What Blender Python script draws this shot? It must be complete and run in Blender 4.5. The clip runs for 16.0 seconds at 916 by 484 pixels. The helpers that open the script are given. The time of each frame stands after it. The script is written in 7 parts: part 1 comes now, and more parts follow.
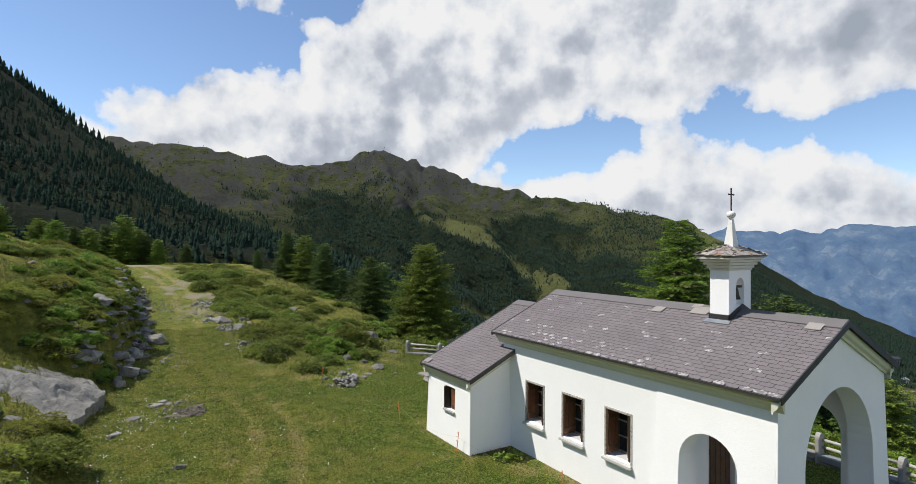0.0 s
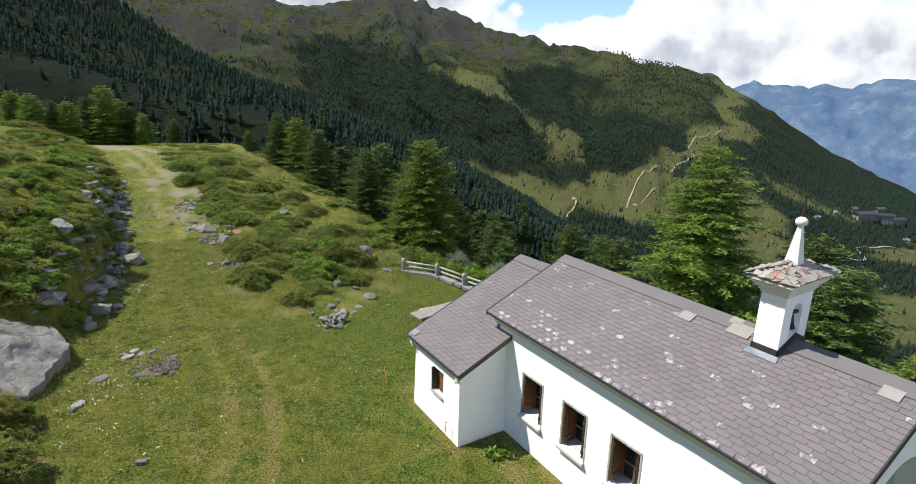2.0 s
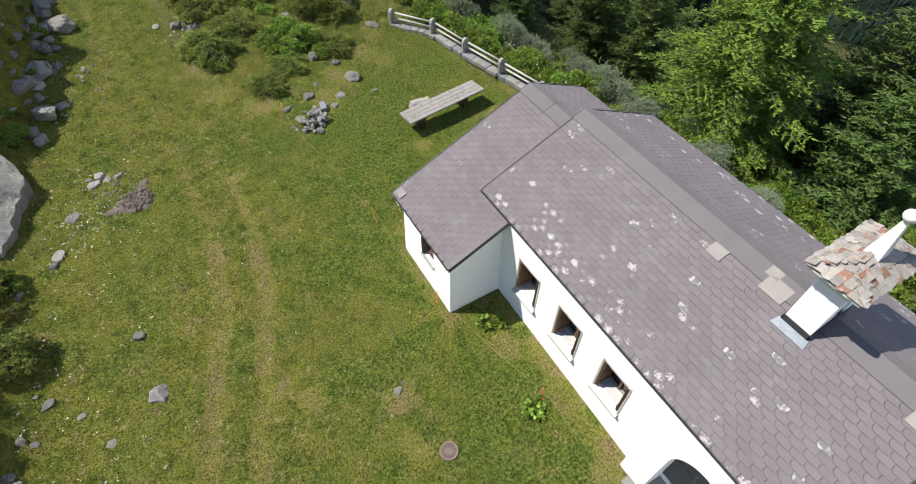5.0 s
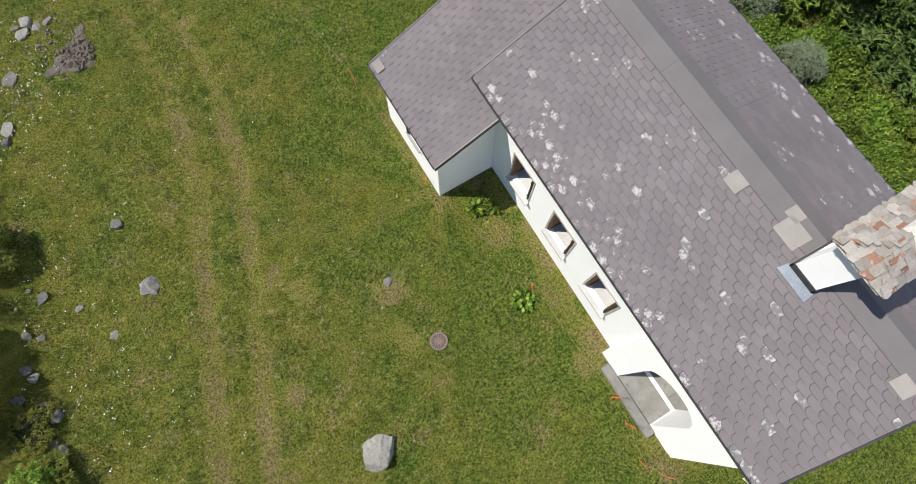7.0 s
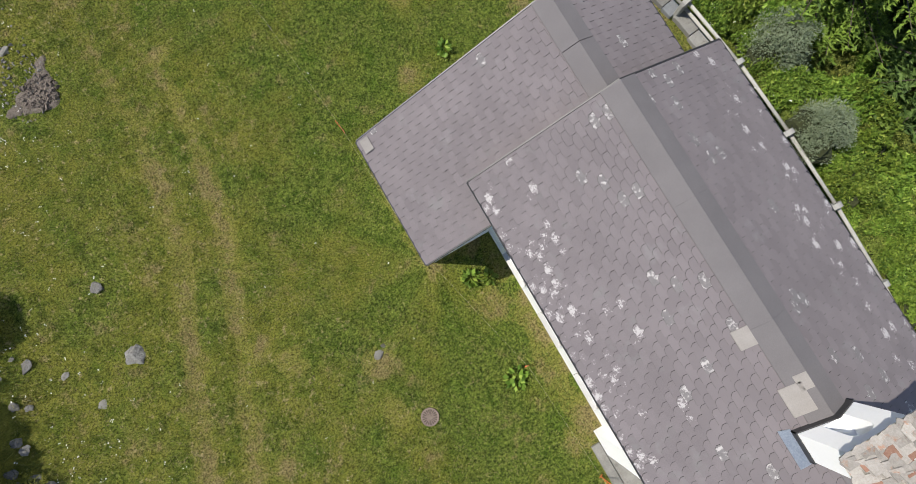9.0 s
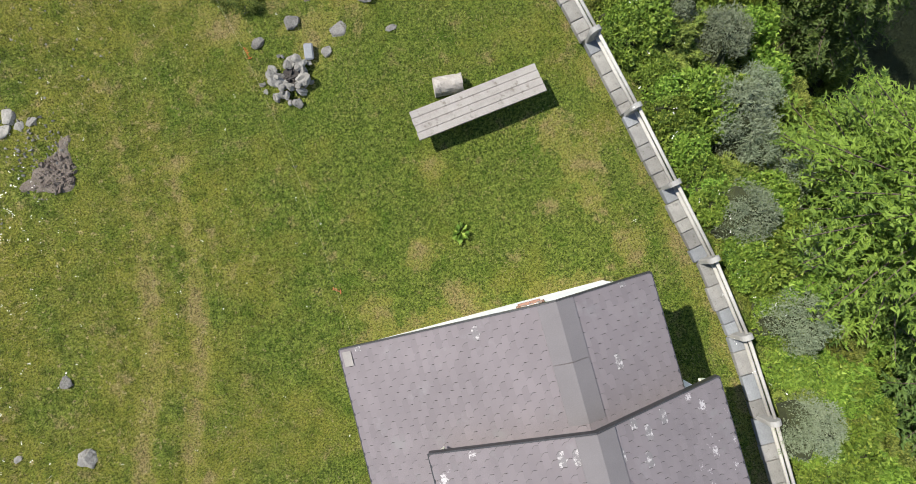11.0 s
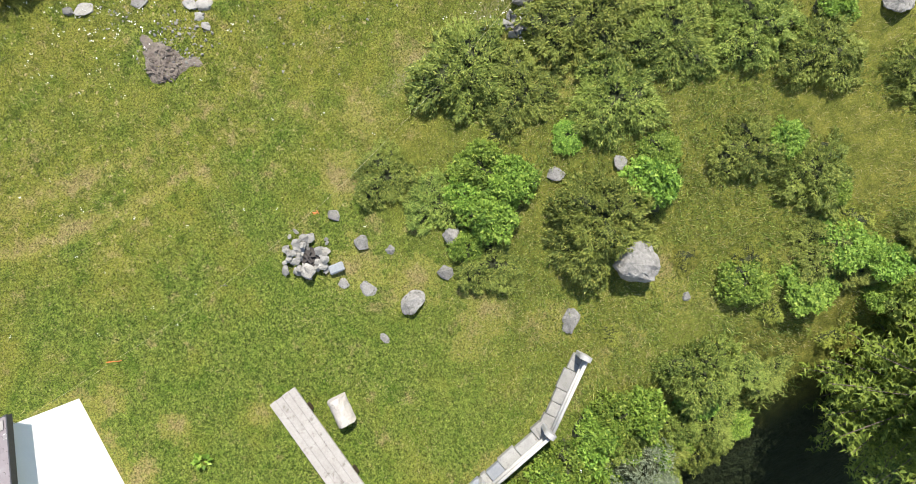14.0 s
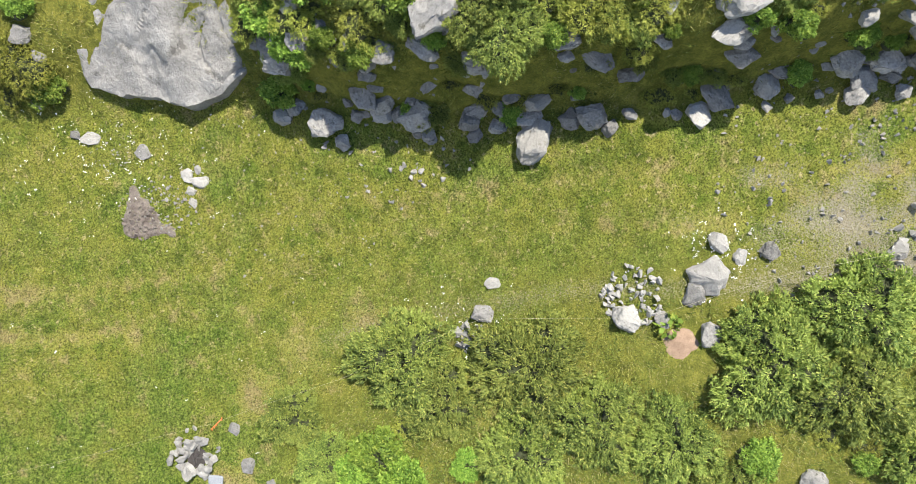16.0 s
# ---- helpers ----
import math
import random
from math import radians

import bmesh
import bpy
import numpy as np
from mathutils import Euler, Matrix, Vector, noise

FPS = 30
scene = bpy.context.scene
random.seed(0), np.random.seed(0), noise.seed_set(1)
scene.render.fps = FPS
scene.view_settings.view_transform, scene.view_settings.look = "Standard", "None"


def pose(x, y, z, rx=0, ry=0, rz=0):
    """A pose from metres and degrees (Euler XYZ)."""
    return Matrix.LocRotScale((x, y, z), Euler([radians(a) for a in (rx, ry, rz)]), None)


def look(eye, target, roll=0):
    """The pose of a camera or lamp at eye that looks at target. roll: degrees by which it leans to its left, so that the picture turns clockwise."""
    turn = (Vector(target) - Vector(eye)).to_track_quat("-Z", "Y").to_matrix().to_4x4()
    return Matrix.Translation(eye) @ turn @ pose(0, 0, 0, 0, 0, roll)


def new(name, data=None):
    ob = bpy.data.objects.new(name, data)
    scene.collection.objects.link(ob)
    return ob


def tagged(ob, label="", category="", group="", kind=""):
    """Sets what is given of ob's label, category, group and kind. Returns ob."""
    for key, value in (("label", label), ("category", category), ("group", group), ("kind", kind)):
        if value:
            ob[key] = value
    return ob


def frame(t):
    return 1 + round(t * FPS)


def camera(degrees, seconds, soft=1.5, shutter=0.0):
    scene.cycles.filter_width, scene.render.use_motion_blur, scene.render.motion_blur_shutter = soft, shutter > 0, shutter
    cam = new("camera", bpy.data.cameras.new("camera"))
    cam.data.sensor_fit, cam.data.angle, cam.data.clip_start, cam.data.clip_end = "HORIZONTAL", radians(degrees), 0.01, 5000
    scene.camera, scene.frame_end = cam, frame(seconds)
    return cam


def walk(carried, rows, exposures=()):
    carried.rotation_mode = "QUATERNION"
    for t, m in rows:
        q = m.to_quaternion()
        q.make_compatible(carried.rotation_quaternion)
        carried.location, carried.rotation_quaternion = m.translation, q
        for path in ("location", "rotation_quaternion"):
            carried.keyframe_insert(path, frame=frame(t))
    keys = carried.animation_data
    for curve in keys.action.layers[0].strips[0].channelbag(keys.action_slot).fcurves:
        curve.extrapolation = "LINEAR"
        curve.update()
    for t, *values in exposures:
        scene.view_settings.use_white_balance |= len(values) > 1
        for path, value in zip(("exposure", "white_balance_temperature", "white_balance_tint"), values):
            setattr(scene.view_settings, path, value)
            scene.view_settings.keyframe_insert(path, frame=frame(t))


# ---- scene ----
cam = camera(81.3, 16.0, soft=0.8)
PATH = [
    (0.0, -8.320, -12.230, 5.785, 90.24, -0.27, -32.95),
    (0.5, -7.880, -11.673, 6.374, 90.51, -0.59, -32.74),
    (1.0, -7.376, -11.077, 6.975, 89.94, -0.78, -32.50),
    (1.5, -6.763, -10.428, 7.849, 81.26, -0.51, -32.17),
    (2.0, -6.256, -9.854, 8.543, 74.57, -1.01, -31.79),
    (2.5, -5.593, -9.166, 9.481, 68.17, -0.26, -31.58),
    (3.0, -5.179, -8.554, 10.146, 62.46, -0.55, -31.44),
    (3.5, -4.764, -7.928, 10.635, 55.64, -0.42, -31.39),
    (4.0, -4.323, -7.365, 11.012, 49.49, -0.20, -31.19),
    (4.5, -3.940, -6.781, 11.272, 44.21, -0.24, -31.04),
    (5.0, -3.493, -6.178, 11.509, 38.90, -0.14, -30.99),
    (7.5, -1.398, -3.432, 11.866, 11.18, 0.36, -30.94),
    (8.0, -0.965, -2.767, 11.892, 9.03, 0.30, -30.61),
    (10.5, 1.839, 2.087, 12.182, 4.10, 0.13, -23.97),
    (11.0, 2.443, 3.330, 12.273, 3.39, 0.17, -14.81),
    (11.5, 2.990, 4.674, 12.322, 2.73, 0.40, -1.59),
    (12.0, 3.420, 6.003, 12.327, 2.42, 0.90, 14.72),
    (12.5, 3.566, 7.318, 12.323, 2.56, 0.68, 28.51),
    (13.0, 3.445, 8.776, 12.351, 2.41, 0.80, 38.14),
    (13.5, 2.836, 10.321, 12.406, 2.47, 0.79, 49.15),
    (14.0, 1.831, 11.876, 12.592, 2.51, 0.94, 60.12),
    (14.5, 0.496, 13.179, 12.871, 2.44, 0.83, 64.29),
    (15.0, -0.920, 14.222, 13.047, 2.68, 0.69, 71.81),
    (15.5, -2.445, 15.031, 13.061, 2.77, 0.55, 78.86),
    (16.0, -4.001, 15.669, 13.044, 2.38, 0.49, 82.95),
]
walk(cam, [(t, pose(*p)) for t, *p in PATH], exposures=[(0.0, 0.12), (2.5, 0.48), (5.0, 0.45), (8.0, 0.15), (10.5, 0.5), (12.0, 0.82), (14.0, 1.12), (16.0, 1.22)])

# ---- light: afternoon sun, blue sky with cumulus ----
SUN = Vector((-0.46, 0.34, 0.82)).normalized()
sun = new("sun", bpy.data.lights.new("sun", "SUN"))
sun.data.energy, sun.data.angle, sun.data.color = 5.0, radians(0.55), (1.0, 0.94, 0.84)
sun.matrix_world = look(SUN * 60, (0, 0, 0))

world = bpy.data.worlds.new("sky")
scene.world = world
world.use_nodes = True


def wire(tree):
    """A short way to add nodes: add(type, inputs..., props) returns the node."""
    def add(kind, props=None, **ins):
        n = tree.nodes.new(kind)
        for k, v in (props or {}).items():
            if k == "operation":
                n.operation = v
            elif k == "blend_type":
                n.blend_type = v
            elif k == "data_type":
                n.data_type = v
            elif k == "feature":
                n.feature = v
            elif k == "distance":
                n.distance = v
            elif k == "attribute_name":
                n.attribute_name = v
            elif k == "normalize":
                n.normalize = v
        for k, v in ins.items():
            key = int(k[1:]) if k[0] == "i" and k[1:].isdigit() else k.replace("_", " ")
            if isinstance(v, bpy.types.NodeSocket):
                tree.links.new(v, n.inputs[key])
            else:
                n.inputs[key].default_value = v
        return n
    return add


def ramp(add, fac, stops):
    n = add("ShaderNodeValToRGB", i0=fac)
    e = n.color_ramp.elements
    while len(e) < len(stops):
        e.new(0.5)
    for k, (p, c) in enumerate(stops):
        e[k].position = p
        e[k].color = (c, c, c, 1) if isinstance(c, (int, float)) else (*c, 1)
    return n.outputs[0]


def build_sky():
    """Clear blue above; one long cumulus bank over the valley's head and a lower one behind the far range."""
    tree = world.node_tree
    tree.nodes.clear()
    add = wire(tree)

    def calc(op, a, b=0.0, c=0.0):
        return add("ShaderNodeMath", {"operation": op}, i0=a, i1=b, i2=c).outputs[0]
    sky = add("ShaderNodeTexSky")
    sky.sky_type, sky.sun_disc = "NISHITA", False
    sky.sun_elevation, sky.sun_rotation = math.asin(SUN.z), math.atan2(SUN.x, SUN.y)
    sky.altitude, sky.dust_density, sky.ozone_density = 1900, 0.3, 2.0
    co = add("ShaderNodeTexCoord").outputs["Generated"]
    side = add("ShaderNodeVectorMath", {"operation": "DOT_PRODUCT"}, i0=co, i1=(math.cos(LOOK), -math.sin(LOOK), 0)).outputs["Value"]
    ahead = add("ShaderNodeVectorMath", {"operation": "DOT_PRODUCT"}, i0=co, i1=(math.sin(LOOK), math.cos(LOOK), 0)).outputs["Value"]
    up = add("ShaderNodeSeparateXYZ", i0=co).outputs[2]
    az = calc("MULTIPLY", calc("ARCTAN2", side, ahead), 57.2958)
    el = calc("MULTIPLY", calc("ARCSINE", up), 57.2958)
    along = calc("MULTIPLY_ADD", az, 1 / 120, 0.5)
    moved = add("ShaderNodeVectorMath", {"operation": "ADD"}, i0=co, i1=CLOUD_SEED).outputs[0]
    toward = add("ShaderNodeVectorMath", {"operation": "ADD"}, i0=moved, i1=(-0.030 * math.cos(LOOK), 0.030 * math.sin(LOOK), 0.030)).outputs[0]

    def billow(v):
        big = add("ShaderNodeTexNoise", Vector=v, Scale=6.0, Detail=10.0, Roughness=0.58).outputs[0]
        cell = add("ShaderNodeTexVoronoi", Vector=v, Scale=11.0, Detail=3.0, Roughness=0.5).outputs["Distance"]
        return calc("MULTIPLY_ADD", cell, -0.22, big)
    puff = billow(moved)
    lee = billow(toward)
    wave = calc("MULTIPLY_ADD", puff, 16.0, -6.2)

    def edge(points):
        return calc("MULTIPLY", ramp(add, along, [(a / 120 + 0.5, h / 40) for a, h in points]), 40.0)
    # each bank: how many degrees inside its ragged outline
    top_a, low_a = edge(BANK_TOP), edge(BANK_LOW)
    in_a = calc("ADD", calc("MINIMUM", calc("SUBTRACT", top_a, el), calc("MULTIPLY", calc("SUBTRACT", el, low_a), 1.6)), wave)
    in_b = calc("ADD", calc("MINIMUM", calc("SUBTRACT", edge(FAR_BANK_TOP), el), calc("MULTIPLY_ADD", el, 1.0, 6.0)), wave)
    inside = calc("MAXIMUM", in_a, in_b)
    for b, e, r in STRAY_CLOUDS:
        d = calc("SQRT", calc("ADD", calc("POWER", calc("SUBTRACT", az, b), 2.0), calc("POWER", calc("MULTIPLY", calc("SUBTRACT", el, e), 1.5), 2.0)))
        inside = calc("MAXIMUM", inside, calc("ADD", calc("SUBTRACT", r, d), calc("MULTIPLY", wave, 0.8)))
    cover = ramp(add, calc("MULTIPLY_ADD", inside, 0.1, 0.5), [(0.47, 0.0), (0.54, 0.7), (0.68, 1.0)])
    deep = ramp(add, calc("MULTIPLY", inside, 0.1), [(0.1, 0.0), (0.9, 1.0)])
    broad = add("ShaderNodeTexNoise", Vector=moved, Scale=3.4, Detail=4.0, Roughness=0.5).outputs[0]
    tone = calc("MULTIPLY_ADD", calc("SUBTRACT", puff, lee), 1.6, 0.88)
    tone = calc("MULTIPLY_ADD", calc("MULTIPLY", deep, ramp(add, broad, [(0.36, 1.0), (0.62, 0.0)])), -0.42, tone)
    white = ramp(add, tone, [(0.25, (0.40, 0.45, 0.53)), (0.55, (0.60, 0.64, 0.72)), (0.74, (0.84, 0.87, 0.92)), (0.92, (1.0, 1.0, 1.0))])
    bg1 = add("ShaderNodeBackground", Color=sky.outputs[0], Strength=0.15)
    bg2 = add("ShaderNodeBackground", Color=white, Strength=0.80)
    mix = add("ShaderNodeMixShader", i0=cover, i1=bg1.outputs[0], i2=bg2.outputs[0])
    add("ShaderNodeOutputWorld", i0=mix.outputs[0])


LOOK = radians(32.95)          # the way the valley's head lies, clockwise from +y
# outlines of the cloud banks: bearing from that way and height, in degrees
BANK_TOP = [(-60, 8), (-42, 12.5), (-31, 15), (-24, 18.5), (-18, 20), (-12, 24), (-7, 34), (60, 40)]
BANK_LOW = [(-60, 0), (-20, 0), (-6, 1), (2, 7), (8, 11), (18, 12), (30, 12), (60, 11)]
FAR_BANK_TOP = [(-60, 0), (-4, 4), (4, 10), (13, 10.5), (20, 12), (28, 11), (35, 8), (43, 6), (60, 6)]
STRAY_CLOUDS = [(-20.0, 23.0, 3.2), (-14.0, 20.8, 3.0)]
CLOUD_SEED = (2.3, 0.7, 1.1)
build_sky()

# ---- materials ----


def material(name, rough=0.8, metal=0.0):
    m = bpy.data.materials.new(name)
    m.use_nodes = True
    b = m.node_tree.nodes["Principled BSDF"]
    b.inputs["Roughness"].default_value, b.inputs["Metallic"].default_value = rough, metal
    return m, wire(m.node_tree), b, m.node_tree.links


def mixc(add, fac, a, b, blend="MIX"):
    n = add("ShaderNodeMix", {"data_type": "RGBA", "blend_type": blend})
    t = n.id_data
    for idx, v in ((0, fac), (6, a), (7, b)):
        if isinstance(v, bpy.types.NodeSocket):
            t.links.new(v, n.inputs[idx])
        elif idx == 0:
            n.inputs[idx].default_value = v
        else:
            n.inputs[idx].default_value = (*v[:3], 1)
    return n.outputs[2]


def two_scale(name, dark, light, scale=4.0, fine=40.0, rough=0.85, bump=0.3, dist=0.02, metal=0.0, stain=None, vary=0.0, space="Object", spread=0.57):
    """A surface with broad mottling, fine grain, relief and, where given, stains of another colour."""
    m, add, b, links = material(name, rough, metal)
    co = add("ShaderNodeNewGeometry").outputs["Position"] if space == "Place" else add("ShaderNodeTexCoord").outputs[space]
    n1 = add("ShaderNodeTexNoise", Vector=co, Scale=scale, Detail=5.0, Roughness=0.6)
    n2 = add("ShaderNodeTexNoise", Vector=co, Scale=fine, Detail=4.0, Roughness=0.7)
    f = add("ShaderNodeMath", {"operation": "MULTIPLY_ADD"}, i0=n2.outputs[0], i1=0.55, i2=0.0)
    f2 = add("ShaderNodeMath", {"operation": "MULTIPLY_ADD"}, i0=n1.outputs[0], i1=0.6, i2=f.outputs[0])
    fac = ramp(add, f2.outputs[0], [(0.36, 0.0), (0.78, 1.0)])
    col = mixc(add, fac, dark, light)
    if stain:
        n3 = add("ShaderNodeTexNoise", Vector=co, Scale=scale * 2.3, Detail=6.0, Roughness=0.65)
        col = mixc(add, ramp(add, n3.outputs[0], [(spread, 0.0), (spread + 0.1, 0.85)]), col, stain)
    if vary:
        rnd = add("ShaderNodeObjectInfo").outputs["Random"]
        hsv = add("ShaderNodeHueSaturation", Color=col, Value=add("ShaderNodeMath", {"operation": "MULTIPLY_ADD"}, i0=rnd, i1=2 * vary, i2=1 - vary).outputs[0])
        col = hsv.outputs[0]
    links.new(col, b.inputs["Base Color"])
    bp = add("ShaderNodeBump", Strength=bump, Distance=dist, Height=f2.outputs[0])
    links.new(bp.outputs[0], b.inputs["Normal"])
    return m


def foliage(name, dark, light, yellow=None, vary=0.22):
    """Leaves: colour varied from leaf to leaf and in broad patches, with some light passing through."""
    m, add, b, links = material(name, 0.6)
    isl = add("ShaderNodeNewGeometry").outputs["Random Per Island"]
    co = add("ShaderNodeTexCoord").outputs["Object"]
    n1 = add("ShaderNodeTexNoise", Vector=co, Scale=1.1, Detail=3.0)
    s = add("ShaderNodeMath", {"operation": "MULTIPLY_ADD"}, i0=isl, i1=0.55, i2=n1.outputs[0])
    fac = ramp(add, s.outputs[0], [(0.4, 0.0), (1.1, 1.0)])
    col = mixc(add, fac, dark, light)
    if yellow:
        col = mixc(add, ramp(add, isl, [(0.86, 0.0), (0.95, 0.7)]), col, yellow)
    rnd = add("ShaderNodeObjectInfo").outputs["Random"]
    tone = add("ShaderNodeMath", {"operation": "MULTIPLY_ADD"}, i0=rnd, i1=2 * vary, i2=1 - vary).outputs[0]
    hue = add("ShaderNodeMath", {"operation": "MULTIPLY_ADD"}, i0=rnd, i1=0.024 if vary else 0.0, i2=0.49 if vary else 0.5).outputs[0]
    col = add("ShaderNodeHueSaturation", Hue=hue, Value=tone, Color=col).outputs[0]
    links.new(col, b.inputs["Base Color"])
    b.inputs["Specular IOR Level"].default_value = 0.25
    tr = add("ShaderNodeBsdfTranslucent", Color=col)
    ms = add("ShaderNodeMixShader", i0=0.3, i1=b.outputs[0], i2=tr.outputs[0])
    links.new(ms.outputs[0], m.node_tree.nodes["Material Output"].inputs[0])
    return m


def turf(add, co, wear):
    """The lawn's colour: green clumps, yellower sweeps, clover, straw patches and worn ground, with a sharp grain."""
    def noise_at(scale, detail, rough):
        return add("ShaderNodeTexNoise", Vector=co, Scale=scale, Detail=detail, Roughness=rough).outputs[0]
    broad, mid, fine, blade = noise_at(0.55, 4.0, 0.6), noise_at(3.2, 5.0, 0.65), noise_at(28.0, 4.0, 0.75), noise_at(95.0, 2.0, 0.7)
    clump, grain, spots = noise_at(13.0, 6.0, 0.8), noise_at(24.0, 6.0, 0.9), noise_at(1.5, 7.0, 0.72)
    herbs, fleck = noise_at(2.3, 8.0, 0.78), noise_at(7.0, 6.0, 0.7)
    col = mixc(add, ramp(add, clump, [(0.38, 0.0), (0.62, 1.0)]), (0.038, 0.072, 0.010), (0.275, 0.338, 0.060))
    east = add("ShaderNodeSeparateXYZ", i0=co).outputs[0]
    rough = add("ShaderNodeMapRange", Value=east, i1=1.0, i2=-4.5, i3=-0.10, i4=0.07).outputs[0]
    sweep = add("ShaderNodeMath", {"operation": "ADD"}, i0=broad, i1=rough).outputs[0]
    col = mixc(add, ramp(add, sweep, [(0.42, 0.0), (0.62, 0.75)]), col, (0.262, 0.258, 0.044))
    col = mixc(add, ramp(add, spots, [(0.34, 0.6), (0.50, 0.0)]), col, (0.080, 0.160, 0.014))
    wild = add("ShaderNodeMapRange", Value=east, i1=0.5, i2=-4.0, i3=0.25, i4=1.0).outputs[0]

    def share(low, high, most):
        f = ramp(add, herbs, [(low, 0.0), (high, most)] if low < high else [(high, most), (low, 0.0)])
        return add("ShaderNodeMath", {"operation": "MULTIPLY"}, i0=f, i1=wild).outputs[0]
    col = mixc(add, share(0.51, 0.36, 0.80), col, (0.058, 0.092, 0.013))
    col = mixc(add, share(0.54, 0.66, 0.50), col, (0.290, 0.258, 0.080))
    worn = mixc(add, clump, (0.20, 0.195, 0.035), (0.42, 0.395, 0.105))
    s = add("ShaderNodeMath", {"operation": "MULTIPLY_ADD"}, i0=mid, i1=1.3, i2=wear)
    col = mixc(add, ramp(add, s.outputs[0], [(0.88, 0.0), (1.30, 0.72)]), col, worn)
    dry = mixc(add, clump, (0.18, 0.135, 0.05), (0.48, 0.38, 0.19))
    s2 = add("ShaderNodeMath", {"operation": "MULTIPLY_ADD"}, i0=wear, i1=0.17, i2=spots)
    col = mixc(add, ramp(add, s2.outputs[0], [(0.575, 0.0), (0.68, 0.8)]), col, dry)
    s3 = add("ShaderNodeMath", {"operation": "MULTIPLY_ADD"}, i0=rough, i1=0.35, i2=fleck)
    col = mixc(add, ramp(add, s3.outputs[0], [(0.60, 0.0), (0.67, 0.75)]), col, (0.47, 0.385, 0.20))
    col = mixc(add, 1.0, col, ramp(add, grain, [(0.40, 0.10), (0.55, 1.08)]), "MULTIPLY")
    return col, broad, mid, fine, blade, clump, grain


def ground_material():
    """Meadow, worn wheel tracks, rough hillside, scree and far slopes; the shares come from the sheet's own masks."""
    m, add, b, links = material("meadow", 0.95)
    b.inputs["Specular IOR Level"].default_value = 0.1
    co = add("ShaderNodeTexCoord").outputs["Object"]
    a1 = add("ShaderNodeAttribute", {"attribute_name": "cover"})
    a2 = add("ShaderNodeAttribute", {"attribute_name": "far"})
    c1 = add("ShaderNodeSeparateColor", i0=a1.outputs["Color"])
    c2 = add("ShaderNodeSeparateColor", i0=a2.outputs["Color"])
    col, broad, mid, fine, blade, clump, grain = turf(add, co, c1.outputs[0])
    heath = mixc(add, ramp(add, mid, [(0.3, 0.0), (0.7, 1.0)]), (0.085, 0.105, 0.016), (0.31, 0.29, 0.055))
    heath = mixc(add, ramp(add, fine, [(0.35, 0.6), (0.62, 0.0)]), heath, (0.03, 0.04, 0.012))
    col = mixc(add, c1.outputs[1], col, heath)
    soil = mixc(add, fine, (0.17, 0.145, 0.095), (0.37, 0.335, 0.26))
    s2 = add("ShaderNodeMath", {"operation": "MULTIPLY_ADD"}, i0=fine, i1=0.9, i2=c1.outputs[2])
    col = mixc(add, ramp(add, s2.outputs[0], [(0.85, 0.0), (1.15, 0.9)]), col, soil)
    fb = add("ShaderNodeTexNoise", Vector=co, Scale=0.012, Detail=8.0, Roughness=0.62).outputs[0]
    ff = add("ShaderNodeTexNoise", Vector=co, Scale=0.09, Detail=6.0, Roughness=0.7).outputs[0]
    alp = mixc(add, ramp(add, fb, [(0.35, 0.0), (0.65, 1.0)]), (0.042, 0.056, 0.020), (0.130, 0.142, 0.052))
    alp = mixc(add, ramp(add, ff, [(0.35, 0.5), (0.6, 0.0)]), alp, (0.035, 0.045, 0.02))
    knots = add("ShaderNodeTexVoronoi", Vector=co, Scale=0.055, Randomness=1.0).outputs["Distance"]
    alp = mixc(add, ramp(add, knots, [(0.16, 0.85), (0.30, 0.0)]), alp, (0.016, 0.026, 0.012))
    seam = add("ShaderNodeTexNoise", Vector=co, Scale=0.035, Detail=9.0, Roughness=0.75).outputs[0]
    alp = mixc(add, ramp(add, seam, [(0.56, 0.0), (0.66, 0.6)]), alp, (0.135, 0.132, 0.115))
    rock = mixc(add, ff, (0.032, 0.036, 0.034), (0.140, 0.140, 0.128))
    s3 = add("ShaderNodeMath", {"operation": "MULTIPLY_ADD"}, i0=ff, i1=0.8, i2=c2.outputs[1])
    alp = mixc(add, ramp(add, s3.outputs[0], [(0.88, 0.0), (1.16, 0.9)]), alp, rock)
    # dark wood floor; the same colour paints the slopes that lie in shade
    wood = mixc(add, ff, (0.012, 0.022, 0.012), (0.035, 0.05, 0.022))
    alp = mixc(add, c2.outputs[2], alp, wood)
    a3 = add("ShaderNodeAttribute", {"attribute_name": "mown"})
    hay = mixc(add, ff, (0.120, 0.145, 0.045), (0.240, 0.240, 0.095))
    alp = mixc(add, a3.outputs["Fac"], alp, hay)
    col = mixc(add, c2.outputs[0], col, alp)
    links.new(col, b.inputs["Base Color"])
    h = add("ShaderNodeMath", {"operation": "MULTIPLY_ADD"}, i0=blade, i1=0.5, i2=clump)
    bp = add("ShaderNodeBump", Strength=1.0, Distance=0.06, Height=h.outputs[0])
    crag = add("ShaderNodeTexNoise", Vector=co, Scale=0.022, Detail=11.0, Roughness=0.76).outputs[0]
    hf = add("ShaderNodeMath", {"operation": "MULTIPLY"}, i0=crag, i1=c2.outputs[0])
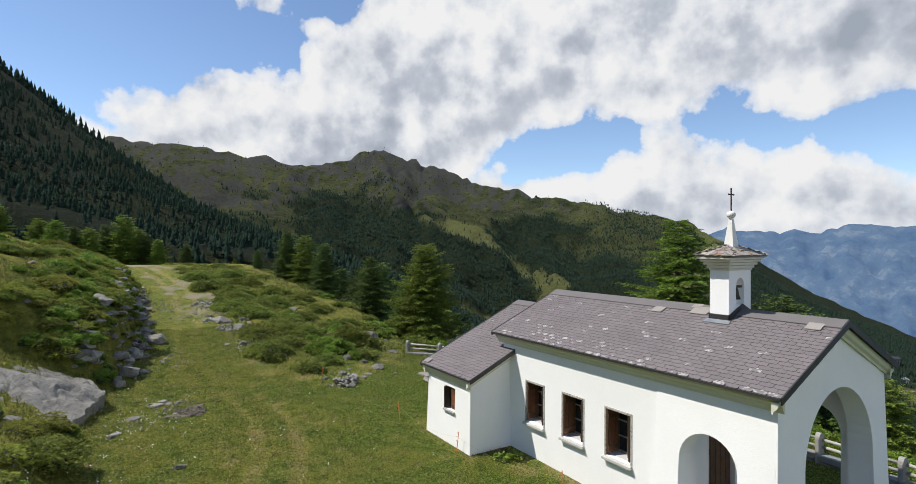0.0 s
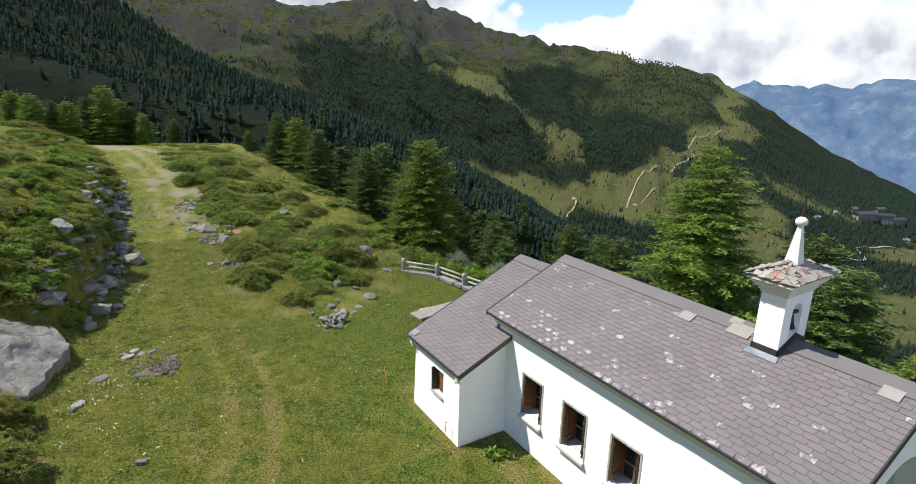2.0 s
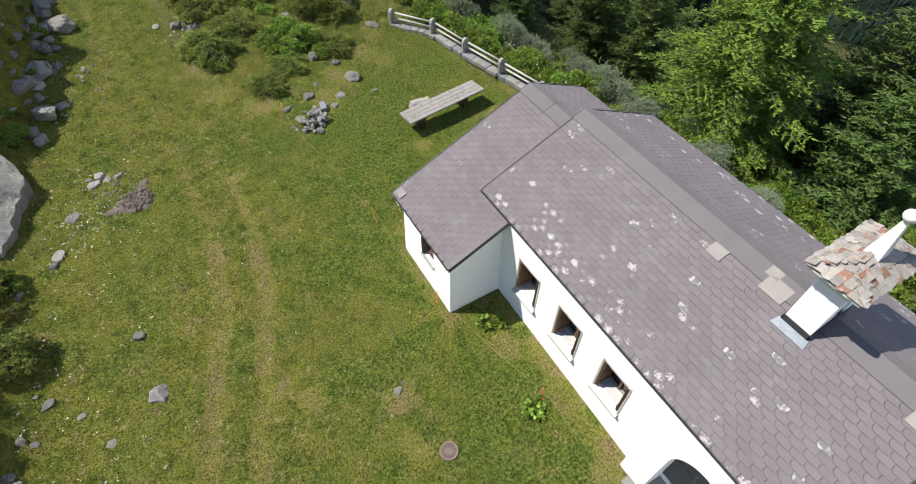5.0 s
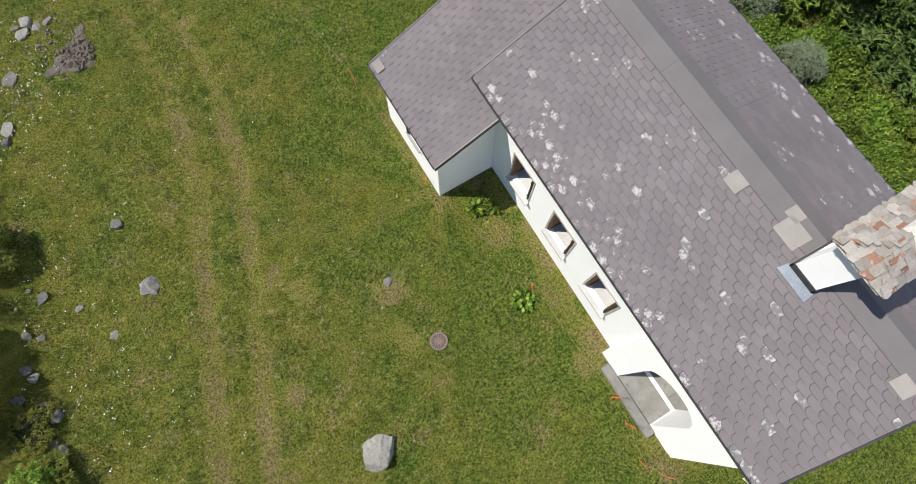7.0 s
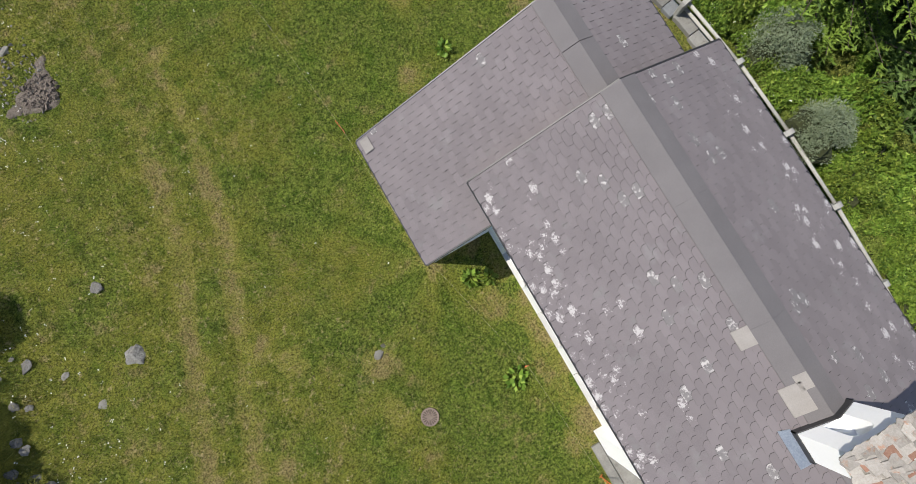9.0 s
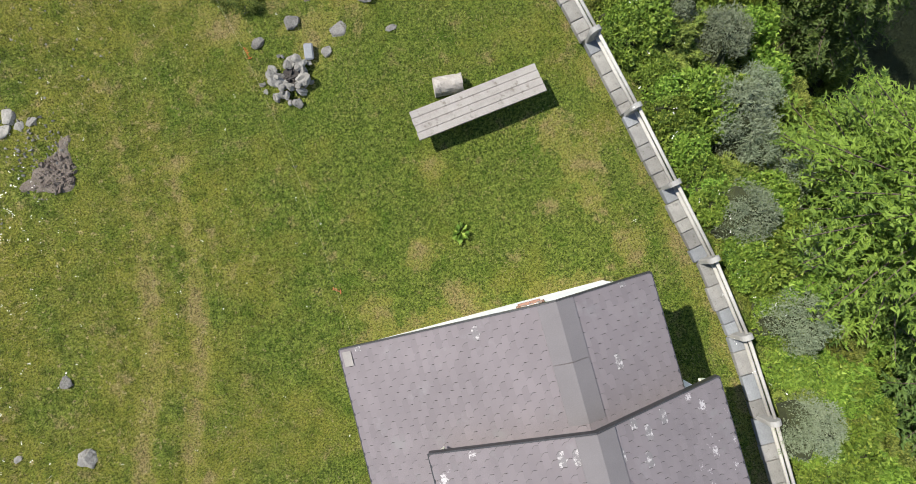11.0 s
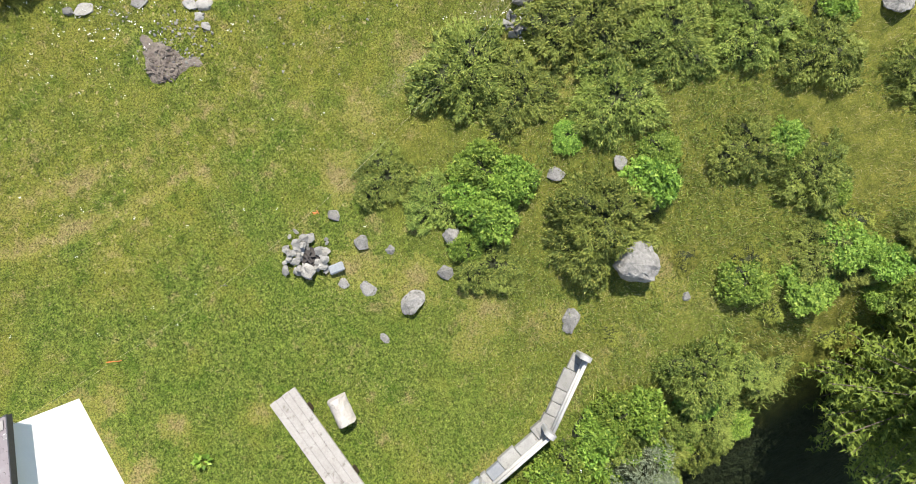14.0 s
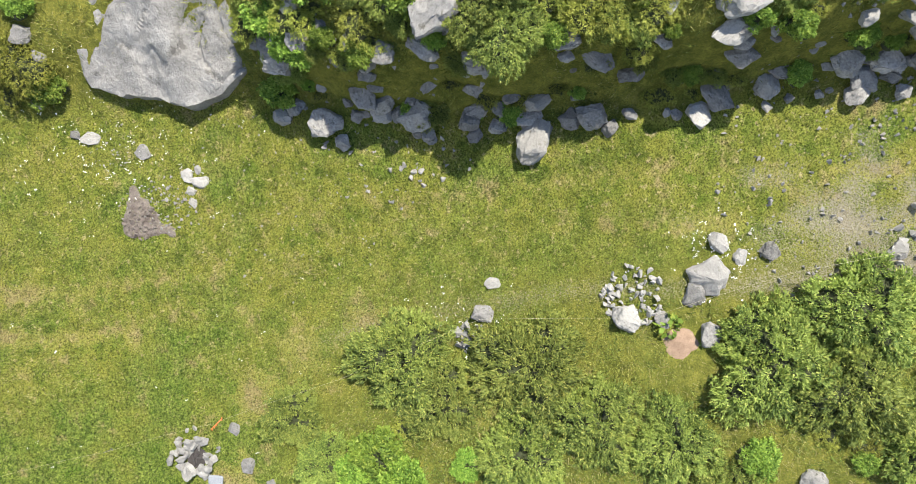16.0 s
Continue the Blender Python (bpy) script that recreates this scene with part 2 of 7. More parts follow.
    bp2 = add("ShaderNodeBump", Strength=1.0, Distance=55.0, Height=hf.outputs[0], Normal=bp.outputs[0])
    links.new(bp2.outputs[0], b.inputs["Normal"])
    return m


MEADOW = ground_material()
PLASTER = two_scale("white_lime_plaster", (0.86, 0.865, 0.87), (0.92, 0.925, 0.93), 1.2, 22.0, 0.9, 0.5, 0.012)
CORNICE = two_scale("pale_green_moulding", (0.60, 0.60, 0.49), (0.70, 0.70, 0.59), 2.0, 30.0, 0.85, 0.15, 0.005)
SLATE = two_scale("grey_slate", (0.134, 0.118, 0.124), (0.182, 0.161, 0.168), 1.2, 60.0, 0.92, 0.25, 0.006, stain=(0.165, 0.155, 0.157), vary=0.06, space="Place")
SLATE_WORN = two_scale("worn_slate", (0.13, 0.12, 0.125), (0.18, 0.17, 0.17), 5.0, 60.0, 0.92, 0.3, 0.006, stain=(0.46, 0.44, 0.43), vary=0.05, space="Place", spread=0.52)
GRANITE = two_scale("granite", (0.135, 0.130, 0.118), (0.270, 0.262, 0.240), 3.0, 45.0, 0.85, 0.5, 0.02, stain=(0.136, 0.130, 0.118), vary=0.18)
BOULDER = two_scale("grey_gneiss", (0.080, 0.076, 0.068), (0.275, 0.265, 0.244), 2.2, 16.0, 0.95, 0.9, 0.05, stain=(0.060, 0.056, 0.042), vary=0.3)
WOOD_OLD = two_scale("weathered_wood", (0.184, 0.167, 0.150), (0.299, 0.282, 0.259), 3.0, 40.0, 0.8, 0.4, 0.01, stain=(0.126, 0.110, 0.092), vary=0.15)
WOOD_BROWN = two_scale("brown_wood", (0.05, 0.028, 0.015), (0.15, 0.075, 0.035), 6.0, 40.0, 0.65, 0.3, 0.006, vary=0.2)
METAL_DARK = two_scale("dark_sheet_metal", (0.02, 0.02, 0.022), (0.05, 0.05, 0.052), 4.0, 40.0, 0.45, 0.1, 0.003)
LEAD = two_scale("lead_sheet", (0.22, 0.25, 0.29), (0.42, 0.46, 0.50), 6.0, 40.0, 0.35, 0.1, 0.003, metal=0.6)
BARK = two_scale("larch_bark", (0.06, 0.045, 0.035), (0.16, 0.125, 0.10), 8.0, 50.0, 0.95, 0.7, 0.03)
HEATHER = foliage("alpenrose_leaves", (0.090, 0.118, 0.018), (0.345, 0.355, 0.062))
LARCH2 = foliage("young_larch_needles", (0.060, 0.108, 0.016), (0.225, 0.305, 0.046), None, 0.15)
LARCH = foliage("larch_needles", (0.050, 0.090, 0.014), (0.215, 0.300, 0.045))
PINE = foliage("pine_needles", (0.036, 0.070, 0.018), (0.125, 0.185, 0.042))
JUNIPER = foliage("juniper_needles", (0.048, 0.080, 0.016), (0.280, 0.335, 0.068), (0.42, 0.41, 0.10), 0.18)
BROADLEAF = foliage("broad_leaves", (0.055, 0.110, 0.014), (0.235, 0.340, 0.048), (0.36, 0.42, 0.08), 0.25)
WILLOW = foliage("grey_willow_leaves", (0.165, 0.205, 0.115), (0.285, 0.325, 0.215), None, 0.15)
FAR_WOOD, _a, _p, _k = material("far_conifers_shade_haze", 1.0)
# low bluish colour: needle self-shade and distance haze are put into it
_k.new(mixc(_a, _a("ShaderNodeNewGeometry").outputs["Random Per Island"], (0.012, 0.023, 0.018), (0.022, 0.037, 0.027)), _p.inputs["Base Color"])
_p.inputs["Specular IOR Level"].default_value = 0.0

# ---- building helpers ----


def mesh_of(name, verts, faces, mat, smooth=False):
    me = bpy.data.meshes.new(name)
    me.from_pydata(verts, [], faces)
    me.materials.append(mat)
    if smooth:
        me.shade_smooth()
    return me


def part(name, bm, mat, parent=None, label="", m=None, smooth=False):
    """Link a bmesh, or a mesh, as one object under a thing or a part."""
    if isinstance(bm, bmesh.types.BMesh):
        me = bpy.data.meshes.new(name)
        bmesh.ops.recalc_face_normals(bm, faces=bm.faces[:])
        bm.to_mesh(me)
        bm.free()
        me.materials.append(mat)
        if smooth:
            me.shade_smooth()
    else:
        me = bm
    ob = new(name, me)
    if parent:
        ob.parent = parent
    if m is not None:
        ob.matrix_basis = m
    if label:
        ob["label"] = label
    return ob


def thing(name, label, category, m=None, group="", kind=""):
    ob = tagged(new(name), label, category, group, kind)
    if m is not None:
        ob.matrix_basis = m
    return ob


def box(bm, lo, hi, bevel=0.0, m=None):
    r = bmesh.ops.create_cube(bm, size=1.0)
    vs = r["verts"]
    for v in vs:
        v.co = Vector([lo[k] + (v.co[k] + 0.5) * (hi[k] - lo[k]) for k in range(3)])
    if bevel:
        es = {e for v in vs for e in v.link_edges}
        out = bmesh.ops.bevel(bm, geom=list(es), offset=bevel, segments=1, affect="EDGES")
        vs = list({v for f in out["faces"] for v in f.verts} | {v for v in vs if v.is_valid})
    if m is not None:
        bmesh.ops.transform(bm, matrix=m, verts=[v for v in vs if v.is_valid])
    return bm


def box_part(name, lo, hi, mat, parent=None, label="", bevel=0.0, m=None):
    return part(name, box(bmesh.new(), lo, hi, bevel), mat, parent, label, m)


from mathutils.geometry import tessellate_polygon


def slab_with_holes(outer, holes, put, depth):
    """A wall from an outline with openings, both as (a, b) loops; put(a, b, d) gives the place at depth d (0 outside)."""
    loops = [outer] + list(holes)
    flat = [p for lp in loops for p in lp]
    tris = tessellate_polygon([[Vector((a, b, 0)) for a, b in lp] for lp in loops])
    n = len(flat)
    verts = [put(a, b, 0.0) for a, b in flat] + [put(a, b, depth) for a, b in flat]
    faces = [tuple(t) for t in tris] + [tuple(n + k for k in reversed(t)) for t in tris]
    at = 0
    for lp in loops:
        k = len(lp)
        for j in range(k):
            a, b = at + j, at + (j + 1) % k
            faces.append((a, b, n + b, n + a))
        at += k
    bm = bmesh.new()
    vs = [bm.verts.new(v) for v in verts]
    for f in faces:
        try:
            bm.faces.new([vs[k] for k in f])
        except ValueError:
            pass
    return bm


def arch_loop(a0, a1, base, top, steps=14):
    """An opening with a round head from a0 to a1, its crown at top."""
    r = abs(a1 - a0) / 2
    c, spring = (a0 + a1) / 2, top - r
    loop = [(a0, base), (a0, spring)]
    for k in range(1, steps):
        w = math.pi * (1 - k / steps)
        loop.append((c + r * math.cos(w) * (1 if a1 > a0 else -1), spring + r * math.sin(w)))
    return loop + [(a1, spring), (a1, base)]


# ---- the lie of the land ----


def vnoise(x, y, seed=0):
    x, y = np.asarray(x, float), np.asarray(y, float)
    xi, yi = np.floor(x).astype(np.int64), np.floor(y).astype(np.int64)
    fx, fy = x - xi, y - yi
    fx, fy = fx * fx * (3 - 2 * fx), fy * fy * (3 - 2 * fy)

    def h(a, b):
        n = (a * 374761393 + b * 668265263 + seed * 974711) & 0x7FFFFFFF
        n = ((n ^ (n >> 13)) * 1274126177) & 0x7FFFFFFF
        return ((n ^ (n >> 16)) & 0xFFFF) / 65535.0
    a, b, c, d = h(xi, yi), h(xi + 1, yi), h(xi, yi + 1), h(xi + 1, yi + 1)
    return (a + (b - a) * fx) * (1 - fy) + (c + (d - c) * fx) * fy


def fbm(x, y, octaves=5, seed=0, gain=0.5):
    out, amp, tot = 0.0, 1.0, 0.0
    for k in range(octaves):
        out = out + amp * (vnoise(x, y, seed + k) - 0.5)
        x, y, tot, amp = np.asarray(x) * 2.03 + 11.3, np.asarray(y) * 2.03 - 7.1, tot + amp, amp * gain
    return out / tot * 2


def sstep(x, a, b):
    k = np.clip((np.asarray(x, float) - a) / (b - a), 0, 1)
    return k * k * (3 - 2 * k)


def soft(x, w):
    """x where it is positive, 0 elsewhere, with a rounded bend of width w."""
    return (x + np.sqrt(x * x + w * w)) / 2


# bearing from that way (degrees), the skyline's height (degrees), its distance, the valley floor's depth and distance
BEARING = (-180, -100, -60, -41, -27, -20, -15, -9, -3, 5, 14, 23, 27, 34, 41, 60, 100, 180)
SKYLINE = (6, 8, 9, 9.2, 9.5, 8.6, 8.0, 9.9, 8.6, 5.9, 4.3, 2.4, 0.3, -4.3, -7.4, -9, -6, 6)
FLOOR = (40, 40, 20, -10, -50, -90, -120, -150, -190, -230, -250, -260, -262, -265, -270, -280, -200, 40)


def edge_x(y):
    """The crest from which the ground falls away to the east."""
    return np.interp(y, (-30, -12, -2, 1, 6, 11.5, 14, 22, 32, 45, 70), (7.5, 8.6, 8.75, 8.6, 7.7, 6.6, 5.9, 5.6, 4.2, 3.0, 4.0))


def foot_x(y):
    """The foot of the stony bank on the west side."""
    return np.interp(y, (-20, 5, 9, 12, 14, 17, 22, 30, 36, 42, 46, 50), (-9.8, -9.2, -9.0, -8.2, -7.6, -7.1, -6.9, -6.6, -7.3, -9.0, -12, -17))


def track_x(y):
    return np.interp(y, (-20, -6, 0, 3, 6, 9, 14, 18, 22, 25, 30, 36, 42, 45, 47, 49), (-10.5, -7.6, -5.4, -4.3, -3.9, -4.1, -4.9, -5.1, -4.7, -4.3, -4.2, -4.9, -6.1, -7.6, -10.5, -15))


def ground_z(x, y):
    x, y = np.asarray(x, float), np.asarray(y, float)
    near = -0.03 + 0.12 * soft(y - 10.2, 2.0) * (1 - 0.8 * sstep(x, 0, 4.5) * (1 - sstep(y, 15, 24))) - 0.09 * sstep(x, 1, 4) * sstep(y, 2.4, 4) * (1 - sstep(y, 12, 16)) - 0.03 * soft(-y - 1, 2.0)
    west = foot_x(y)
    bank = soft(west - x, 0.7)
    near = near + (0.30 + 0.55 * fbm(x * 0.3, y * 0.3, 3, 15)) * sstep(west - x, 0.0, 1.3) * sstep(y, -4, 6) + 0.35 * sstep(west - x, 0.1, 1.0) * sstep(y, 9, 14)
    near = near + 0.80 * sstep(west - x + 0.25 * fbm(x * 0.9, y * 0.9, 3, 16), 0.50, 0.95) * sstep(y, 11.4, 13.2) * (1 - sstep(y, 27, 34))
    near = near + 0.46 * np.minimum(bank, 60) * (1 - 0.35 * sstep(y, 22, 34)) * (1 - 0.6 * sstep(y, 45, 80))
    near = near + 0.10 * fbm(x * 0.5, y * 0.5, 4, 5) * sstep(np.abs(x + 1.5) - 4.5 + np.abs(y - 5) * 0.1, 0, 3)
    near = near + 0.45 * fbm(x * 0.45, y * 0.45, 4, 9) * sstep(foot_x(y) - x, 0.3, 3)
    near = near - 0.05 * np.exp(-((np.abs(x - track_x(y)) - 0.5) / 0.22) ** 2)
    hump = np.exp(-(((x - 1.2) / 3.2) ** 2 + ((y - 15.5) / 4.0) ** 2))
    near = near + 0.30 * hump
    e = soft(x - edge_x(y) - 0.15, 0.5)
    fall = 0.64 * e
    crest = soft(y - 45, 3.0)
    near = near - fall - 0.30 * crest * sstep(x, -30, 0)
    # far land, by bearing and distance
    r = np.hypot(x, y - 4)
    ph = (np.degrees(np.arctan2(x, y - 4) - LOOK) + 180) % 360 - 180
    sky, deep = np.interp(ph, BEARING, SKYLINE), np.interp(ph, BEARING, FLOOR)
    rr = 2500 + 350 * fbm(ph * 0.08, ph * 0 + 3, 3, 21)
    rv = 650.0
    top = np.tan(np.radians(sky)) * rr + 6
    k = np.clip((r - rv) / (rr - rv), 0, 1)
    rise = deep + (top - deep) * (0.55 * k + 0.45 * k * k)
    rough_amp = 70 * k * (1 - k) * 4 * np.clip((top - deep) / 500, 0.1, 1)
    rise = rise + rough_amp * fbm(x * 0.0022, y * 0.0022, 6, 31, 0.55) + 34 * k * fbm(x * 0.010, y * 0.010, 5, 41, 0.6) * np.clip((top - deep) / 300, 0.1, 1)
    ribs = np.abs(fbm(ph * 0.16 + r * 0.0004, r * 0.0009, 4, 51))
    rise = rise - 70 * ribs * k * (1 - k) * 4 * np.clip((top - deep) / 500, 0.05, 1)
    rise = rise + 60 * k * (1 - k) * 4 * fbm(x * 0.0062, y * 0.0062, 6, 43, 0.62) * np.clip((top - deep) / 500, 0.1, 1)
    crag = sstep(ph, -16, -9) * (1 - sstep(ph, 5, 9)) * sstep(k, 0.70, 0.88)
    edge = np.abs(fbm(ph * 0.9, r * 0.002, 4, 57, 0.6))
    rise = rise + crag * (30 * edge - 6) + 20 * crag * fbm(x * 0.018, y * 0.018, 4, 58, 0.65) + 9 * sstep(k, 0.8, 1.0) * fbm(ph * 1.3, ph * 0, 4, 59, 0.6)
    back = np.clip((r - rr) / 1500, 0, 1)
    rise = rise * (1 - back) + (top - 500) * back
    down = -18 + (deep + 18) * sstep(r, 20 - 170 * sstep(ph, -5, 15), rv - 90 * sstep(ph, -5, 15))
    far = np.where(r < rv, down, rise)
    # the steep shaded flank to the north-west
    lat = x * math.cos(LOOK) - y * math.sin(LOOK)
    dep = x * math.sin(LOOK) + y * math.cos(LOOK)
    dd = np.maximum(dep, 30)
    u = np.clip(-(lat / dd) - 0.30, -1.6, 1.6)
    flank = dd * np.where(u > 0, (0.34 * u + 0.40 * u * u) * (0.25 + 0.75 * sstep(dep, 60, 330)), 0.34 * u - 0.25 * u * u)
    flank = flank + 7 * fbm(x * 0.02, y * 0.02, 5, 61) * sstep(dep, 60, 140) - 160 * (1 - sstep(dep, 45, 110)) - 700 * sstep(dep, 360, 1100)
    w = sstep(r, 55, 260)
    return np.maximum(near * (1 - w) + far * w, flank)


def open_share(x, y):
    """Where the valley's far side is mown meadow: a strip of clearings, and the floor of the main valley."""
    r = np.hypot(x, y - 4)
    ph = (np.degrees(np.arctan2(x, y - 4) - LOOK) + 180) % 360 - 180
    n = fbm(x * 0.006, y * 0.006, 4, 95)
    bench = np.interp(ph, (-6, 2, 9, 15, 21, 30), (880, 930, 1000, 1080, 1140, 1180))
    strip = sstep(np.exp(-((r - bench + 120 * n) / 130) ** 2), 0.25, 0.6) * sstep(ph, -6, -2) * (1 - sstep(ph, 25, 31))
    floor = sstep(ph, 21, 27) * sstep(n, -0.25, -0.08) * sstep(r, 300, 420) * (1 - sstep(r, 1500, 1750))
    chute = sstep(np.exp(-((ph - 13.8 + 0.0223 * (r - 1214) + 2.5 * n) / (1.0 + 1.6 * fbm(r * 0.008, ph * 0.3, 3, 96))) ** 2), 0.3, 0.7) * sstep(r, 1100, 1200) * (1 - sstep(r, 1750, 1850))
    upper = sstep(ph + 8 * n, 11, 14) * (1 - sstep(ph, 25, 30)) * sstep(r + 300 * n, 1750, 1950)
    lane = np.exp(-((ph - np.interp(r, (1050, 1200, 1480, 1880), (17.8, 18.2, 22.6, 25.5)) + 3 * n) / 1.5) ** 2) * sstep(r, 1000, 1100)
    glade = np.exp(-((ph + 0.5) / 4) ** 2 - ((r - 1680 + 200 * n) / 110) ** 2)
    return np.clip(strip + floor + 0.8 * chute + 0.32 * upper + 0.9 * sstep(lane, 0.3, 0.7) + sstep(glade, 0.3, 0.7), 0, 1)


def wood_share(x, y, z):
    """How thickly wooded the slopes are: dense low down and on the shaded flank, thinning out towards the tree line."""
    lat = x * math.cos(LOOK) - y * math.sin(LOOK)
    dep = x * math.sin(LOOK) + y * math.cos(LOOK)
    n = fbm(x * 0.0032, y * 0.0032, 5, 85, 0.6)
    ph = (np.degrees(np.arctan2(x, y - 4) - LOOK) + 180) % 360 - 180
    w = sstep(n * 1.3 - (z - 120 - 100 * sstep(ph, 2, 8)) * 0.0032, -0.24, 0.05)
    w = np.where(np.hypot(x, y) < 340, np.maximum(w, 0.55 + 0.45 * sstep(fbm(x * 0.012, y * 0.012, 4, 87), -0.2, 0.2)), w)
    w = np.where((dep < 620) & (lat + 0.30 * dep < 0), w * (0.34 + 0.55 * sstep(-z, -60, -5)) * (1 - 0.85 * sstep(fbm(x * 0.02, y * 0.02, 3, 86), 0.12, 0.3)), w)
    w = w * np.clip(1.02 - open_share(x, y), 0.03, 1)
    return np.clip(w, 0, 1)


SPOTS = [(1.65, 4.0, 0.35), (5.4, 6.0, 0.45), (5.8, 5.2, 0.5), (5.8, 4.3, 0.35), (6.4, 3.0, 0.4), (-3.2, 7.43, 0.28), (2.4, 2.75, 0.4), (0.4, 2.95, 0.35), (-2.64, 4.7, 0.2),
         (-2.17, -1.35, 0.3), (-5.0, -2.3, 0.25), (0.75, -1.5, 0.4), (0.85, -5.0, 0.35), (-4.35, 0.12, 0.3), (-3.85, -0.4, 0.35), (-2.4, -2.5, 0.3), (3.4, 10.9, 0.4), (-5.3, 2.0, 0.25),
         (0.6, 9.6, 0.6), (1.5, 10.7, 0.6), (-1.4, 10.3, 0.6), (-2.4, 11.6, 0.65), (-2.9, 13.2, 0.5), (-0.75, 15.5, 0.6), (1.3, 12.9, 0.5), (3.0, 11.6, 0.6), (4.0, 13.0, 0.5), (4.3, 15.7, 0.6), (2.4, 5.9, 0.3)]


def bare_spots(x, y):
    """Small patches where the turf has dried out."""
    out = np.zeros_like(np.asarray(x, float))
    for a, b, r in SPOTS:
        out = np.maximum(out, np.exp(-((np.hypot(x - a, y - b) + 0.35 * r * fbm(x * 3.1, y * 3.1, 2, 78)) / r) ** 2))
    return out


def build_ground():
    rings = np.concatenate([np.linspace(0.15, 27, 118), 27 * (4900 / 27) ** (np.arange(1, 221) / 220)])
    na = 720
    ang = np.arange(na) / na * 2 * np.pi
    X = rings[:, None] * np.sin(ang)[None] + 0.0
    Y = rings[:, None] * np.cos(ang)[None] + 8.0
    Z = ground_z(X, Y)
    co = np.stack([X, Y, Z], -1).reshape(-1, 3)
    nr = len(rings)
    i = np.arange(nr - 1)[:, None] * na
    j = np.arange(na)[None]
    jn = (j + 1) % na
    quads = np.stack([i + j, i + na + j, i + na + jn, i + jn], -1).reshape(-1, 4)
    co = np.vstack([co, [[0.0, 8.0, float(ground_z(0.0, 8.0))]]])
    me = bpy.data.meshes.new("ground")
    me.vertices.add(len(co))
    me.vertices.foreach_set("co", co.ravel())
    fan = np.stack([j[0], jn[0], np.full(na, len(co) - 1)], -1)
    me.loops.add(quads.size + fan.size)
    me.loops.foreach_set("vertex_index", np.concatenate([quads.ravel(), fan.ravel()]))
    me.polygons.add(len(quads) + na)
    me.polygons.foreach_set("loop_start", np.concatenate([np.arange(len(quads)) * 4, quads.size + np.arange(na) * 3]))
    me.update(calc_edges=True)
    me.shade_smooth()
    x, y, z = co.T
    d = np.abs(x - track_x(y))
    rut = np.exp(-((d - 0.55) / 0.24) ** 2) * np.clip(0.66 + 1.1 * fbm(x * 0.8, y * 0.35, 4, 71), 0, 0.9) * (y > -25) * (1 - 0.7 * sstep(y, 6, 10) * (1 - sstep(y, 18, 23)))
    rut = rut * (1 - sstep(y, 44, 50))
    heath = sstep(foot_x(y) - x + 0.5 * fbm(x * 0.6, y * 0.6, 3, 73), -0.5, 0.6)
    bump_zone = np.exp(-(((x - 1.5) / 5.0) ** 4 + ((y - 17.0) / 6.0) ** 4)) + sstep(y, 17, 22) * sstep(x - track_x(y), 1.1, 1.9)
    heath = np.clip(np.maximum(heath, np.clip(bump_zone, 0, 1) * 0.85) + 0.9 * sstep(x - edge_x(y), 0.2, 1.0), 0, 1)
    soil = sstep(y, 17, 24) * np.exp(-((d - 0.4) / (0.8 + 0.6 * sstep(y, 20, 25))) ** 2) * (0.46 + 0.5 * fbm(x * 0.6, y * 0.6, 4, 74)) + 0.42 * sstep(y, 9, 13) * np.exp(-((x - track_x(y) - 2.0) / 0.6) ** 2)
    gap = np.maximum(np.maximum(-x, x - 5.6), np.maximum(y - 2.35, -0.05 - y))
    gap = np.minimum(gap, np.maximum(np.maximum(1.2 - x, x - 6.1), np.maximum(y - 0.4, -7.6 - y)))
    worn = np.exp(-(np.maximum(gap, 0) / 0.32) ** 2) * np.clip(0.55 + 0.9 * fbm(x * 1.5, y * 1.5, 3, 77), 0, 1)
    worn = np.maximum(worn, 0.8 * np.exp(-((x - edge_x(y) + 0.75) / 0.3) ** 2) * np.clip(0.4 + fbm(x, y, 3, 79), 0, 1))
    rut = np.maximum(rut, worn)
    close = np.hypot(x, y - 3) < 14
    bare = bare_spots(x[close], y[close])
    rut[close] = np.maximum(rut[close], 0.75 * bare)
    heath[close] = heath[close] * (1 - 0.85 * bare)
    cover = np.stack([np.clip(rut, 0, 1), heath, np.clip(soil, 0, 1), np.ones_like(x)], -1)
    r = np.hypot(x, y - 8)
    slope = np.abs(fbm(x * 0.004, y * 0.004, 5, 81))
    far = np.maximum(sstep(r, 45, 75), 0.95 * sstep(x - edge_x(y), 2.8, 4.2))
    steep = np.zeros_like(z)
    up = z > 15
    gx, gy = ground_z(x[up] + 9, y[up]) - z[up], ground_z(x[up], y[up] + 9) - z[up]
    steep[up] = sstep(np.hypot(gx, gy) / 9, 0.42, 0.85) * sstep(z[up], 20, 160)
    rocky = np.clip(0.75 * steep + sstep(z, 140, 380) * 0.25 + 0.35 * sstep(fbm(x * 0.005, y * 0.005, 6, 83, 0.6), 0.05, 0.4) * sstep(z, -20, 150), 0, 1)
    lat = x * math.cos(LOOK) - y * math.sin(LOOK)
    dep = x * math.sin(LOOK) + y * math.cos(LOOK)
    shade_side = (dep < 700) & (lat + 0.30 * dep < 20)
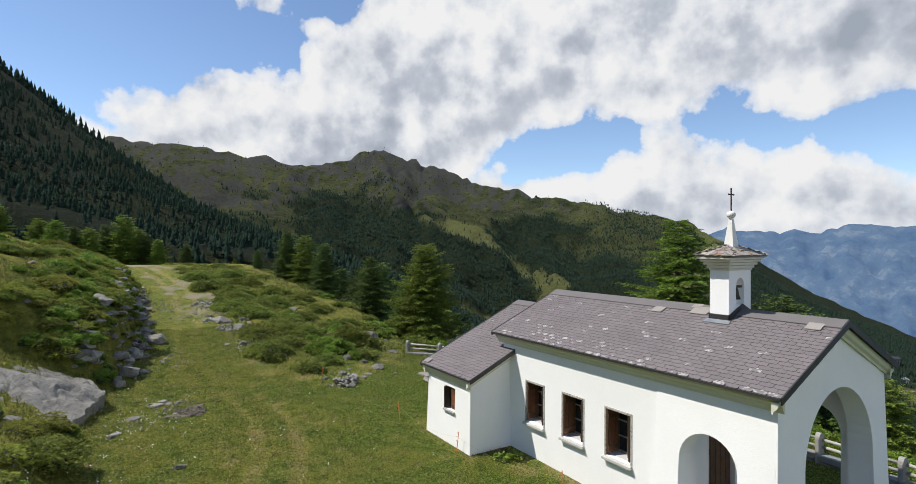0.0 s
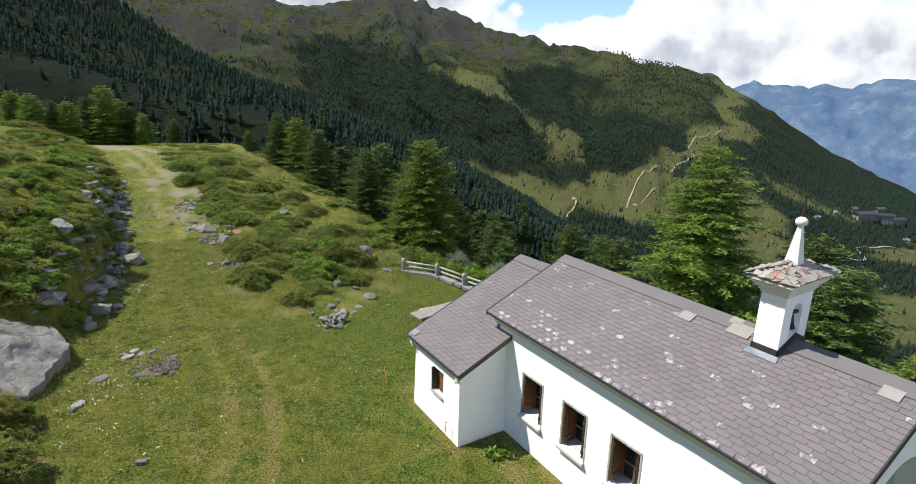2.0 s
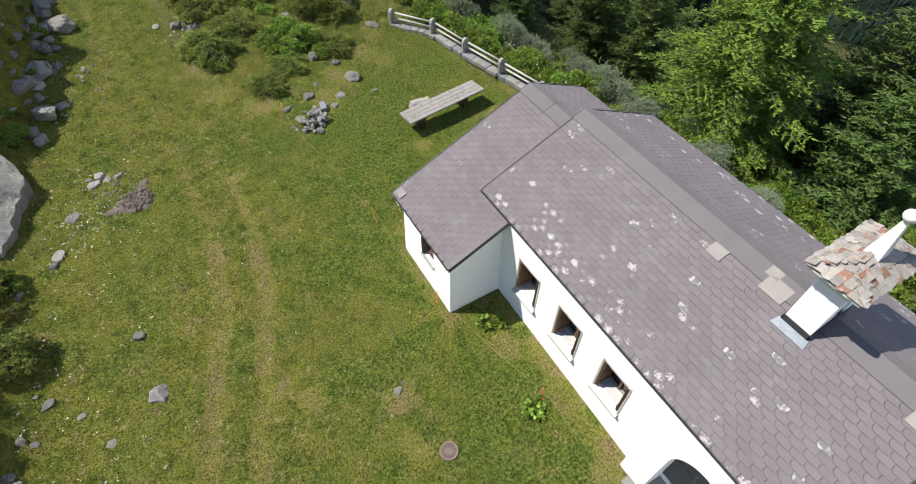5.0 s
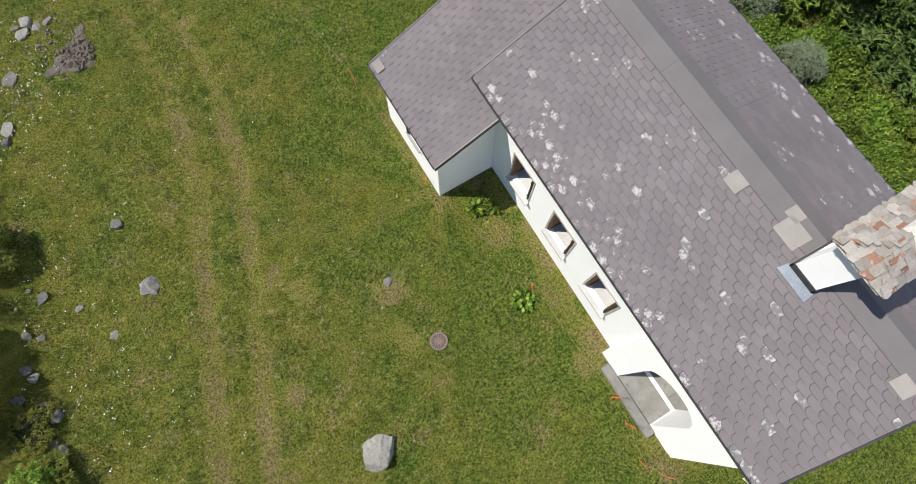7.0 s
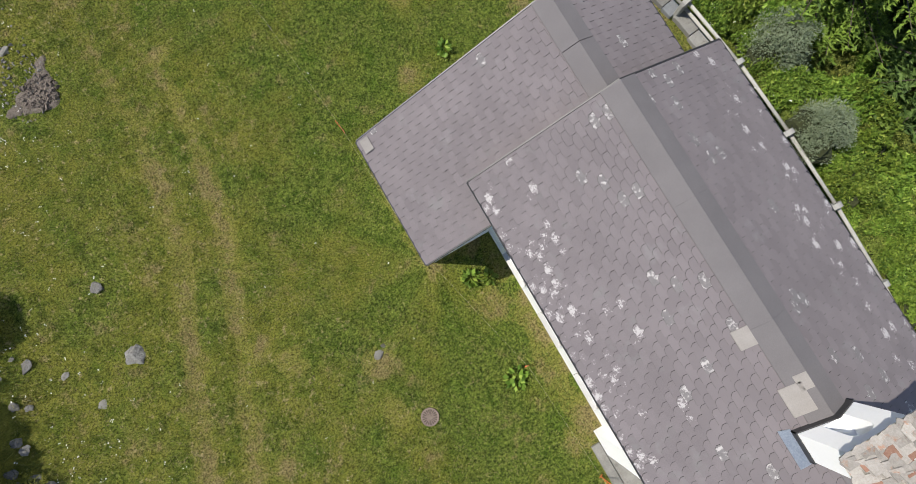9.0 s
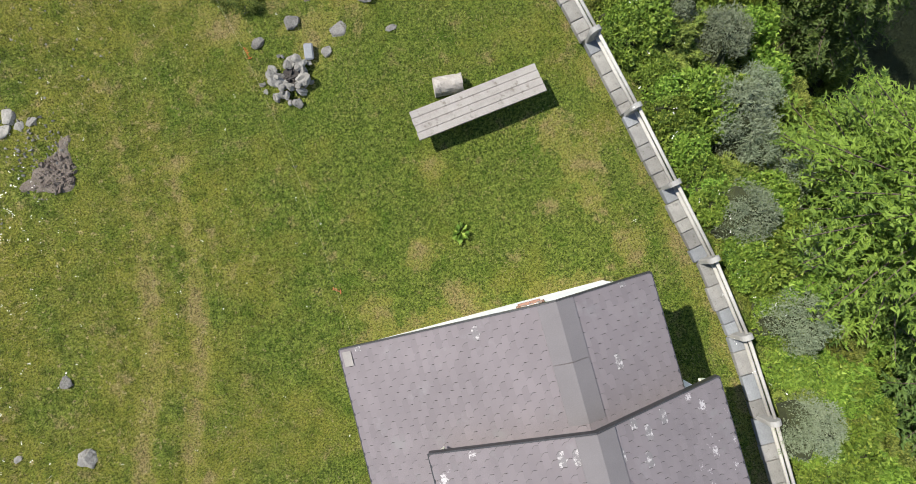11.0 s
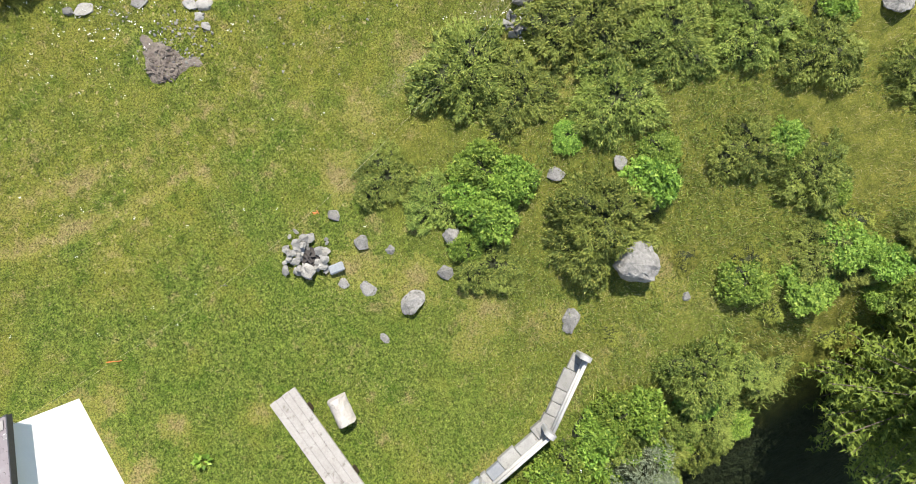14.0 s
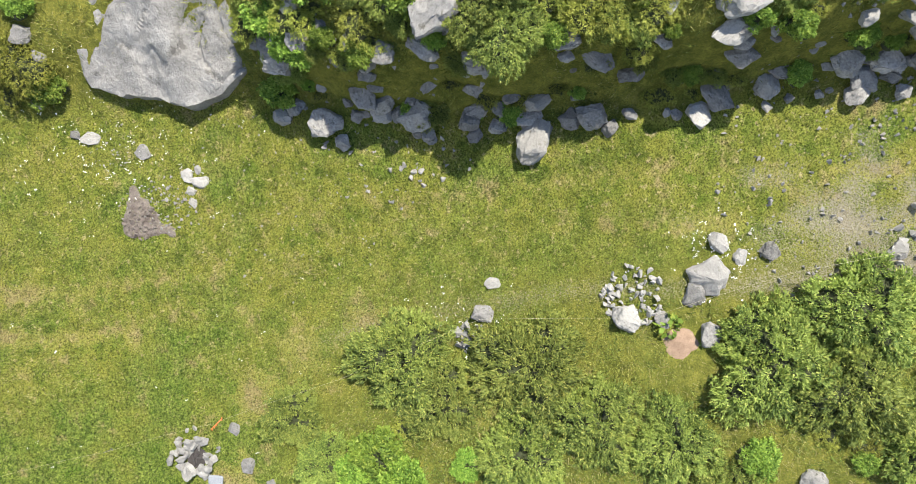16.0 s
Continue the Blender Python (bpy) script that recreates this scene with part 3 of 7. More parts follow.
    # wooded ground; on the flank its dark colour also paints the shade
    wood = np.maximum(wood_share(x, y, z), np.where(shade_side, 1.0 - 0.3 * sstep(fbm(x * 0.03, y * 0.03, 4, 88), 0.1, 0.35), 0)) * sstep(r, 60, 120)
    # below the parapet the slope's shade is painted with that colour too
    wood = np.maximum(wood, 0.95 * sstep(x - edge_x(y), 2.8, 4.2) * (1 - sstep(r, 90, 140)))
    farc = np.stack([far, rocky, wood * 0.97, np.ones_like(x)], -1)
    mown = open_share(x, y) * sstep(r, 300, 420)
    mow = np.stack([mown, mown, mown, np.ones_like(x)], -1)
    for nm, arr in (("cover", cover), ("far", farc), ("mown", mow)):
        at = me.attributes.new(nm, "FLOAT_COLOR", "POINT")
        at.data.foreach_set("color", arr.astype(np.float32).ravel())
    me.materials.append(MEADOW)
    return tagged(new("ground", me), "grassy alpine meadow with worn wheel tracks and far slopes", "ground", kind="structure")


build_ground()

# ---- far mountains across the main valley ----


def build_backdrop():
    m, add, b, links = material("mountains_painted_haze", 1.0)
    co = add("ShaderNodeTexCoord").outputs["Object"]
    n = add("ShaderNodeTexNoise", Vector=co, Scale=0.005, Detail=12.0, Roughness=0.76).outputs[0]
    # distance haze painted in: bluish base colour and a blue glow
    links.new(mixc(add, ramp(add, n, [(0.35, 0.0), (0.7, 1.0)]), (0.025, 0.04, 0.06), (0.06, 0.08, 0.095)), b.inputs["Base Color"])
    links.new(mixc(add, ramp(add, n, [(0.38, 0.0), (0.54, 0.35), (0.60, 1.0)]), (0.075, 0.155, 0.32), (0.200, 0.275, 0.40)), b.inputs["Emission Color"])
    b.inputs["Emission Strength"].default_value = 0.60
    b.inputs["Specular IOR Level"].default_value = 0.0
    na, nr = 260, 46
    ph = np.linspace(8, 110, na)[None]
    k = np.linspace(0, 1, nr)[:, None]
    r = 3250 + 1300 * k + 0 * ph
    crest = 1.45 + 1.0 * fbm(ph * 0.33, ph * 0 + 2, 6, 91, 0.6) + 0.6 * sstep(ph, 38, 46) - 1.2 * (1 - sstep(ph, 20, 27))
    base = -520.0
    top = np.tan(np.radians(crest)) * 4500
    z = base + (top - base) * k ** 1.15 + 260 * (0.3 - np.abs(fbm(ph * 0.5 + k * 1.5, k * 3, 6, 93, 0.6))) * np.sin(np.pi * k)
    a = np.radians(ph) + LOOK
    co = np.stack([r * np.sin(a), 4 + r * np.cos(a), z + 0 * r], -1).reshape(-1, 3)
    i, j = np.arange(nr - 1)[:, None] * na, np.arange(na - 1)[None]
    F = np.stack([i + j, i + j + 1, i + na + j + 1, i + na + j], -1).reshape(-1, 4)
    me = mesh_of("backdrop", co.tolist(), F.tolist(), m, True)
    tagged(new("backdrop", me), "mountains beyond the main valley, with blue haze painted on", "backdrop", kind="structure")


build_backdrop()

# ---- chapel ----
BATTER, SPREAD = 0.028, 0.070
NX0, NX1, NY0, NY1 = 1.43, 5.98, -7.46, 0.30      # nave walls at the eaves
AX1, AY1 = 5.52, 2.29                             # sacristy walls
EAVE_W, EAVE_E, RIDGE_X, RIDGE_Z, EAVE_Z = 1.18, 6.20, 3.78, 4.30, 3.18
A_EAVE_W, A_EAVE_E, A_RIDGE_Z, A_EAVE_WZ, A_EAVE_EZ = -0.13, 5.63, 3.79, 2.05, 3.03
RY0, RY1 = -7.63, 0.55
WINDOWS = [(-0.755, -1.445), (-2.19, -2.875), (-3.615, -4.315)]
WIN_Z0, WIN_Z1 = 0.87, 1.95
SIDE_ARCH = (-5.60, -6.80, 2.12)
RED_SOIL = two_scale("reddish_bare_soil", (0.15, 0.096, 0.060), (0.31, 0.215, 0.148), 6.0, 40.0, 0.95, 0.8, 0.03)
TERRACOTTA = two_scale("brick_red", (0.190, 0.092, 0.060), (0.310, 0.180, 0.128), 6.0, 40.0, 0.85, 0.4, 0.01, stain=(0.450, 0.375, 0.315), vary=0.2)
CAPSTONE = two_scale("lichened_stone_slate", (0.215, 0.195, 0.172), (0.360, 0.336, 0.305), 5.0, 40.0, 0.85, 0.5, 0.01, stain=(0.30, 0.17, 0.11), vary=0.28)
CONCRETE = two_scale("grey_concrete", (0.260, 0.254, 0.242), (0.360, 0.353, 0.335), 3.0, 50.0, 0.9, 0.4, 0.01, vary=0.1)
WOOD_RED = two_scale("red_brown_wood", (0.09, 0.035, 0.016), (0.24, 0.10, 0.045), 8.0, 60.0, 0.6, 0.3, 0.006, stain=(0.05, 0.03, 0.02), vary=0.2)
WOOD_DARK = two_scale("dark_wood", (0.02, 0.014, 0.010), (0.06, 0.038, 0.025), 6.0, 50.0, 0.6, 0.3, 0.006, vary=0.2)
IRON = two_scale("rusty_iron", (0.03, 0.02, 0.017), (0.10, 0.06, 0.045), 9.0, 60.0, 0.6, 0.2, 0.003, metal=0.5)
BRONZE = two_scale("bell_bronze", (0.03, 0.033, 0.03), (0.08, 0.08, 0.06), 7.0, 50.0, 0.45, 0.1, 0.003, metal=0.8)
WHITE_PAINT = two_scale("white_paint", (0.68, 0.67, 0.64), (0.80, 0.79, 0.76), 4.0, 50.0, 0.55, 0.15, 0.003)
ORANGE = two_scale("orange_plastic", (0.55, 0.10, 0.02), (0.75, 0.17, 0.04), 5.0, 50.0, 0.45, 0.05, 0.002)
ROPE = two_scale("pale_cord", (0.42, 0.38, 0.24), (0.60, 0.55, 0.38), 20.0, 90.0, 0.8, 0.2, 0.002)
ASH = two_scale("charcoal_and_ash", (0.012, 0.011, 0.01), (0.07, 0.06, 0.055), 12.0, 60.0, 0.95, 0.6, 0.02)
SILL_STONE = two_scale("pale_sill_stone", (0.44, 0.435, 0.42), (0.58, 0.575, 0.56), 3.0, 50.0, 0.9, 0.3, 0.008, vary=0.08)
SURROUND = two_scale("rough_pale_edging", (0.30, 0.28, 0.25), (0.52, 0.50, 0.47), 9.0, 45.0, 0.95, 0.9, 0.02, stain=(0.13, 0.105, 0.085), spread=0.54)
GLAZING_PALE = two_scale("greyed_glazing_bar", (0.20, 0.18, 0.15), (0.36, 0.33, 0.28), 6.0, 60.0, 0.7, 0.2, 0.003)
GLASS, _add, _b, _l = material("window_glass", 0.04)
_b.inputs["Base Color"].default_value = (0.02, 0.025, 0.03, 1)
_b.inputs["Specular IOR Level"].default_value = 0.6


def lean(z, top):
    return BATTER * (top - z)


def nave_roof_z(x):
    return RIDGE_Z - (RIDGE_Z - EAVE_Z) * (abs(x - RIDGE_X) / (RIDGE_X - EAVE_W if x < RIDGE_X else EAVE_E - RIDGE_X))


def annex_roof_z(x):
    return A_RIDGE_Z - ((A_RIDGE_Z - A_EAVE_WZ) * (RIDGE_X - x) / (RIDGE_X - A_EAVE_W) if x < RIDGE_X else (A_RIDGE_Z - A_EAVE_EZ) * (x - RIDGE_X) / (A_EAVE_E - RIDGE_X))


def build_chapel():
    chapel = thing("chapel", "small white plastered mountain chapel with grey slate roof", "chapel")
    base, top = -0.8, 3.02
    holes = [[(a, WIN_Z0), (a, WIN_Z1), (b, WIN_Z1), (b, WIN_Z0)] for a, b in WINDOWS]
    arch = arch_loop(SIDE_ARCH[0], SIDE_ARCH[1], -0.14, SIDE_ARCH[2])
    out = [(NY1, base), (NY1, top), (NY0, top), (NY0, base)]
    # the west wall stands upright along the nave; the porch part spreads towards its foot
    split = -5.02
    part("wall", slab_with_holes([(NY1, base), (NY1, top), (split, top), (split, base)], holes, lambda a, b, d: (NX0 + d, a, b), 0.42), PLASTER, chapel)
    part("wall", slab_with_holes([(split, base), (split, top), (NY0, top), (NY0, base)], [arch], lambda a, b, d: (NX0 - SPREAD * (top - b) * (d == 0) + d, a, b), 0.42), PLASTER, chapel)
    part("wall", slab_with_holes(out, [arch], lambda a, b, d: (NX1 + lean(b, top) * (d == 0) - d, a, b), 0.42), PLASTER, chapel)

    def gable(y, sgn, holes):
        o = [(NX0, base), (NX0, nave_roof_z(NX0) - 0.1), (RIDGE_X, RIDGE_Z - 0.1), (NX1, nave_roof_z(NX1) - 0.1), (NX1, base)]
        def put(a, b, d):
            slope = (-SPREAD * (sgn < 0) if a < NX0 + 0.01 else BATTER if a > NX1 - 0.01 else 0) * (top - b)
            inset = 0.04 if a < NX0 + 0.01 and (sgn > 0 or d > 0) else 0
            return (a + inset + slope * 0.97 * (d == 0), y + sgn * (lean(b, top) * (d == 0) - d), b)
        return slab_with_holes(o, holes, put, 0.42)
    part("gable_wall", gable(NY0 - 0.003, -1, [arch_loop(2.32, 5.28, -0.14, 2.98, 22)]), PLASTER, chapel)
    part("gable_wall", gable(NY1 + 0.003, 1, []), PLASTER, chapel)
    # the wall between porch and nave, with its door
    door = arch_loop(3.25, 4.35, -0.14, 2.05)
    part("inner_wall", slab_with_holes([(NX0 + 0.43, base), (NX0 + 0.43, 3.2), (NX1 - 0.43, 3.2), (NX1 - 0.43, base)], [door], lambda a, b, d: (a, -5.05 + d, b), 0.35), PLASTER, chapel)
    dr = part("door", slab_with_holes(arch_loop(3.25, 4.35, -0.14, 2.05), [], lambda a, b, d: (a, -4.92 + d, b), 0.06), WOOD_BROWN, chapel, "brown boarded arched door")
    for k in range(5):
        box_part("board", (3.30 + 0.205 * k, -4.945, -0.1), (3.49 + 0.205 * k, -4.925, 1.55), WOOD_BROWN, dr)
    box_part("handle", (3.36, -4.99, 0.9), (3.39, -4.945, 1.05), IRON, dr, "dark iron handle")
    # sacristy
    win = [(1.30, 0.93), (1.30, 1.60), (0.76, 1.60), (0.76, 0.93)]
    t2 = 1.95
    part("wall", slab_with_holes([(AY1, base), (AY1, t2), (0, t2), (0, base)], [win], lambda a, b, d: (0.04 - lean(b, t2) * (d == 0) + d, a, b), 0.36), PLASTER, chapel)
    part("wall", slab_with_holes([(AY1, base), (AY1, 2.92), (0, 2.92), (0, base)], [], lambda a, b, d: (AX1 + lean(b, t2) * (d == 0) - d, a, b), 0.36), PLASTER, chapel)
    o = [(0.04, base), (0.04, annex_roof_z(0.04) - 0.1), (RIDGE_X, A_RIDGE_Z - 0.1), (AX1, annex_roof_z(AX1) - 0.1), (AX1, base)]
    niche = arch_loop(3.48, 3.92, 0.98, 1.32, 8)
    for y, sgn, hs in ((AY1 + 0.003, 1, [niche]), (-0.003, -1, [])):
        def put(a, b, d):
            side = -1 if a < 0.05 else 1 if a > AX1 - 0.01 else 0
            return (a + side * lean(b, t2) * 0.97 * (d == 0), y + sgn * (lean(b, t2) * (d == 0) - d), b)
        part("gable_wall", slab_with_holes(o, hs, put, 0.3), PLASTER, chapel)
    nb = part("niche", box(bmesh.new(), (3.42, AY1 - 0.24, 0.92), (3.98, AY1 - 0.20, 1.36)), CAPSTONE, chapel, "brick-framed niche in the gable")
    for k in range(2):
        box_part("brick", (3.46 + 0.25 * k, AY1 - 0.18, 0.90), (3.70 + 0.25 * k, AY1 + 0.10, 0.975), TERRACOTTA, nb, "", 0.01)
    for k in range(5):
        w = math.pi * (k + 0.5) / 5
        box_part("brick", (-0.06, -0.2, -0.035), (0.06, 0.1, 0.035), TERRACOTTA if k in (0, 4) else CAPSTONE, nb, "", 0.01, Matrix.Translation((3.70 - 0.27 * math.cos(w), AY1 - 0.02, 1.10 + 0.27 * math.sin(w))) @ Matrix.Rotation(w - math.pi / 2, 4, "Y"))
    # inside floor and porch ceiling
    box_part("floor", (NX0 + 0.42, -4.7, -0.3), (NX1 - 0.42, NY1 - 0.42, -0.12), CONCRETE, chapel)
    box_part("porch_floor", (NX0 + 0.42, NY0 + 0.42, -0.5), (NX1 - 0.42, -5.05, -0.18), CONCRETE, chapel)
    for k in range(4):
        for j in range(8):
            box_part("floor_slab", (NX0 + 0.43 + j * 0.472, NY0 + 0.43 + k * 0.49, -0.18), (NX0 + 0.43 + j * 0.472 + 0.462, NY0 + 0.43 + k * 0.49 + 0.48, -0.15), GRANITE, chapel)
    # threshold and step of the side arch
    box_part("threshold", (1.20, -6.79, -0.4), (1.77, -5.61, -0.135), GRANITE, chapel, "granite threshold slab", 0.012)
    box_part("step", (0.98, -6.97, -0.5), (1.195, -5.28, -0.10), GRANITE, chapel, "worn granite step", 0.015)
    # cornices: three receding mouldings below the eaves
    prof = [(0.0, 2.88), (0.03, 2.88), (0.035, 2.93), (0.055, 2.935), (0.085, 2.985), (0.09, 3.02), (0.12, 3.03), (0.145, 3.07), (0.145, 3.135), (0.0, 3.15)]

    def moulding(path, prof, sgn):
        bm = bmesh.new()
        rows = [[bm.verts.new((px - sgn * o, py, z + dz)) for o, z in prof] for px, py, dz in path]
        for a, b in zip(rows, rows[1:]):
            for j in range(len(prof) - 1):
                bm.faces.new((a[j], a[j + 1], b[j + 1], b[j]))
        for r in rows:
            bm.faces.new(r)
        return bm
    part("cornice", moulding([(NX0, NY0 - 0.12, 0), (NX0, 0.52, 0)], prof, 1), CORNICE, chapel, "pale green plaster moulding under the eaves")
    part("cornice", moulding([(NX1, NY0 - 0.12, 0), (NX1, 0.52, 0)], prof, -1), CORNICE, chapel)
    dz = A_EAVE_WZ - EAVE_Z
    part("cornice", moulding([(0.04, -0.03, dz), (0.04, 2.33, dz)], prof, 1), CORNICE, chapel)
    part("cornice", moulding([(AX1, 0.0, -0.16), (AX1, 2.33, -0.16)], prof, -1), CORNICE, chapel)
    # raking cornices on the south gable and on the sacristy's gables
    def rake(x0, z0, x1, z1, y, sgn):
        bm = bmesh.new()
        pr = [(0.0, -0.30), (0.03, -0.30), (0.04, -0.25), (0.09, -0.21), (0.12, -0.14), (0.12, -0.09), (0.0, -0.09)]
        a = [bm.verts.new((x0, y + sgn * o, z0 + z)) for o, z in pr]
        b = [bm.verts.new((x1, y + sgn * o, z1 + z)) for o, z in pr]
        for j in range(len(pr) - 1):
            bm.faces.new((a[j], a[j + 1], b[j + 1], b[j]))
        bm.faces.new(a), bm.faces.new(b)
        return bm
    for x in (EAVE_W + 0.02, EAVE_E - 0.02):
        part("cornice", rake(x, nave_roof_z(x), RIDGE_X, RIDGE_Z, NY0, -1), CORNICE, chapel)
    for x in (A_EAVE_W + 0.02, A_EAVE_E - 0.02):
        part("cornice", rake(x, annex_roof_z(x), RIDGE_X, A_RIDGE_Z, AY1, 1), CORNICE, chapel)
    part("cornice", rake(A_EAVE_W + 0.02, annex_roof_z(A_EAVE_W + 0.02), NX0, annex_roof_z(NX0), 0.0, -1), CORNICE, chapel)
    return chapel


chapel = build_chapel()


def roof_deck(name, x0, z0, x1, z1, y0, y1, th=0.03):
    """The boarded deck of one slope, its dark metal verge and eave strips."""
    bm = bmesh.new()
    v = [bm.verts.new(p) for p in ((x0, y0, z0), (x1, y0, z1), (x1, y1, z1), (x0, y1, z0), (x0, y0, z0 - th), (x1, y0, z1 - th), (x1, y1, z1 - th), (x0, y1, z0 - th))]
    for f in ((0, 1, 2, 3), (7, 6, 5, 4), (0, 4, 5, 1), (1, 5, 6, 2), (2, 6, 7, 3), (3, 7, 4, 0)):
        bm.faces.new([v[k] for k in f])
    roof = part(name, bm, SLATE, chapel, "grey slate slope with pale lichen stains")
    for y, s in ((y0, -1), (y1, 1)):
        bm = bmesh.new()
        v = [bm.verts.new(p) for p in ((x0, y, z0 + 0.035), (x1, y, z1 + 0.035), (x1, y, z1 - 0.10), (x0, y, z0 - 0.10), (x0, y + s * 0.025, z0 + 0.035), (x1, y + s * 0.025, z1 + 0.035), (x1, y + s * 0.025, z1 - 0.10), (x0, y + s * 0.025, z0 - 0.10))]
        for f in ((0, 1, 2, 3), (7, 6, 5, 4), (0, 4, 5, 1), (1, 5, 6, 2), (2, 6, 7, 3), (3, 7, 4, 0)):
            bm.faces.new([v[k] for k in f])
        part("verge_strip", bm, METAL_DARK, roof, "dark metal verge strip")
    d = -1 if x0 < x1 else 1
    box_part("drip_edge", (min(x0, x0 + d * 0.03), y0, z0 - 0.032), (max(x0, x0 + d * 0.03), y1, z0 + 0.012), METAL_DARK, roof)
    return roof


roof_w = roof_deck("roof", EAVE_W, EAVE_Z, RIDGE_X, RIDGE_Z, RY0, RY1)
roof_e = roof_deck("roof", EAVE_E, EAVE_Z, RIDGE_X, RIDGE_Z, RY0, RY1)
aroof_w = roof_deck("roof", A_EAVE_W, A_EAVE_WZ, RIDGE_X + 0.02, A_RIDGE_Z, -0.21, 2.51)
aroof_e = roof_deck("roof", A_EAVE_E, A_EAVE_EZ, RIDGE_X + 0.02, A_RIDGE_Z, -0.21, 2.51)
box_part("gutter_board", (1.16, -0.23, 2.56), (1.34, 0.12, 2.60), TERRACOTTA, chapel, "short reddish board at the roof junction", 0, Matrix.Identity(4))


def build_windows():
    for a, b in WINDOWS:
        w = part("window", box(bmesh.new(), (NX0 + 0.40, b - 0.02, WIN_Z0), (NX0 + 0.43, a + 0.02, WIN_Z1)), GLASS, chapel, "recessed casement window with open brown shutters")
        c = (a + b) / 2
        for lo, hi in (((a - 0.06), (a)), (b, b + 0.06), (c - 0.025, c + 0.025)):
            box_part("frame", (NX0 + 0.345, min(lo, hi), WIN_Z0 + 0.02), (NX0 + 0.40, max(lo, hi), WIN_Z1), WOOD_BROWN, w)
        for z in (WIN_Z0 + 0.02, WIN_Z1 - 0.06, WIN_Z0 + 0.40, WIN_Z0 + 0.77):
            box_part("glazing_bar", (NX0 + 0.35, b + 0.06, z), (NX0 + 0.395, a - 0.06, z + (0.05 if z in (WIN_Z0 + 0.02, WIN_Z1 - 0.06) else 0.022)), GLAZING_PALE, w)
        # shutters folded against the reveals
        for y, s, mat in ((a, -1, WOOD_BROWN), (b, 1, WOOD_DARK)):
            x0 = NX0 - 0.005 if s == -1 else NX0 - 0.015
            sh = part("shutter", box(bmesh.new(), (x0, min(y + s * 0.012, y + s * 0.05), WIN_Z0 + 0.05), (NX0 + 0.33, max(y + s * 0.012, y + s * 0.05), WIN_Z1 - 0.03)), mat, w, "dark-stained wooden shutter, opened")
            for k in range(3):
                yy = y + s * 0.05
                box_part("board", (x0 + 0.012 + k * 0.13, min(yy, yy + s * 0.008), WIN_Z0 + 0.06), (x0 + 0.125 + k * 0.13, max(yy, yy + s * 0.008), WIN_Z1 - 0.04), WOOD_RED if s == -1 else WOOD_DARK, sh)
            for z in (WIN_Z0 + 0.13, WIN_Z1 - 0.22):
                yy = y + s * 0.058
                box_part("batten", (x0 + 0.01, min(yy, yy + s * 0.02), z), (NX0 + 0.31, max(yy, yy + s * 0.02), z + 0.09), WOOD_BROWN, sh)
        # stone surround and sloping sill
        t = 0.055
        for lo, hi in (((NX0 - 0.012, a, WIN_Z0 - 0.02), (NX0 + 0.1, a + t, WIN_Z1 + t)), ((NX0 - 0.012, b - t, WIN_Z0 - 0.02), (NX0 + 0.1, b, WIN_Z1 + t)), ((NX0 - 0.012, b, WIN_Z1), (NX0 + 0.1, a, WIN_Z1 + t))):
            box_part("stone_surround", lo, hi, SURROUND, w, "rough pale stone edging with dark stains", 0.008)
        bm = bmesh.new()
        v = [bm.verts.new(p) for p in ((NX0 + 0.34, b - 0.0, WIN_Z0 + 0.03), (NX0 + 0.34, a + 0.0, WIN_Z0 + 0.03), (NX0 - 0.10, a + 0.06, WIN_Z0 - 0.03), (NX0 - 0.10, b - 0.06, WIN_Z0 - 0.03),
                                       (NX0 + 0.34, b, WIN_Z0 - 0.12), (NX0 + 0.34, a, WIN_Z0 - 0.12), (NX0 - 0.10, a + 0.06, WIN_Z0 - 0.085), (NX0 - 0.10, b - 0.06, WIN_Z0 - 0.085))]
        for f in ((0, 1, 2, 3), (7, 6, 5, 4), (0, 4, 5, 1), (1, 5, 6, 2), (2, 6, 7, 3), (3, 7, 4, 0)):
            bm.faces.new([v[k] for k in f])
        part("sill", bm, SILL_STONE, w, "pale sloping stone sill")
    # sacristy window
    a, b, z0, z1 = 1.30, 0.76, 0.93, 1.60
    w = part("window", box(bmesh.new(), (0.30, b, z0), (0.33, a, z1)), GLASS, chapel, "small sacristy window with brown shutter")
    for y in (a - 0.04, b):
        box_part("frame", (0.25, y, z0), (0.30, y + 0.04, z1), WHITE_PAINT, w)
    sh = part("shutter", box(bmesh.new(), (-0.03, a - 0.05, z0 + 0.02), (0.24, a - 0.012, z1 - 0.02)), WOOD_DARK, w, "dark wooden shutter, opened")
    for k in range(2):
        box_part("board", (-0.02 + k * 0.13, a - 0.06, z0 + 0.03), (0.10 + k * 0.13, a - 0.05, z1 - 0.03), WOOD_DARK, sh)
    sh = part("shutter", box(bmesh.new(), (0.10, b + 0.03, z0 + 0.02), (0.14, a - 0.22, z1 - 0.02)), WOOD_RED, w, "red-brown shutter, half closed")
    for z in (z0 + 0.08, z1 - 0.16):
        box_part("batten", (0.08, b + 0.04, z), (0.10, a - 0.23, z + 0.07), WOOD_BROWN, sh)
    box_part("sill", (-0.05, b - 0.03, z0 - 0.05), (0.24, a + 0.03, z0 - 0.003), CONCRETE, w, "pale stone sill", 0.008)


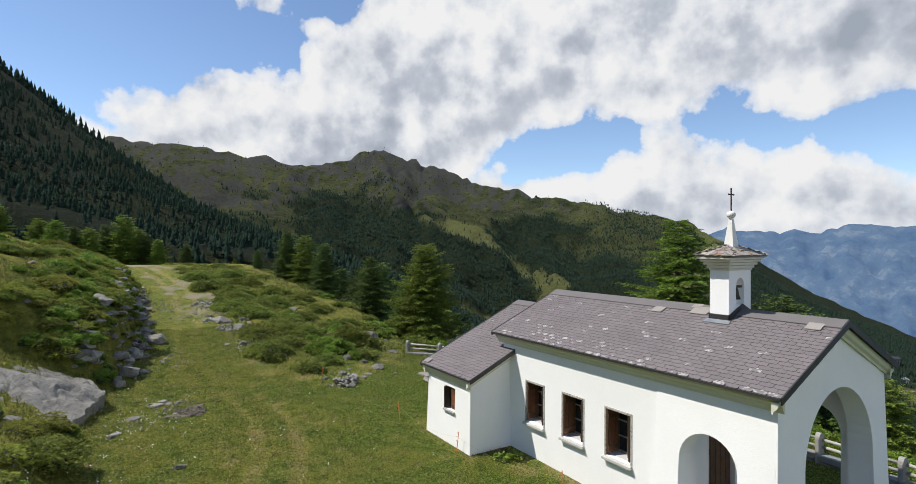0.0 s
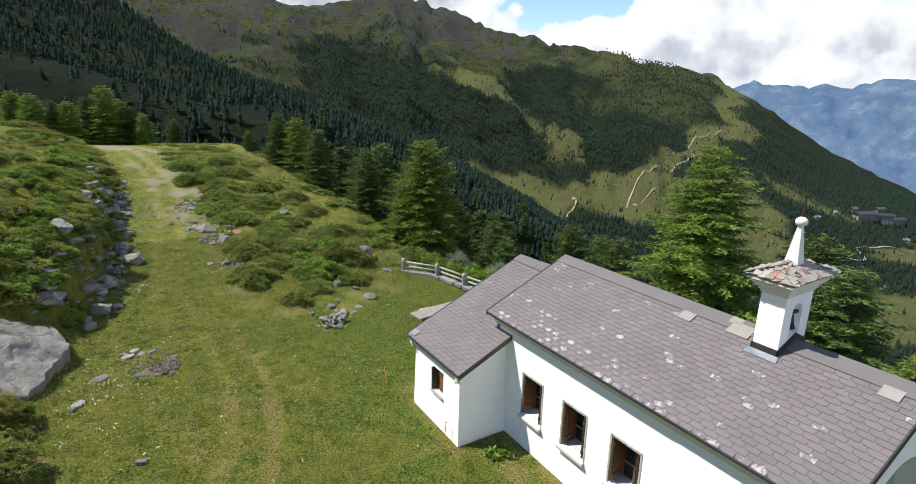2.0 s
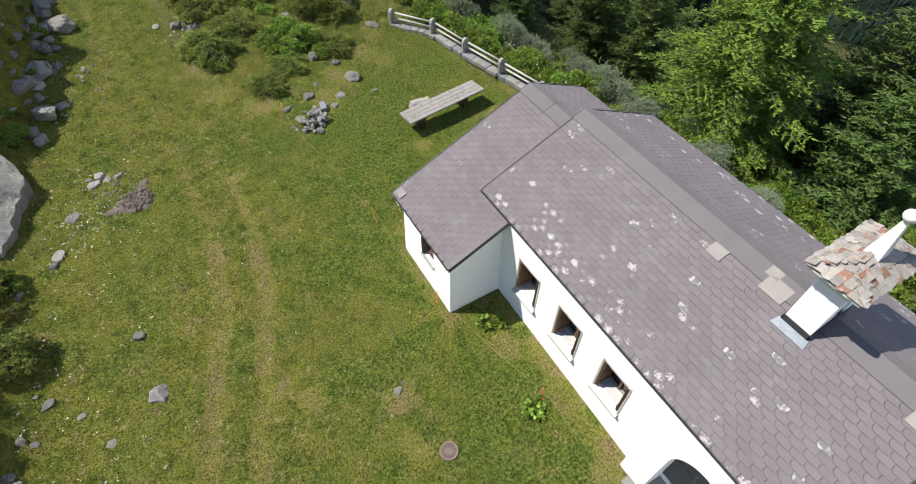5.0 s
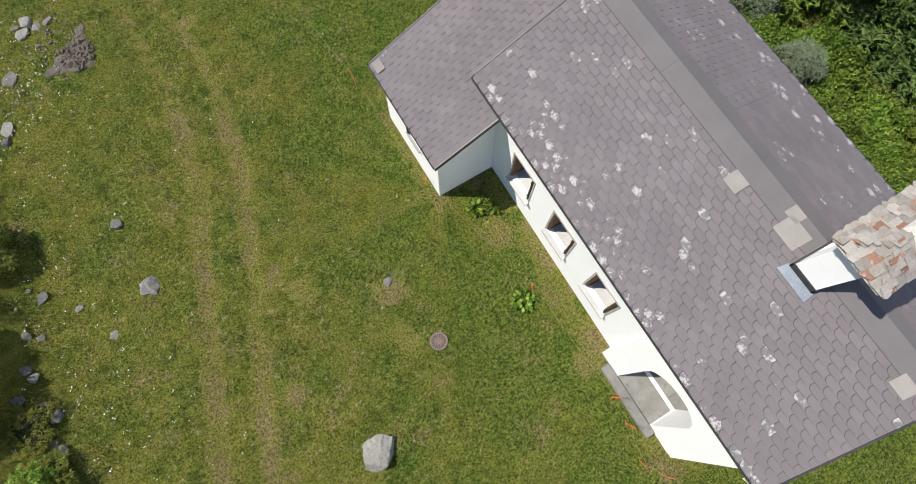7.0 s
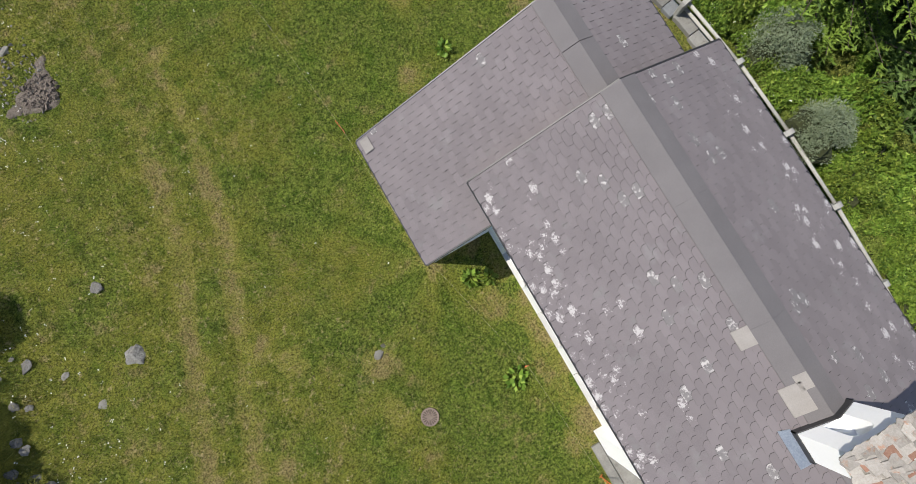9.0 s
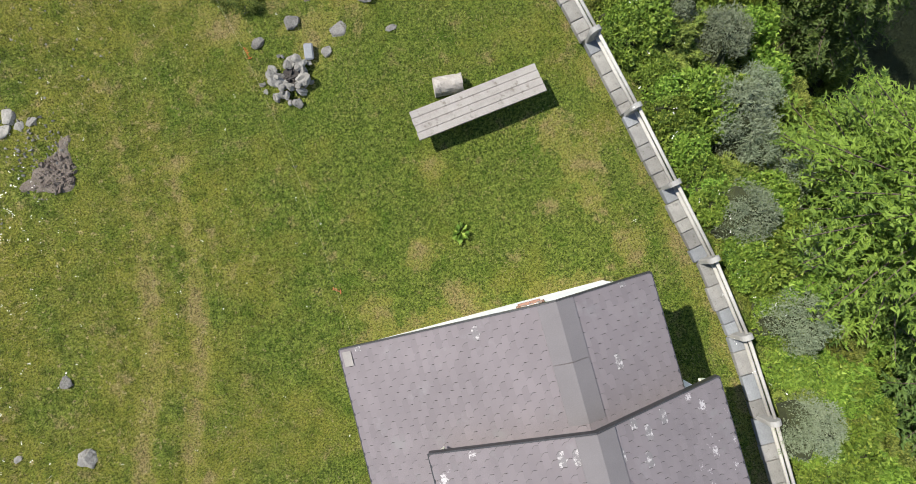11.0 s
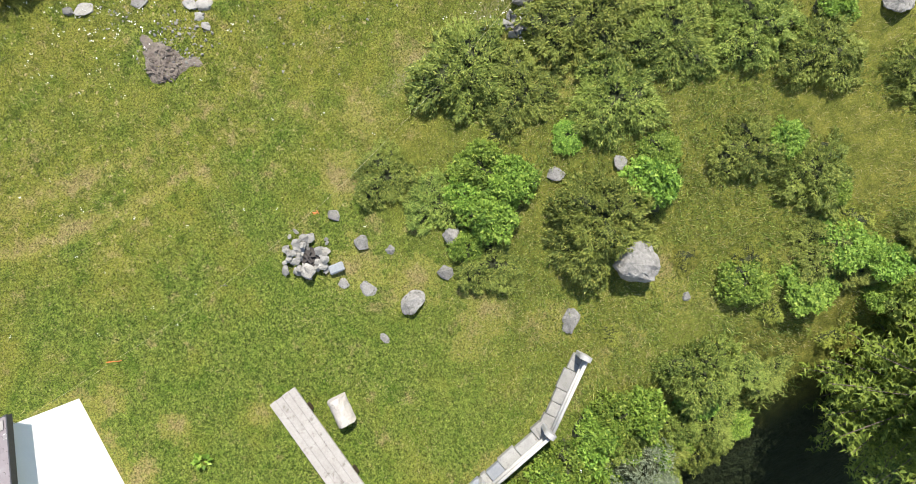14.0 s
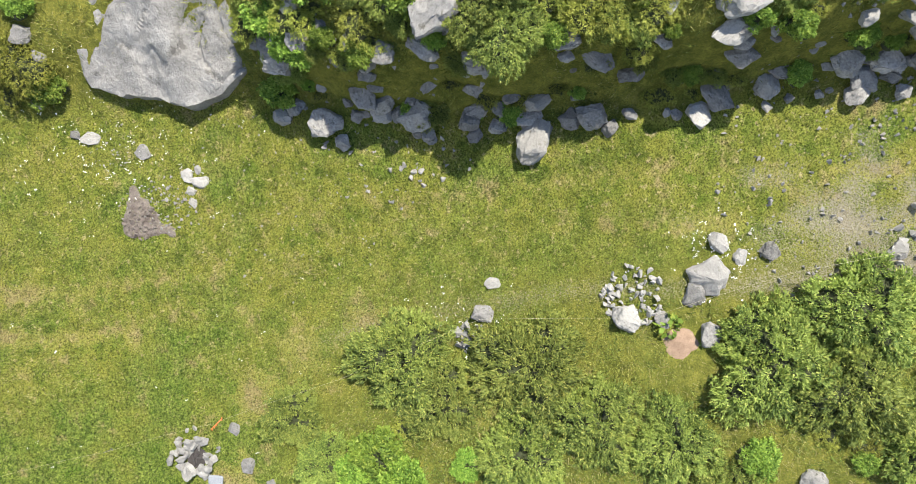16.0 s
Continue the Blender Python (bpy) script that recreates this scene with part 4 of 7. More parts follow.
build_windows()


CREAM = two_scale("cream_moulding", (0.62, 0.60, 0.52), (0.72, 0.70, 0.63), 3.0, 40.0, 0.85, 0.2, 0.006)


def build_turret():
    t = thing("bell_turret", "white plastered bell turret with stone cap, spire and cross", "turret")
    x0, x1, y0, y1 = 3.25, 4.15, -5.52, -5.07
    hole = arch_loop(3.53, 3.87, 4.42, 5.05, 10)
    part("shaft", slab_with_holes([(x0, 3.7), (x0, 5.28), (x1, 5.28), (x1, 3.7)], [hole], lambda a, b, d: (a, y0 + d, b), y1 - y0), PLASTER, t)
    # lead apron at the foot
    for (lx, ly, hx, hy) in ((x0 - 0.02, y0 - 0.02, x0 - 0.002, y1 + 0.02), (x1 + 0.002, y0 - 0.02, x1 + 0.02, y1 + 0.02)):
        z = nave_roof_z((lx + hx) / 2)
        box_part("flashing", (lx, ly, z - 0.05), (hx, hy, z + 0.16), METAL_DARK, t, "dark folded sheet-metal upstand")
    for y, s in ((y0, -1), (y1, 1)):
        bm = bmesh.new()
        xs = (x0 - 0.02, RIDGE_X, x1 + 0.02)
        lo = [bm.verts.new((x, y + s * 0.002, nave_roof_z(x) - 0.03)) for x in xs] + [bm.verts.new((x, y + s * 0.002, nave_roof_z(x) + 0.16)) for x in xs]
        hi = [bm.verts.new((v.co.x, y + s * 0.02, v.co.z)) for v in lo]
        for q in (lo, hi):
            bm.faces.new((q[0], q[1], q[4], q[3])), bm.faces.new((q[1], q[2], q[5], q[4]))
        for j, k in ((0, 1), (1, 2), (2, 5), (5, 4), (4, 3), (3, 0)):
            bm.faces.new((lo[j], lo[k], hi[k], hi[j]))
        part("flashing", bm, METAL_DARK, t)
    bm = bmesh.new()
    q = [bm.verts.new((x, y, nave_roof_z(x) + 0.035 + dz)) for dz in (0, 0.012) for x, y in ((x0 - 0.16, y0 - 0.08), (x0 - 0.01, y0 - 0.05), (x0 - 0.01, y1 + 0.05), (x0 - 0.16, y1 + 0.08))]
    for f in ((0, 1, 2, 3), (7, 6, 5, 4), (0, 4, 5, 1), (1, 5, 6, 2), (2, 6, 7, 3), (3, 7, 4, 0)):
        bm.faces.new([q[k] for k in f])
    part("apron", bm, LEAD, t, "shiny lead apron on the slates")
    # cornice of three steps
    for k, (o, za, zb) in enumerate(((0.03, 5.22, 5.27), (0.07, 5.274, 5.34), (0.13, 5.344, 5.41), (0.20, 5.414, 5.47), (0.26, 5.474, 5.52))):
        box_part("cornice", (x0 - o, y0 - o * 0.7, za), (x1 + o, y1 + o * 0.7, zb), CREAM, t, "", 0.01)
    # cap of thin stone slates on a low hip
    cx0, cx1, cy0, cy1, zc = 2.98, 4.46, -5.72, -4.87, 5.53
    mx, my, ap = (cx0 + cx1) / 2, (cy0 + cy1) / 2, 5.76
    bm = bmesh.new()
    lo = [bm.verts.new(p) for p in ((cx0, cy0, zc), (cx1, cy0, zc), (cx1, cy1, zc), (cx0, cy1, zc))]
    hi = [bm.verts.new((v.co.x, v.co.y, zc + 0.03)) for v in lo]
    r0 = [bm.verts.new((mx - 0.25, my, ap)), bm.verts.new((mx + 0.25, my, ap))]
    bm.faces.new(lo)
    for j in range(4):
        bm.faces.new((lo[j], lo[(j + 1) % 4], hi[(j + 1) % 4], hi[j]))
    bm.faces.new((hi[0], hi[1], r0[1], r0[0])), bm.faces.new((hi[2], hi[3], r0[0], r0[1]))
    bm.faces.new((hi[1], hi[2], r0[1])), bm.faces.new((hi[3], hi[0], r0[0]))
    cap = part("cap", bm, CAPSTONE, t, "cap of lichened reddish stone slates")
    rnd = random.Random(4)
    planes = [((cx0, cy0), (cx1, cy0), (mx - 0.25, my), (mx + 0.25, my)), ((cx1, cy1), (cx0, cy1), (mx + 0.25, my), (mx - 0.25, my)),
              ((cx0, cy1), (cx0, cy0), (mx - 0.25, my), (mx - 0.25, my)), ((cx1, cy0), (cx1, cy1), (mx + 0.25, my), (mx + 0.25, my))]
    for A, B, C, D in planes:
        A, B, C, D = (Vector((*A, zc + 0.035)), Vector((*B, zc + 0.035)), Vector((*C, ap + 0.005)), Vector((*D, ap + 0.005)))
        rows = 6
        for r in range(rows):
            f = r / rows
            P0, P1 = A.lerp(C, f), B.lerp(D, f)
            n = max(1, int((P1 - P0).length / 0.12))
            up = ((C - A) + (D - B)).normalized()
            along = (P1 - P0).normalized()
            nrm = along.cross(up).normalized()
            if nrm.z < 0:
                nrm = -nrm
            for k in range(n):
                p = P0.lerp(P1, (k + 0.5 + rnd.uniform(-0.2, 0.2)) / n)
                wd, ht = rnd.uniform(0.055, 0.10), rnd.uniform(0.11, 0.15)
                bm = bmesh.new()
                pts = [(-wd, -0.02), (-wd * 0.3, -0.035 + rnd.uniform(-.02, .02)), (wd, -0.01 + rnd.uniform(-.02, .02)), (wd * 0.9, ht), (-wd * 0.85, ht)]
                lift = 0.012 + 0.02 * rnd.random()
                a = [bm.verts.new(p + along * u + up * v + nrm * (lift - 0.10 * lift * v / ht * 8 * 0.1)) for u, v in pts]
                b = [bm.verts.new(v.co - nrm * 0.016) for v in a]
                bm.faces.new(a), bm.faces.new(b[::-1])
                for j in range(5):
                    bm.faces.new((a[j], b[j], b[(j + 1) % 5], a[(j + 1) % 5]))
                part("stone_slate", bm, TERRACOTTA if rnd.random() < 0.13 else CAPSTONE, cap)
    # spire, ball and cross
    bm = bmesh.new()
    prof = [(0.118, 5.70), (0.112, 5.78), (0.036, 6.42)]
    rows = [[bm.verts.new((mx + sx * w, my + sy * w, z)) for sx, sy in ((-1, -1), (1, -1), (1, 1), (-1, 1))] for w, z in prof]
    for a, b in zip(rows, rows[1:]):
        for j in range(4):
            bm.faces.new((a[j], a[(j + 1) % 4], b[(j + 1) % 4], b[j]))
    bm.faces.new(rows[0][::-1]), bm.faces.new(rows[-1])
    part("spire", bm, WHITE_PAINT, t, "tapering white square spire")
    bm = bmesh.new()
    bmesh.ops.create_uvsphere(bm, u_segments=20, v_segments=12, radius=0.1, matrix=Matrix.Translation((mx, my, 6.50)) @ Matrix.Diagonal((1, 1, 0.9, 1)))
    part("ball", bm, WHITE_PAINT, t, "white painted ball", smooth=True)
    cr = box_part("cross", (mx - 0.012, my - 0.012, 6.58), (mx + 0.012, my + 0.012, 7.09), IRON, t, "thin wrought-iron cross")
    box_part("arm", (mx - 0.1, my - 0.01, 6.955), (mx + 0.1, my + 0.01, 6.98), IRON, cr)
    for p in ((-0.1, 6.967), (0.1, 6.967), (0, 7.1)):
        bm = bmesh.new()
        bmesh.ops.create_uvsphere(bm, u_segments=8, v_segments=6, radius=0.022, matrix=Matrix.Translation((mx + p[0], my, p[1])))
        part("finial", bm, IRON, cr)
    # bell on its yoke
    bell = thing("bell", "small dark bronze bell hanging in the turret arch", "bell")
    bm = bmesh.new()
    pr = [(0.012, 0.20), (0.05, 0.19), (0.065, 0.13), (0.075, 0.07), (0.105, 0.0), (0.09, 0.0)]
    rows = [[bm.verts.new((3.66 + r * math.cos(2 * math.pi * s / 16), -5.44 + r * math.sin(2 * math.pi * s / 16), 4.56 + 1.3 * z)) for s in range(16)] for r, z in pr]
    for a, b in zip(rows, rows[1:]):
        for j in range(16):
            bm.faces.new((a[j], a[(j + 1) % 16], b[(j + 1) % 16], b[j]))
    bm.faces.new(rows[0])
    part("body", bm, BRONZE, bell, smooth=True)
    box_part("yoke", (3.535, -5.47, 4.82), (3.865, -5.41, 4.87), WOOD_DARK, bell, "dark wooden yoke")


build_turret()


# ---- slates: each its own thin piece, one lower corner rounded ----
SLATE_EDGE = two_scale("dark_slate_edge", (0.046, 0.043, 0.044), (0.085, 0.079, 0.080), 6.0, 60.0, 0.95, 0.2, 0.003, space="Place")


def slate_mesh(w, h, mat, rnd):
    g = 0.003
    r = 0.072
    pts = [(g, 0.010), (0.016, 0.0), (w - r, 0.0), (w - r * 0.72, r * 0.06), (w - r * 0.2, r * 0.55), (w - g, r * 0.80), (w - g, h), (g, h)]
    top = [(u, v + rnd.uniform(-0.003, 0.003), 0.015 - 0.011 * v / h) for u, v in pts]
    low = [(u + (0.004 if u > w / 2 else 0), v - (0.005 if v < 0.08 else 0), -0.004) for u, v in pts]
    n = len(pts)
    faces = [tuple(range(n)), tuple(range(2 * n - 1, n - 1, -1))] + [(j, n + j, n + (j + 1) % n, (j + 1) % n) for j in range(n)]
    me = mesh_of("slate", top + low, faces, mat)
    # side faces get a darker colour than the top, a thin line round each slate
    me.materials.append(SLATE_EDGE)
    me.polygons.foreach_set("material_index", [0, 0] + [1] * n)
    return me


def lichened_slate():
    """Slate with one white crust of lichen on its lower end, another on each piece."""
    m, add, b, links = material("lichened_slate", 0.92)
    co = add("ShaderNodeTexCoord").outputs["Object"]
    rnd = add("ShaderNodeObjectInfo").outputs["Random"]
    shift = add("ShaderNodeVectorMath", {"operation": "SCALE"}, i0=(7.0, 5.0, 3.0))
    m.node_tree.links.new(rnd, shift.inputs["Scale"])
    at = add("ShaderNodeVectorMath", {"operation": "ADD"}, i0=co, i1=shift.outputs[0]).outputs[0]
    n1 = add("ShaderNodeTexNoise", Vector=at, Scale=3.0, Detail=5.0).outputs[0]
    n2 = add("ShaderNodeTexNoise", Vector=at, Scale=26.0, Detail=7.0, Roughness=0.75).outputs[0]
    col = mixc(add, n1, (0.134, 0.118, 0.124), (0.182, 0.161, 0.168))
    far = add("ShaderNodeVectorMath", {"operation": "DISTANCE"}, i0=co, i1=(0.13, 0.05, 0.012)).outputs["Value"]
    size = add("ShaderNodeMath", {"operation": "MULTIPLY_ADD"}, i0=rnd, i1=0.48, i2=0.27).outputs[0]
    crust = add("ShaderNodeMath", {"operation": "MULTIPLY_ADD"}, i0=n2, i1=2.6, i2=-0.95).outputs[0]
    crust = add("ShaderNodeMath", {"operation": "MULTIPLY_ADD"}, i0=far, i1=-4.0, i2=crust).outputs[0]
    crust = add("ShaderNodeMath", {"operation": "ADD"}, i0=crust, i1=size).outputs[0]
    col = mixc(add, ramp(add, crust, [(0.74, 0.0), (0.92, 0.85)]), col, (0.46, 0.44, 0.435))
    links.new(col, b.inputs["Base Color"])
    links.new(add("ShaderNodeBump", Strength=0.3, Distance=0.005, Height=n2).outputs[0], b.inputs["Normal"])
    return m


SLATE_LICHEN = lichened_slate()


def lay_slates(roof, x0, z0, x1, z1, y0, y1, single, seed, worn=0.1, expose=0.120, width=0.25, lichen=None):
    """Courses from the eave up. The first pieces are objects of their own, the rest one joined piece."""
    rnd = random.Random(seed)
    meshes = [slate_mesh(width, expose + 0.05, SLATE, rnd) for _ in range(5)]
    worn_m = [slate_mesh(width, expose + 0.05, SLATE_WORN, rnd) for _ in range(3)]
    white_m = [slate_mesh(width, expose + 0.05, SLATE_LICHEN, rnd) for _ in range(3)]
    E = Vector((x0, y0, z0))
    up = Vector((x1 - x0, 0, z1 - z0))
    L = up.length
    up.normalize()
    along = Vector((0, 1, 0))
    nrm = along.cross(up)
    if nrm.z < 0:
        nrm = -nrm
    rows = int((L - 0.02) / expose)
    made, rest = 0, ([], [], [])
    spots = []
    for r in range(rows):
        off = (r % 2) * width * 0.5 - width
        n = int((y1 - y0) / width) + 3
        for k in range(n):
            ya = off + k * width
            if ya < -0.001 - width * 0.6 or ya > y1 - y0 - 0.04:
                continue
            spots.append((r, ya))
    # the single pieces lie in the lower courses of the nave's middle stretch, where the lichen grows
    spots.sort(key=lambda s: (s[0] > 9, -s[1]) if lichen else (0, s[1]))
    for r, ya in spots:
        wl, wr = max(0.0, -ya), max(0.0, ya + width - (y1 - y0))
        sc = (width - wl - wr) / width
        if sc < 0.12:
            continue
        p = E + along * (ya + wl) + up * (r * expose) + nrm * 0.010
        bad = rnd.random() < worn * (2.4 if r <= 1 else 1.8 if r <= 5 else 0.25) * float(np.clip(1 + 1.6 * fbm(ya * 0.8, r * 0.35, 3, seed), 0, 2))
        white = bool(lichen) and rnd.random() < lichen(r, y0 + ya)
        bad = bad and not lichen
        me = rnd.choice(white_m if white else worn_m if bad else meshes)
        hs = min(1.0, (L - r * expose) / (expose + 0.05))
        m = Matrix((( along.x, up.x, nrm.x, p.x), (along.y, up.y, nrm.y, p.y), (along.z, up.z, nrm.z, p.z), (0, 0, 0, 1))) @ Matrix.Rotation(rnd.uniform(-0.006, 0.006), 4, "Z") @ Matrix.Diagonal((sc, hs, 1, 1))
        if made < single:
            ob = new("slate", me)
            ob.parent, ob.matrix_basis = roof, m
            made += 1
        else:
            vs, fs, ms = rest
            b0 = len(vs)
            vs += [tuple(m @ v.co) for v in me.vertices]
            fs += [tuple(b0 + k for k in f.vertices) for f in me.polygons]
            ms += [2 if f.material_index else 1 if bad or white else 0 for f in me.polygons]
    if rest[0]:
        me = bpy.data.meshes.new("slates")
        me.from_pydata(rest[0], [], rest[1])
        me.materials.append(SLATE_J)
        me.materials.append(SLATE_WORN)
        me.materials.append(SLATE_EDGE)
        me.polygons.foreach_set("material_index", rest[2])
        ob = tagged(new("slates", me), kind="stuff")
        ob.parent = roof


def slate_joined():
    m, add, b, links = material("grey_slate_joined", 0.92)
    isl = add("ShaderNodeNewGeometry").outputs["Random Per Island"]
    co = add("ShaderNodeTexCoord").outputs["Object"]
    n = add("ShaderNodeTexNoise", Vector=co, Scale=1.2, Detail=6.0).outputs[0]
    n2 = add("ShaderNodeTexNoise", Vector=co, Scale=60.0, Detail=3.0).outputs[0]
    col = mixc(add, n, (0.134, 0.118, 0.124), (0.182, 0.161, 0.168))
    n3 = add("ShaderNodeTexNoise", Vector=co, Scale=1.7, Detail=6.0, Roughness=0.7).outputs[0]
    col = mixc(add, ramp(add, n3, [(0.58, 0.0), (0.7, 0.5)]), col, (0.20, 0.192, 0.196))
    v = add("ShaderNodeMath", {"operation": "MULTIPLY_ADD"}, i0=isl, i1=0.13, i2=0.935)
    links.new(add("ShaderNodeHueSaturation", Color=col, Value=v.outputs[0]).outputs[0], b.inputs["Base Color"])
    links.new(add("ShaderNodeBump", Strength=0.25, Distance=0.006, Height=n2).outputs[0], b.inputs["Normal"])
    return m


SLATE_J = slate_joined()


def roof_patch(roof, name, x0, x1, y0, y1, zf, mat, label="", lift=0.046, th=0.014):
    """A flat sheet lying on a slope, from x0 to x1 across it and y0 to y1 along the ridge."""
    bm = bmesh.new()
    a = [bm.verts.new((x, y, zf(x) + lift)) for x, y in ((x0, y0), (x1, y0), (x1, y1), (x0, y1))]
    b = [bm.verts.new((v.co.x, v.co.y, v.co.z - th)) for v in a]
    bm.faces.new(a), bm.faces.new(b[::-1])
    for j in range(4):
        bm.faces.new((a[j], b[j], b[(j + 1) % 4], a[(j + 1) % 4]))
    part(name, bm, mat, roof, label)


RIDGE_SLATE = two_scale("ridge_sheet_slate", (0.122, 0.113, 0.116), (0.158, 0.147, 0.150), 1.5, 60.0, 0.9, 0.15, 0.004, space="Place")
CONCRETE_WARM = two_scale("pale_slate", (0.216, 0.200, 0.188), (0.288, 0.268, 0.248), 3.0, 50.0, 0.85, 0.3, 0.01, vary=0.1)
# long smooth ridge sheets, and single slates replaced by paler ones
for r, sgn in ((roof_w, -1), (roof_e, 1)):
    for k in range(4):
        y = RY0 + k * (RY1 - RY0) / 4
        roof_patch(r, "ridge_sheet", RIDGE_X, RIDGE_X + sgn * 0.31, y + 0.001, y + (RY1 - RY0) / 4 - 0.001, nave_roof_z, RIDGE_SLATE, "smooth grey ridge sheet")
for r, sgn in ((aroof_w, -1), (aroof_e, 1)):
    for y in (0.56, 1.54):
        roof_patch(r, "ridge_sheet", RIDGE_X + 0.02, RIDGE_X + 0.02 + sgn * 0.30, y + 0.001, y + 0.969, annex_roof_z, RIDGE_SLATE, "smooth grey ridge sheet")
for x0, x1, y0, y1 in ((3.24, 3.47, -3.76, -3.46), (3.36, 3.66, -4.90, -4.46), (3.60, 3.775, -4.60, -4.36), (3.30, 3.53, -7.33, -7.04)):
    roof_patch(roof_w, "replaced_slate", x0, x1, y0, y1, nave_roof_z, CONCRETE_WARM, "paler replaced slate", 0.052)
roof_patch(aroof_w, "replaced_slate", -0.08, 0.10, 2.18, 2.46, annex_roof_z, CONCRETE_WARM, "paler replaced slate", 0.052)


# ---- things on the lawn ----
def build_table():
    t = thing("table", "long weathered grey plank table on two dark legs", "table", pose(3.83, 6.97, -0.05, 0, 0, 6.9))
    for k in range(4):
        bm = bmesh.new()
        box(bm, (-1.54 + 0.01 * (k % 2), -0.345 + 0.173 * k, 0.47), (1.54 - 0.008 * k, -0.345 + 0.173 * k + 0.167, 0.53), 0.006)
        part("plank", bm, WOOD_OLD, t)
    for x in (-0.95, 0.85):
        box_part("leg", (x - 0.10, -0.22, -0.05), (x + 0.10, 0.22, 0.41), WOOD_DARK, t, "", 0.015)
        box_part("crosspiece", (x - 0.06, -0.31, 0.415), (x + 0.06, 0.31, 0.468), WOOD_BROWN, t, "", 0.008)
    log = thing("log_seat", "split bleached log used as a seat beside the table", "log", pose(3.30, 7.66, -0.06, 0, 0, -4))
    rnd = random.Random(2)
    bm = bmesh.new()
    rows = []
    for k in range(9):
        x = -0.34 + 0.085 * k
        e = 0.03 * rnd.uniform(-1, 1) if k in (0, 8) else 0
        ring = []
        for s in range(12):
            a = math.pi * s / 11
            rr = 0.225 + 0.012 * rnd.uniform(-1, 1)
            ring.append(bm.verts.new((x + e + 0.02 * rnd.uniform(-1, 1) * (k in (0, 8)), math.cos(a) * rr, 0.06 + math.sin(a) * rr * 1.25)))
        ring += [bm.verts.new((x, -0.21, 0.0)), bm.verts.new((x, 0.21, 0.0))]
        rows.append(ring)
    for a, b in zip(rows, rows[1:]):
        n = len(a)
        for j in range(n):
            bm.faces.new((a[j], a[(j + 1) % n], b[(j + 1) % n], b[j]))
    bm.faces.new(rows[0]), bm.faces.new(rows[-1][::-1])
    part("log", bm, WOOD_PALE, log)


WOOD_PALE = two_scale("bleached_wood", (0.257, 0.233, 0.202), (0.392, 0.367, 0.331), 4.0, 35.0, 0.85, 0.6, 0.02, stain=(0.172, 0.147, 0.122), vary=0.1)
build_table()


def rock_mesh(seed, cuts=16, fine=True, flat=0.75):
    """A broken stone: the hull of a few random points, its edges worn and its faces roughened."""
    rnd = random.Random(seed)
    bm = bmesh.new()
    for _ in range(cuts):
        v = Vector((rnd.gauss(0, 1), rnd.gauss(0, 1), rnd.gauss(0, 1))).normalized() * rnd.uniform(0.40, 0.52)
        bm.verts.new((v.x, v.y, v.z * flat))
    out = bmesh.ops.convex_hull(bm, input=bm.verts[:])
    bmesh.ops.delete(bm, geom=[g for g in out["geom_interior"] if isinstance(g, bmesh.types.BMVert)], context="VERTS")
    if fine:
        bmesh.ops.bevel(bm, geom=bm.edges[:], offset=0.028, segments=1, affect="EDGES", clamp_overlap=True)
        bmesh.ops.triangulate(bm, faces=bm.faces[:])
        bmesh.ops.subdivide_edges(bm, edges=[e for e in bm.edges if e.calc_length() > 0.14], cuts=1)
        bmesh.ops.triangulate(bm, faces=bm.faces[:])
        bmesh.ops.subdivide_edges(bm, edges=[e for e in bm.edges if e.calc_length() > 0.11], cuts=1)
        bmesh.ops.triangulate(bm, faces=bm.faces[:])
        for v in bm.verts:
            v.co += v.co.normalized() * (0.05 * noise.noise(v.co * 5 + Vector((seed, 0, 0))) + 0.035 * noise.noise(v.co * 13 + Vector((seed, 3, 0))))
    bmesh.ops.recalc_face_normals(bm, faces=bm.faces[:])
    me = bpy.data.meshes.new("stone")
    bm.to_mesh(me)
    bm.free()
    me.materials.append(BOULDER)
    return me


ROCKS = [rock_mesh(k, 14 + k % 4 * 3) for k in range(9)]
PALE_ROCK = two_scale("pale_quartz_stone", (0.165, 0.158, 0.140), (0.330, 0.318, 0.290), 3.0, 20.0, 0.95, 0.9, 0.04, stain=(0.150, 0.140, 0.115), vary=0.2)
PALE_ROCKS = [m.copy() for m in ROCKS[:6]]
for m in PALE_ROCKS:
    m.materials[0] = PALE_ROCK


def stone(x, y, s, k=0, turn=0.0, flat=1.0, name="rock", label="grey weathered rock lying in the grass", pale=False, stretch=1.0, sink=0.28, parent=None, dz=0.0, group="rocks on the meadow"):
    me = (PALE_ROCKS if pale else ROCKS)[k % (6 if pale else 9)]
    z = float(ground_z(x, y)) + s * (0.35 - sink) * flat + dz
    m = Matrix.LocRotScale((x, y, z), Euler((0.12 * math.sin(k * 2.1), 0.1 * math.cos(k), turn)), (s * stretch, s, s * flat))
    ob = new(name, me)
    ob.matrix_basis = m
    if parent:
        ob.parent = parent
    else:
        tagged(ob, label, "rock", group)
    return ob


def stones(rows):
    for x, y, s, k, tn, fl, pale, st in rows:
        stone(x, y, s, k, tn, fl, "rock", "pale angular rock lying in the grass" if pale else "grey weathered rock lying in the grass", pale, st)


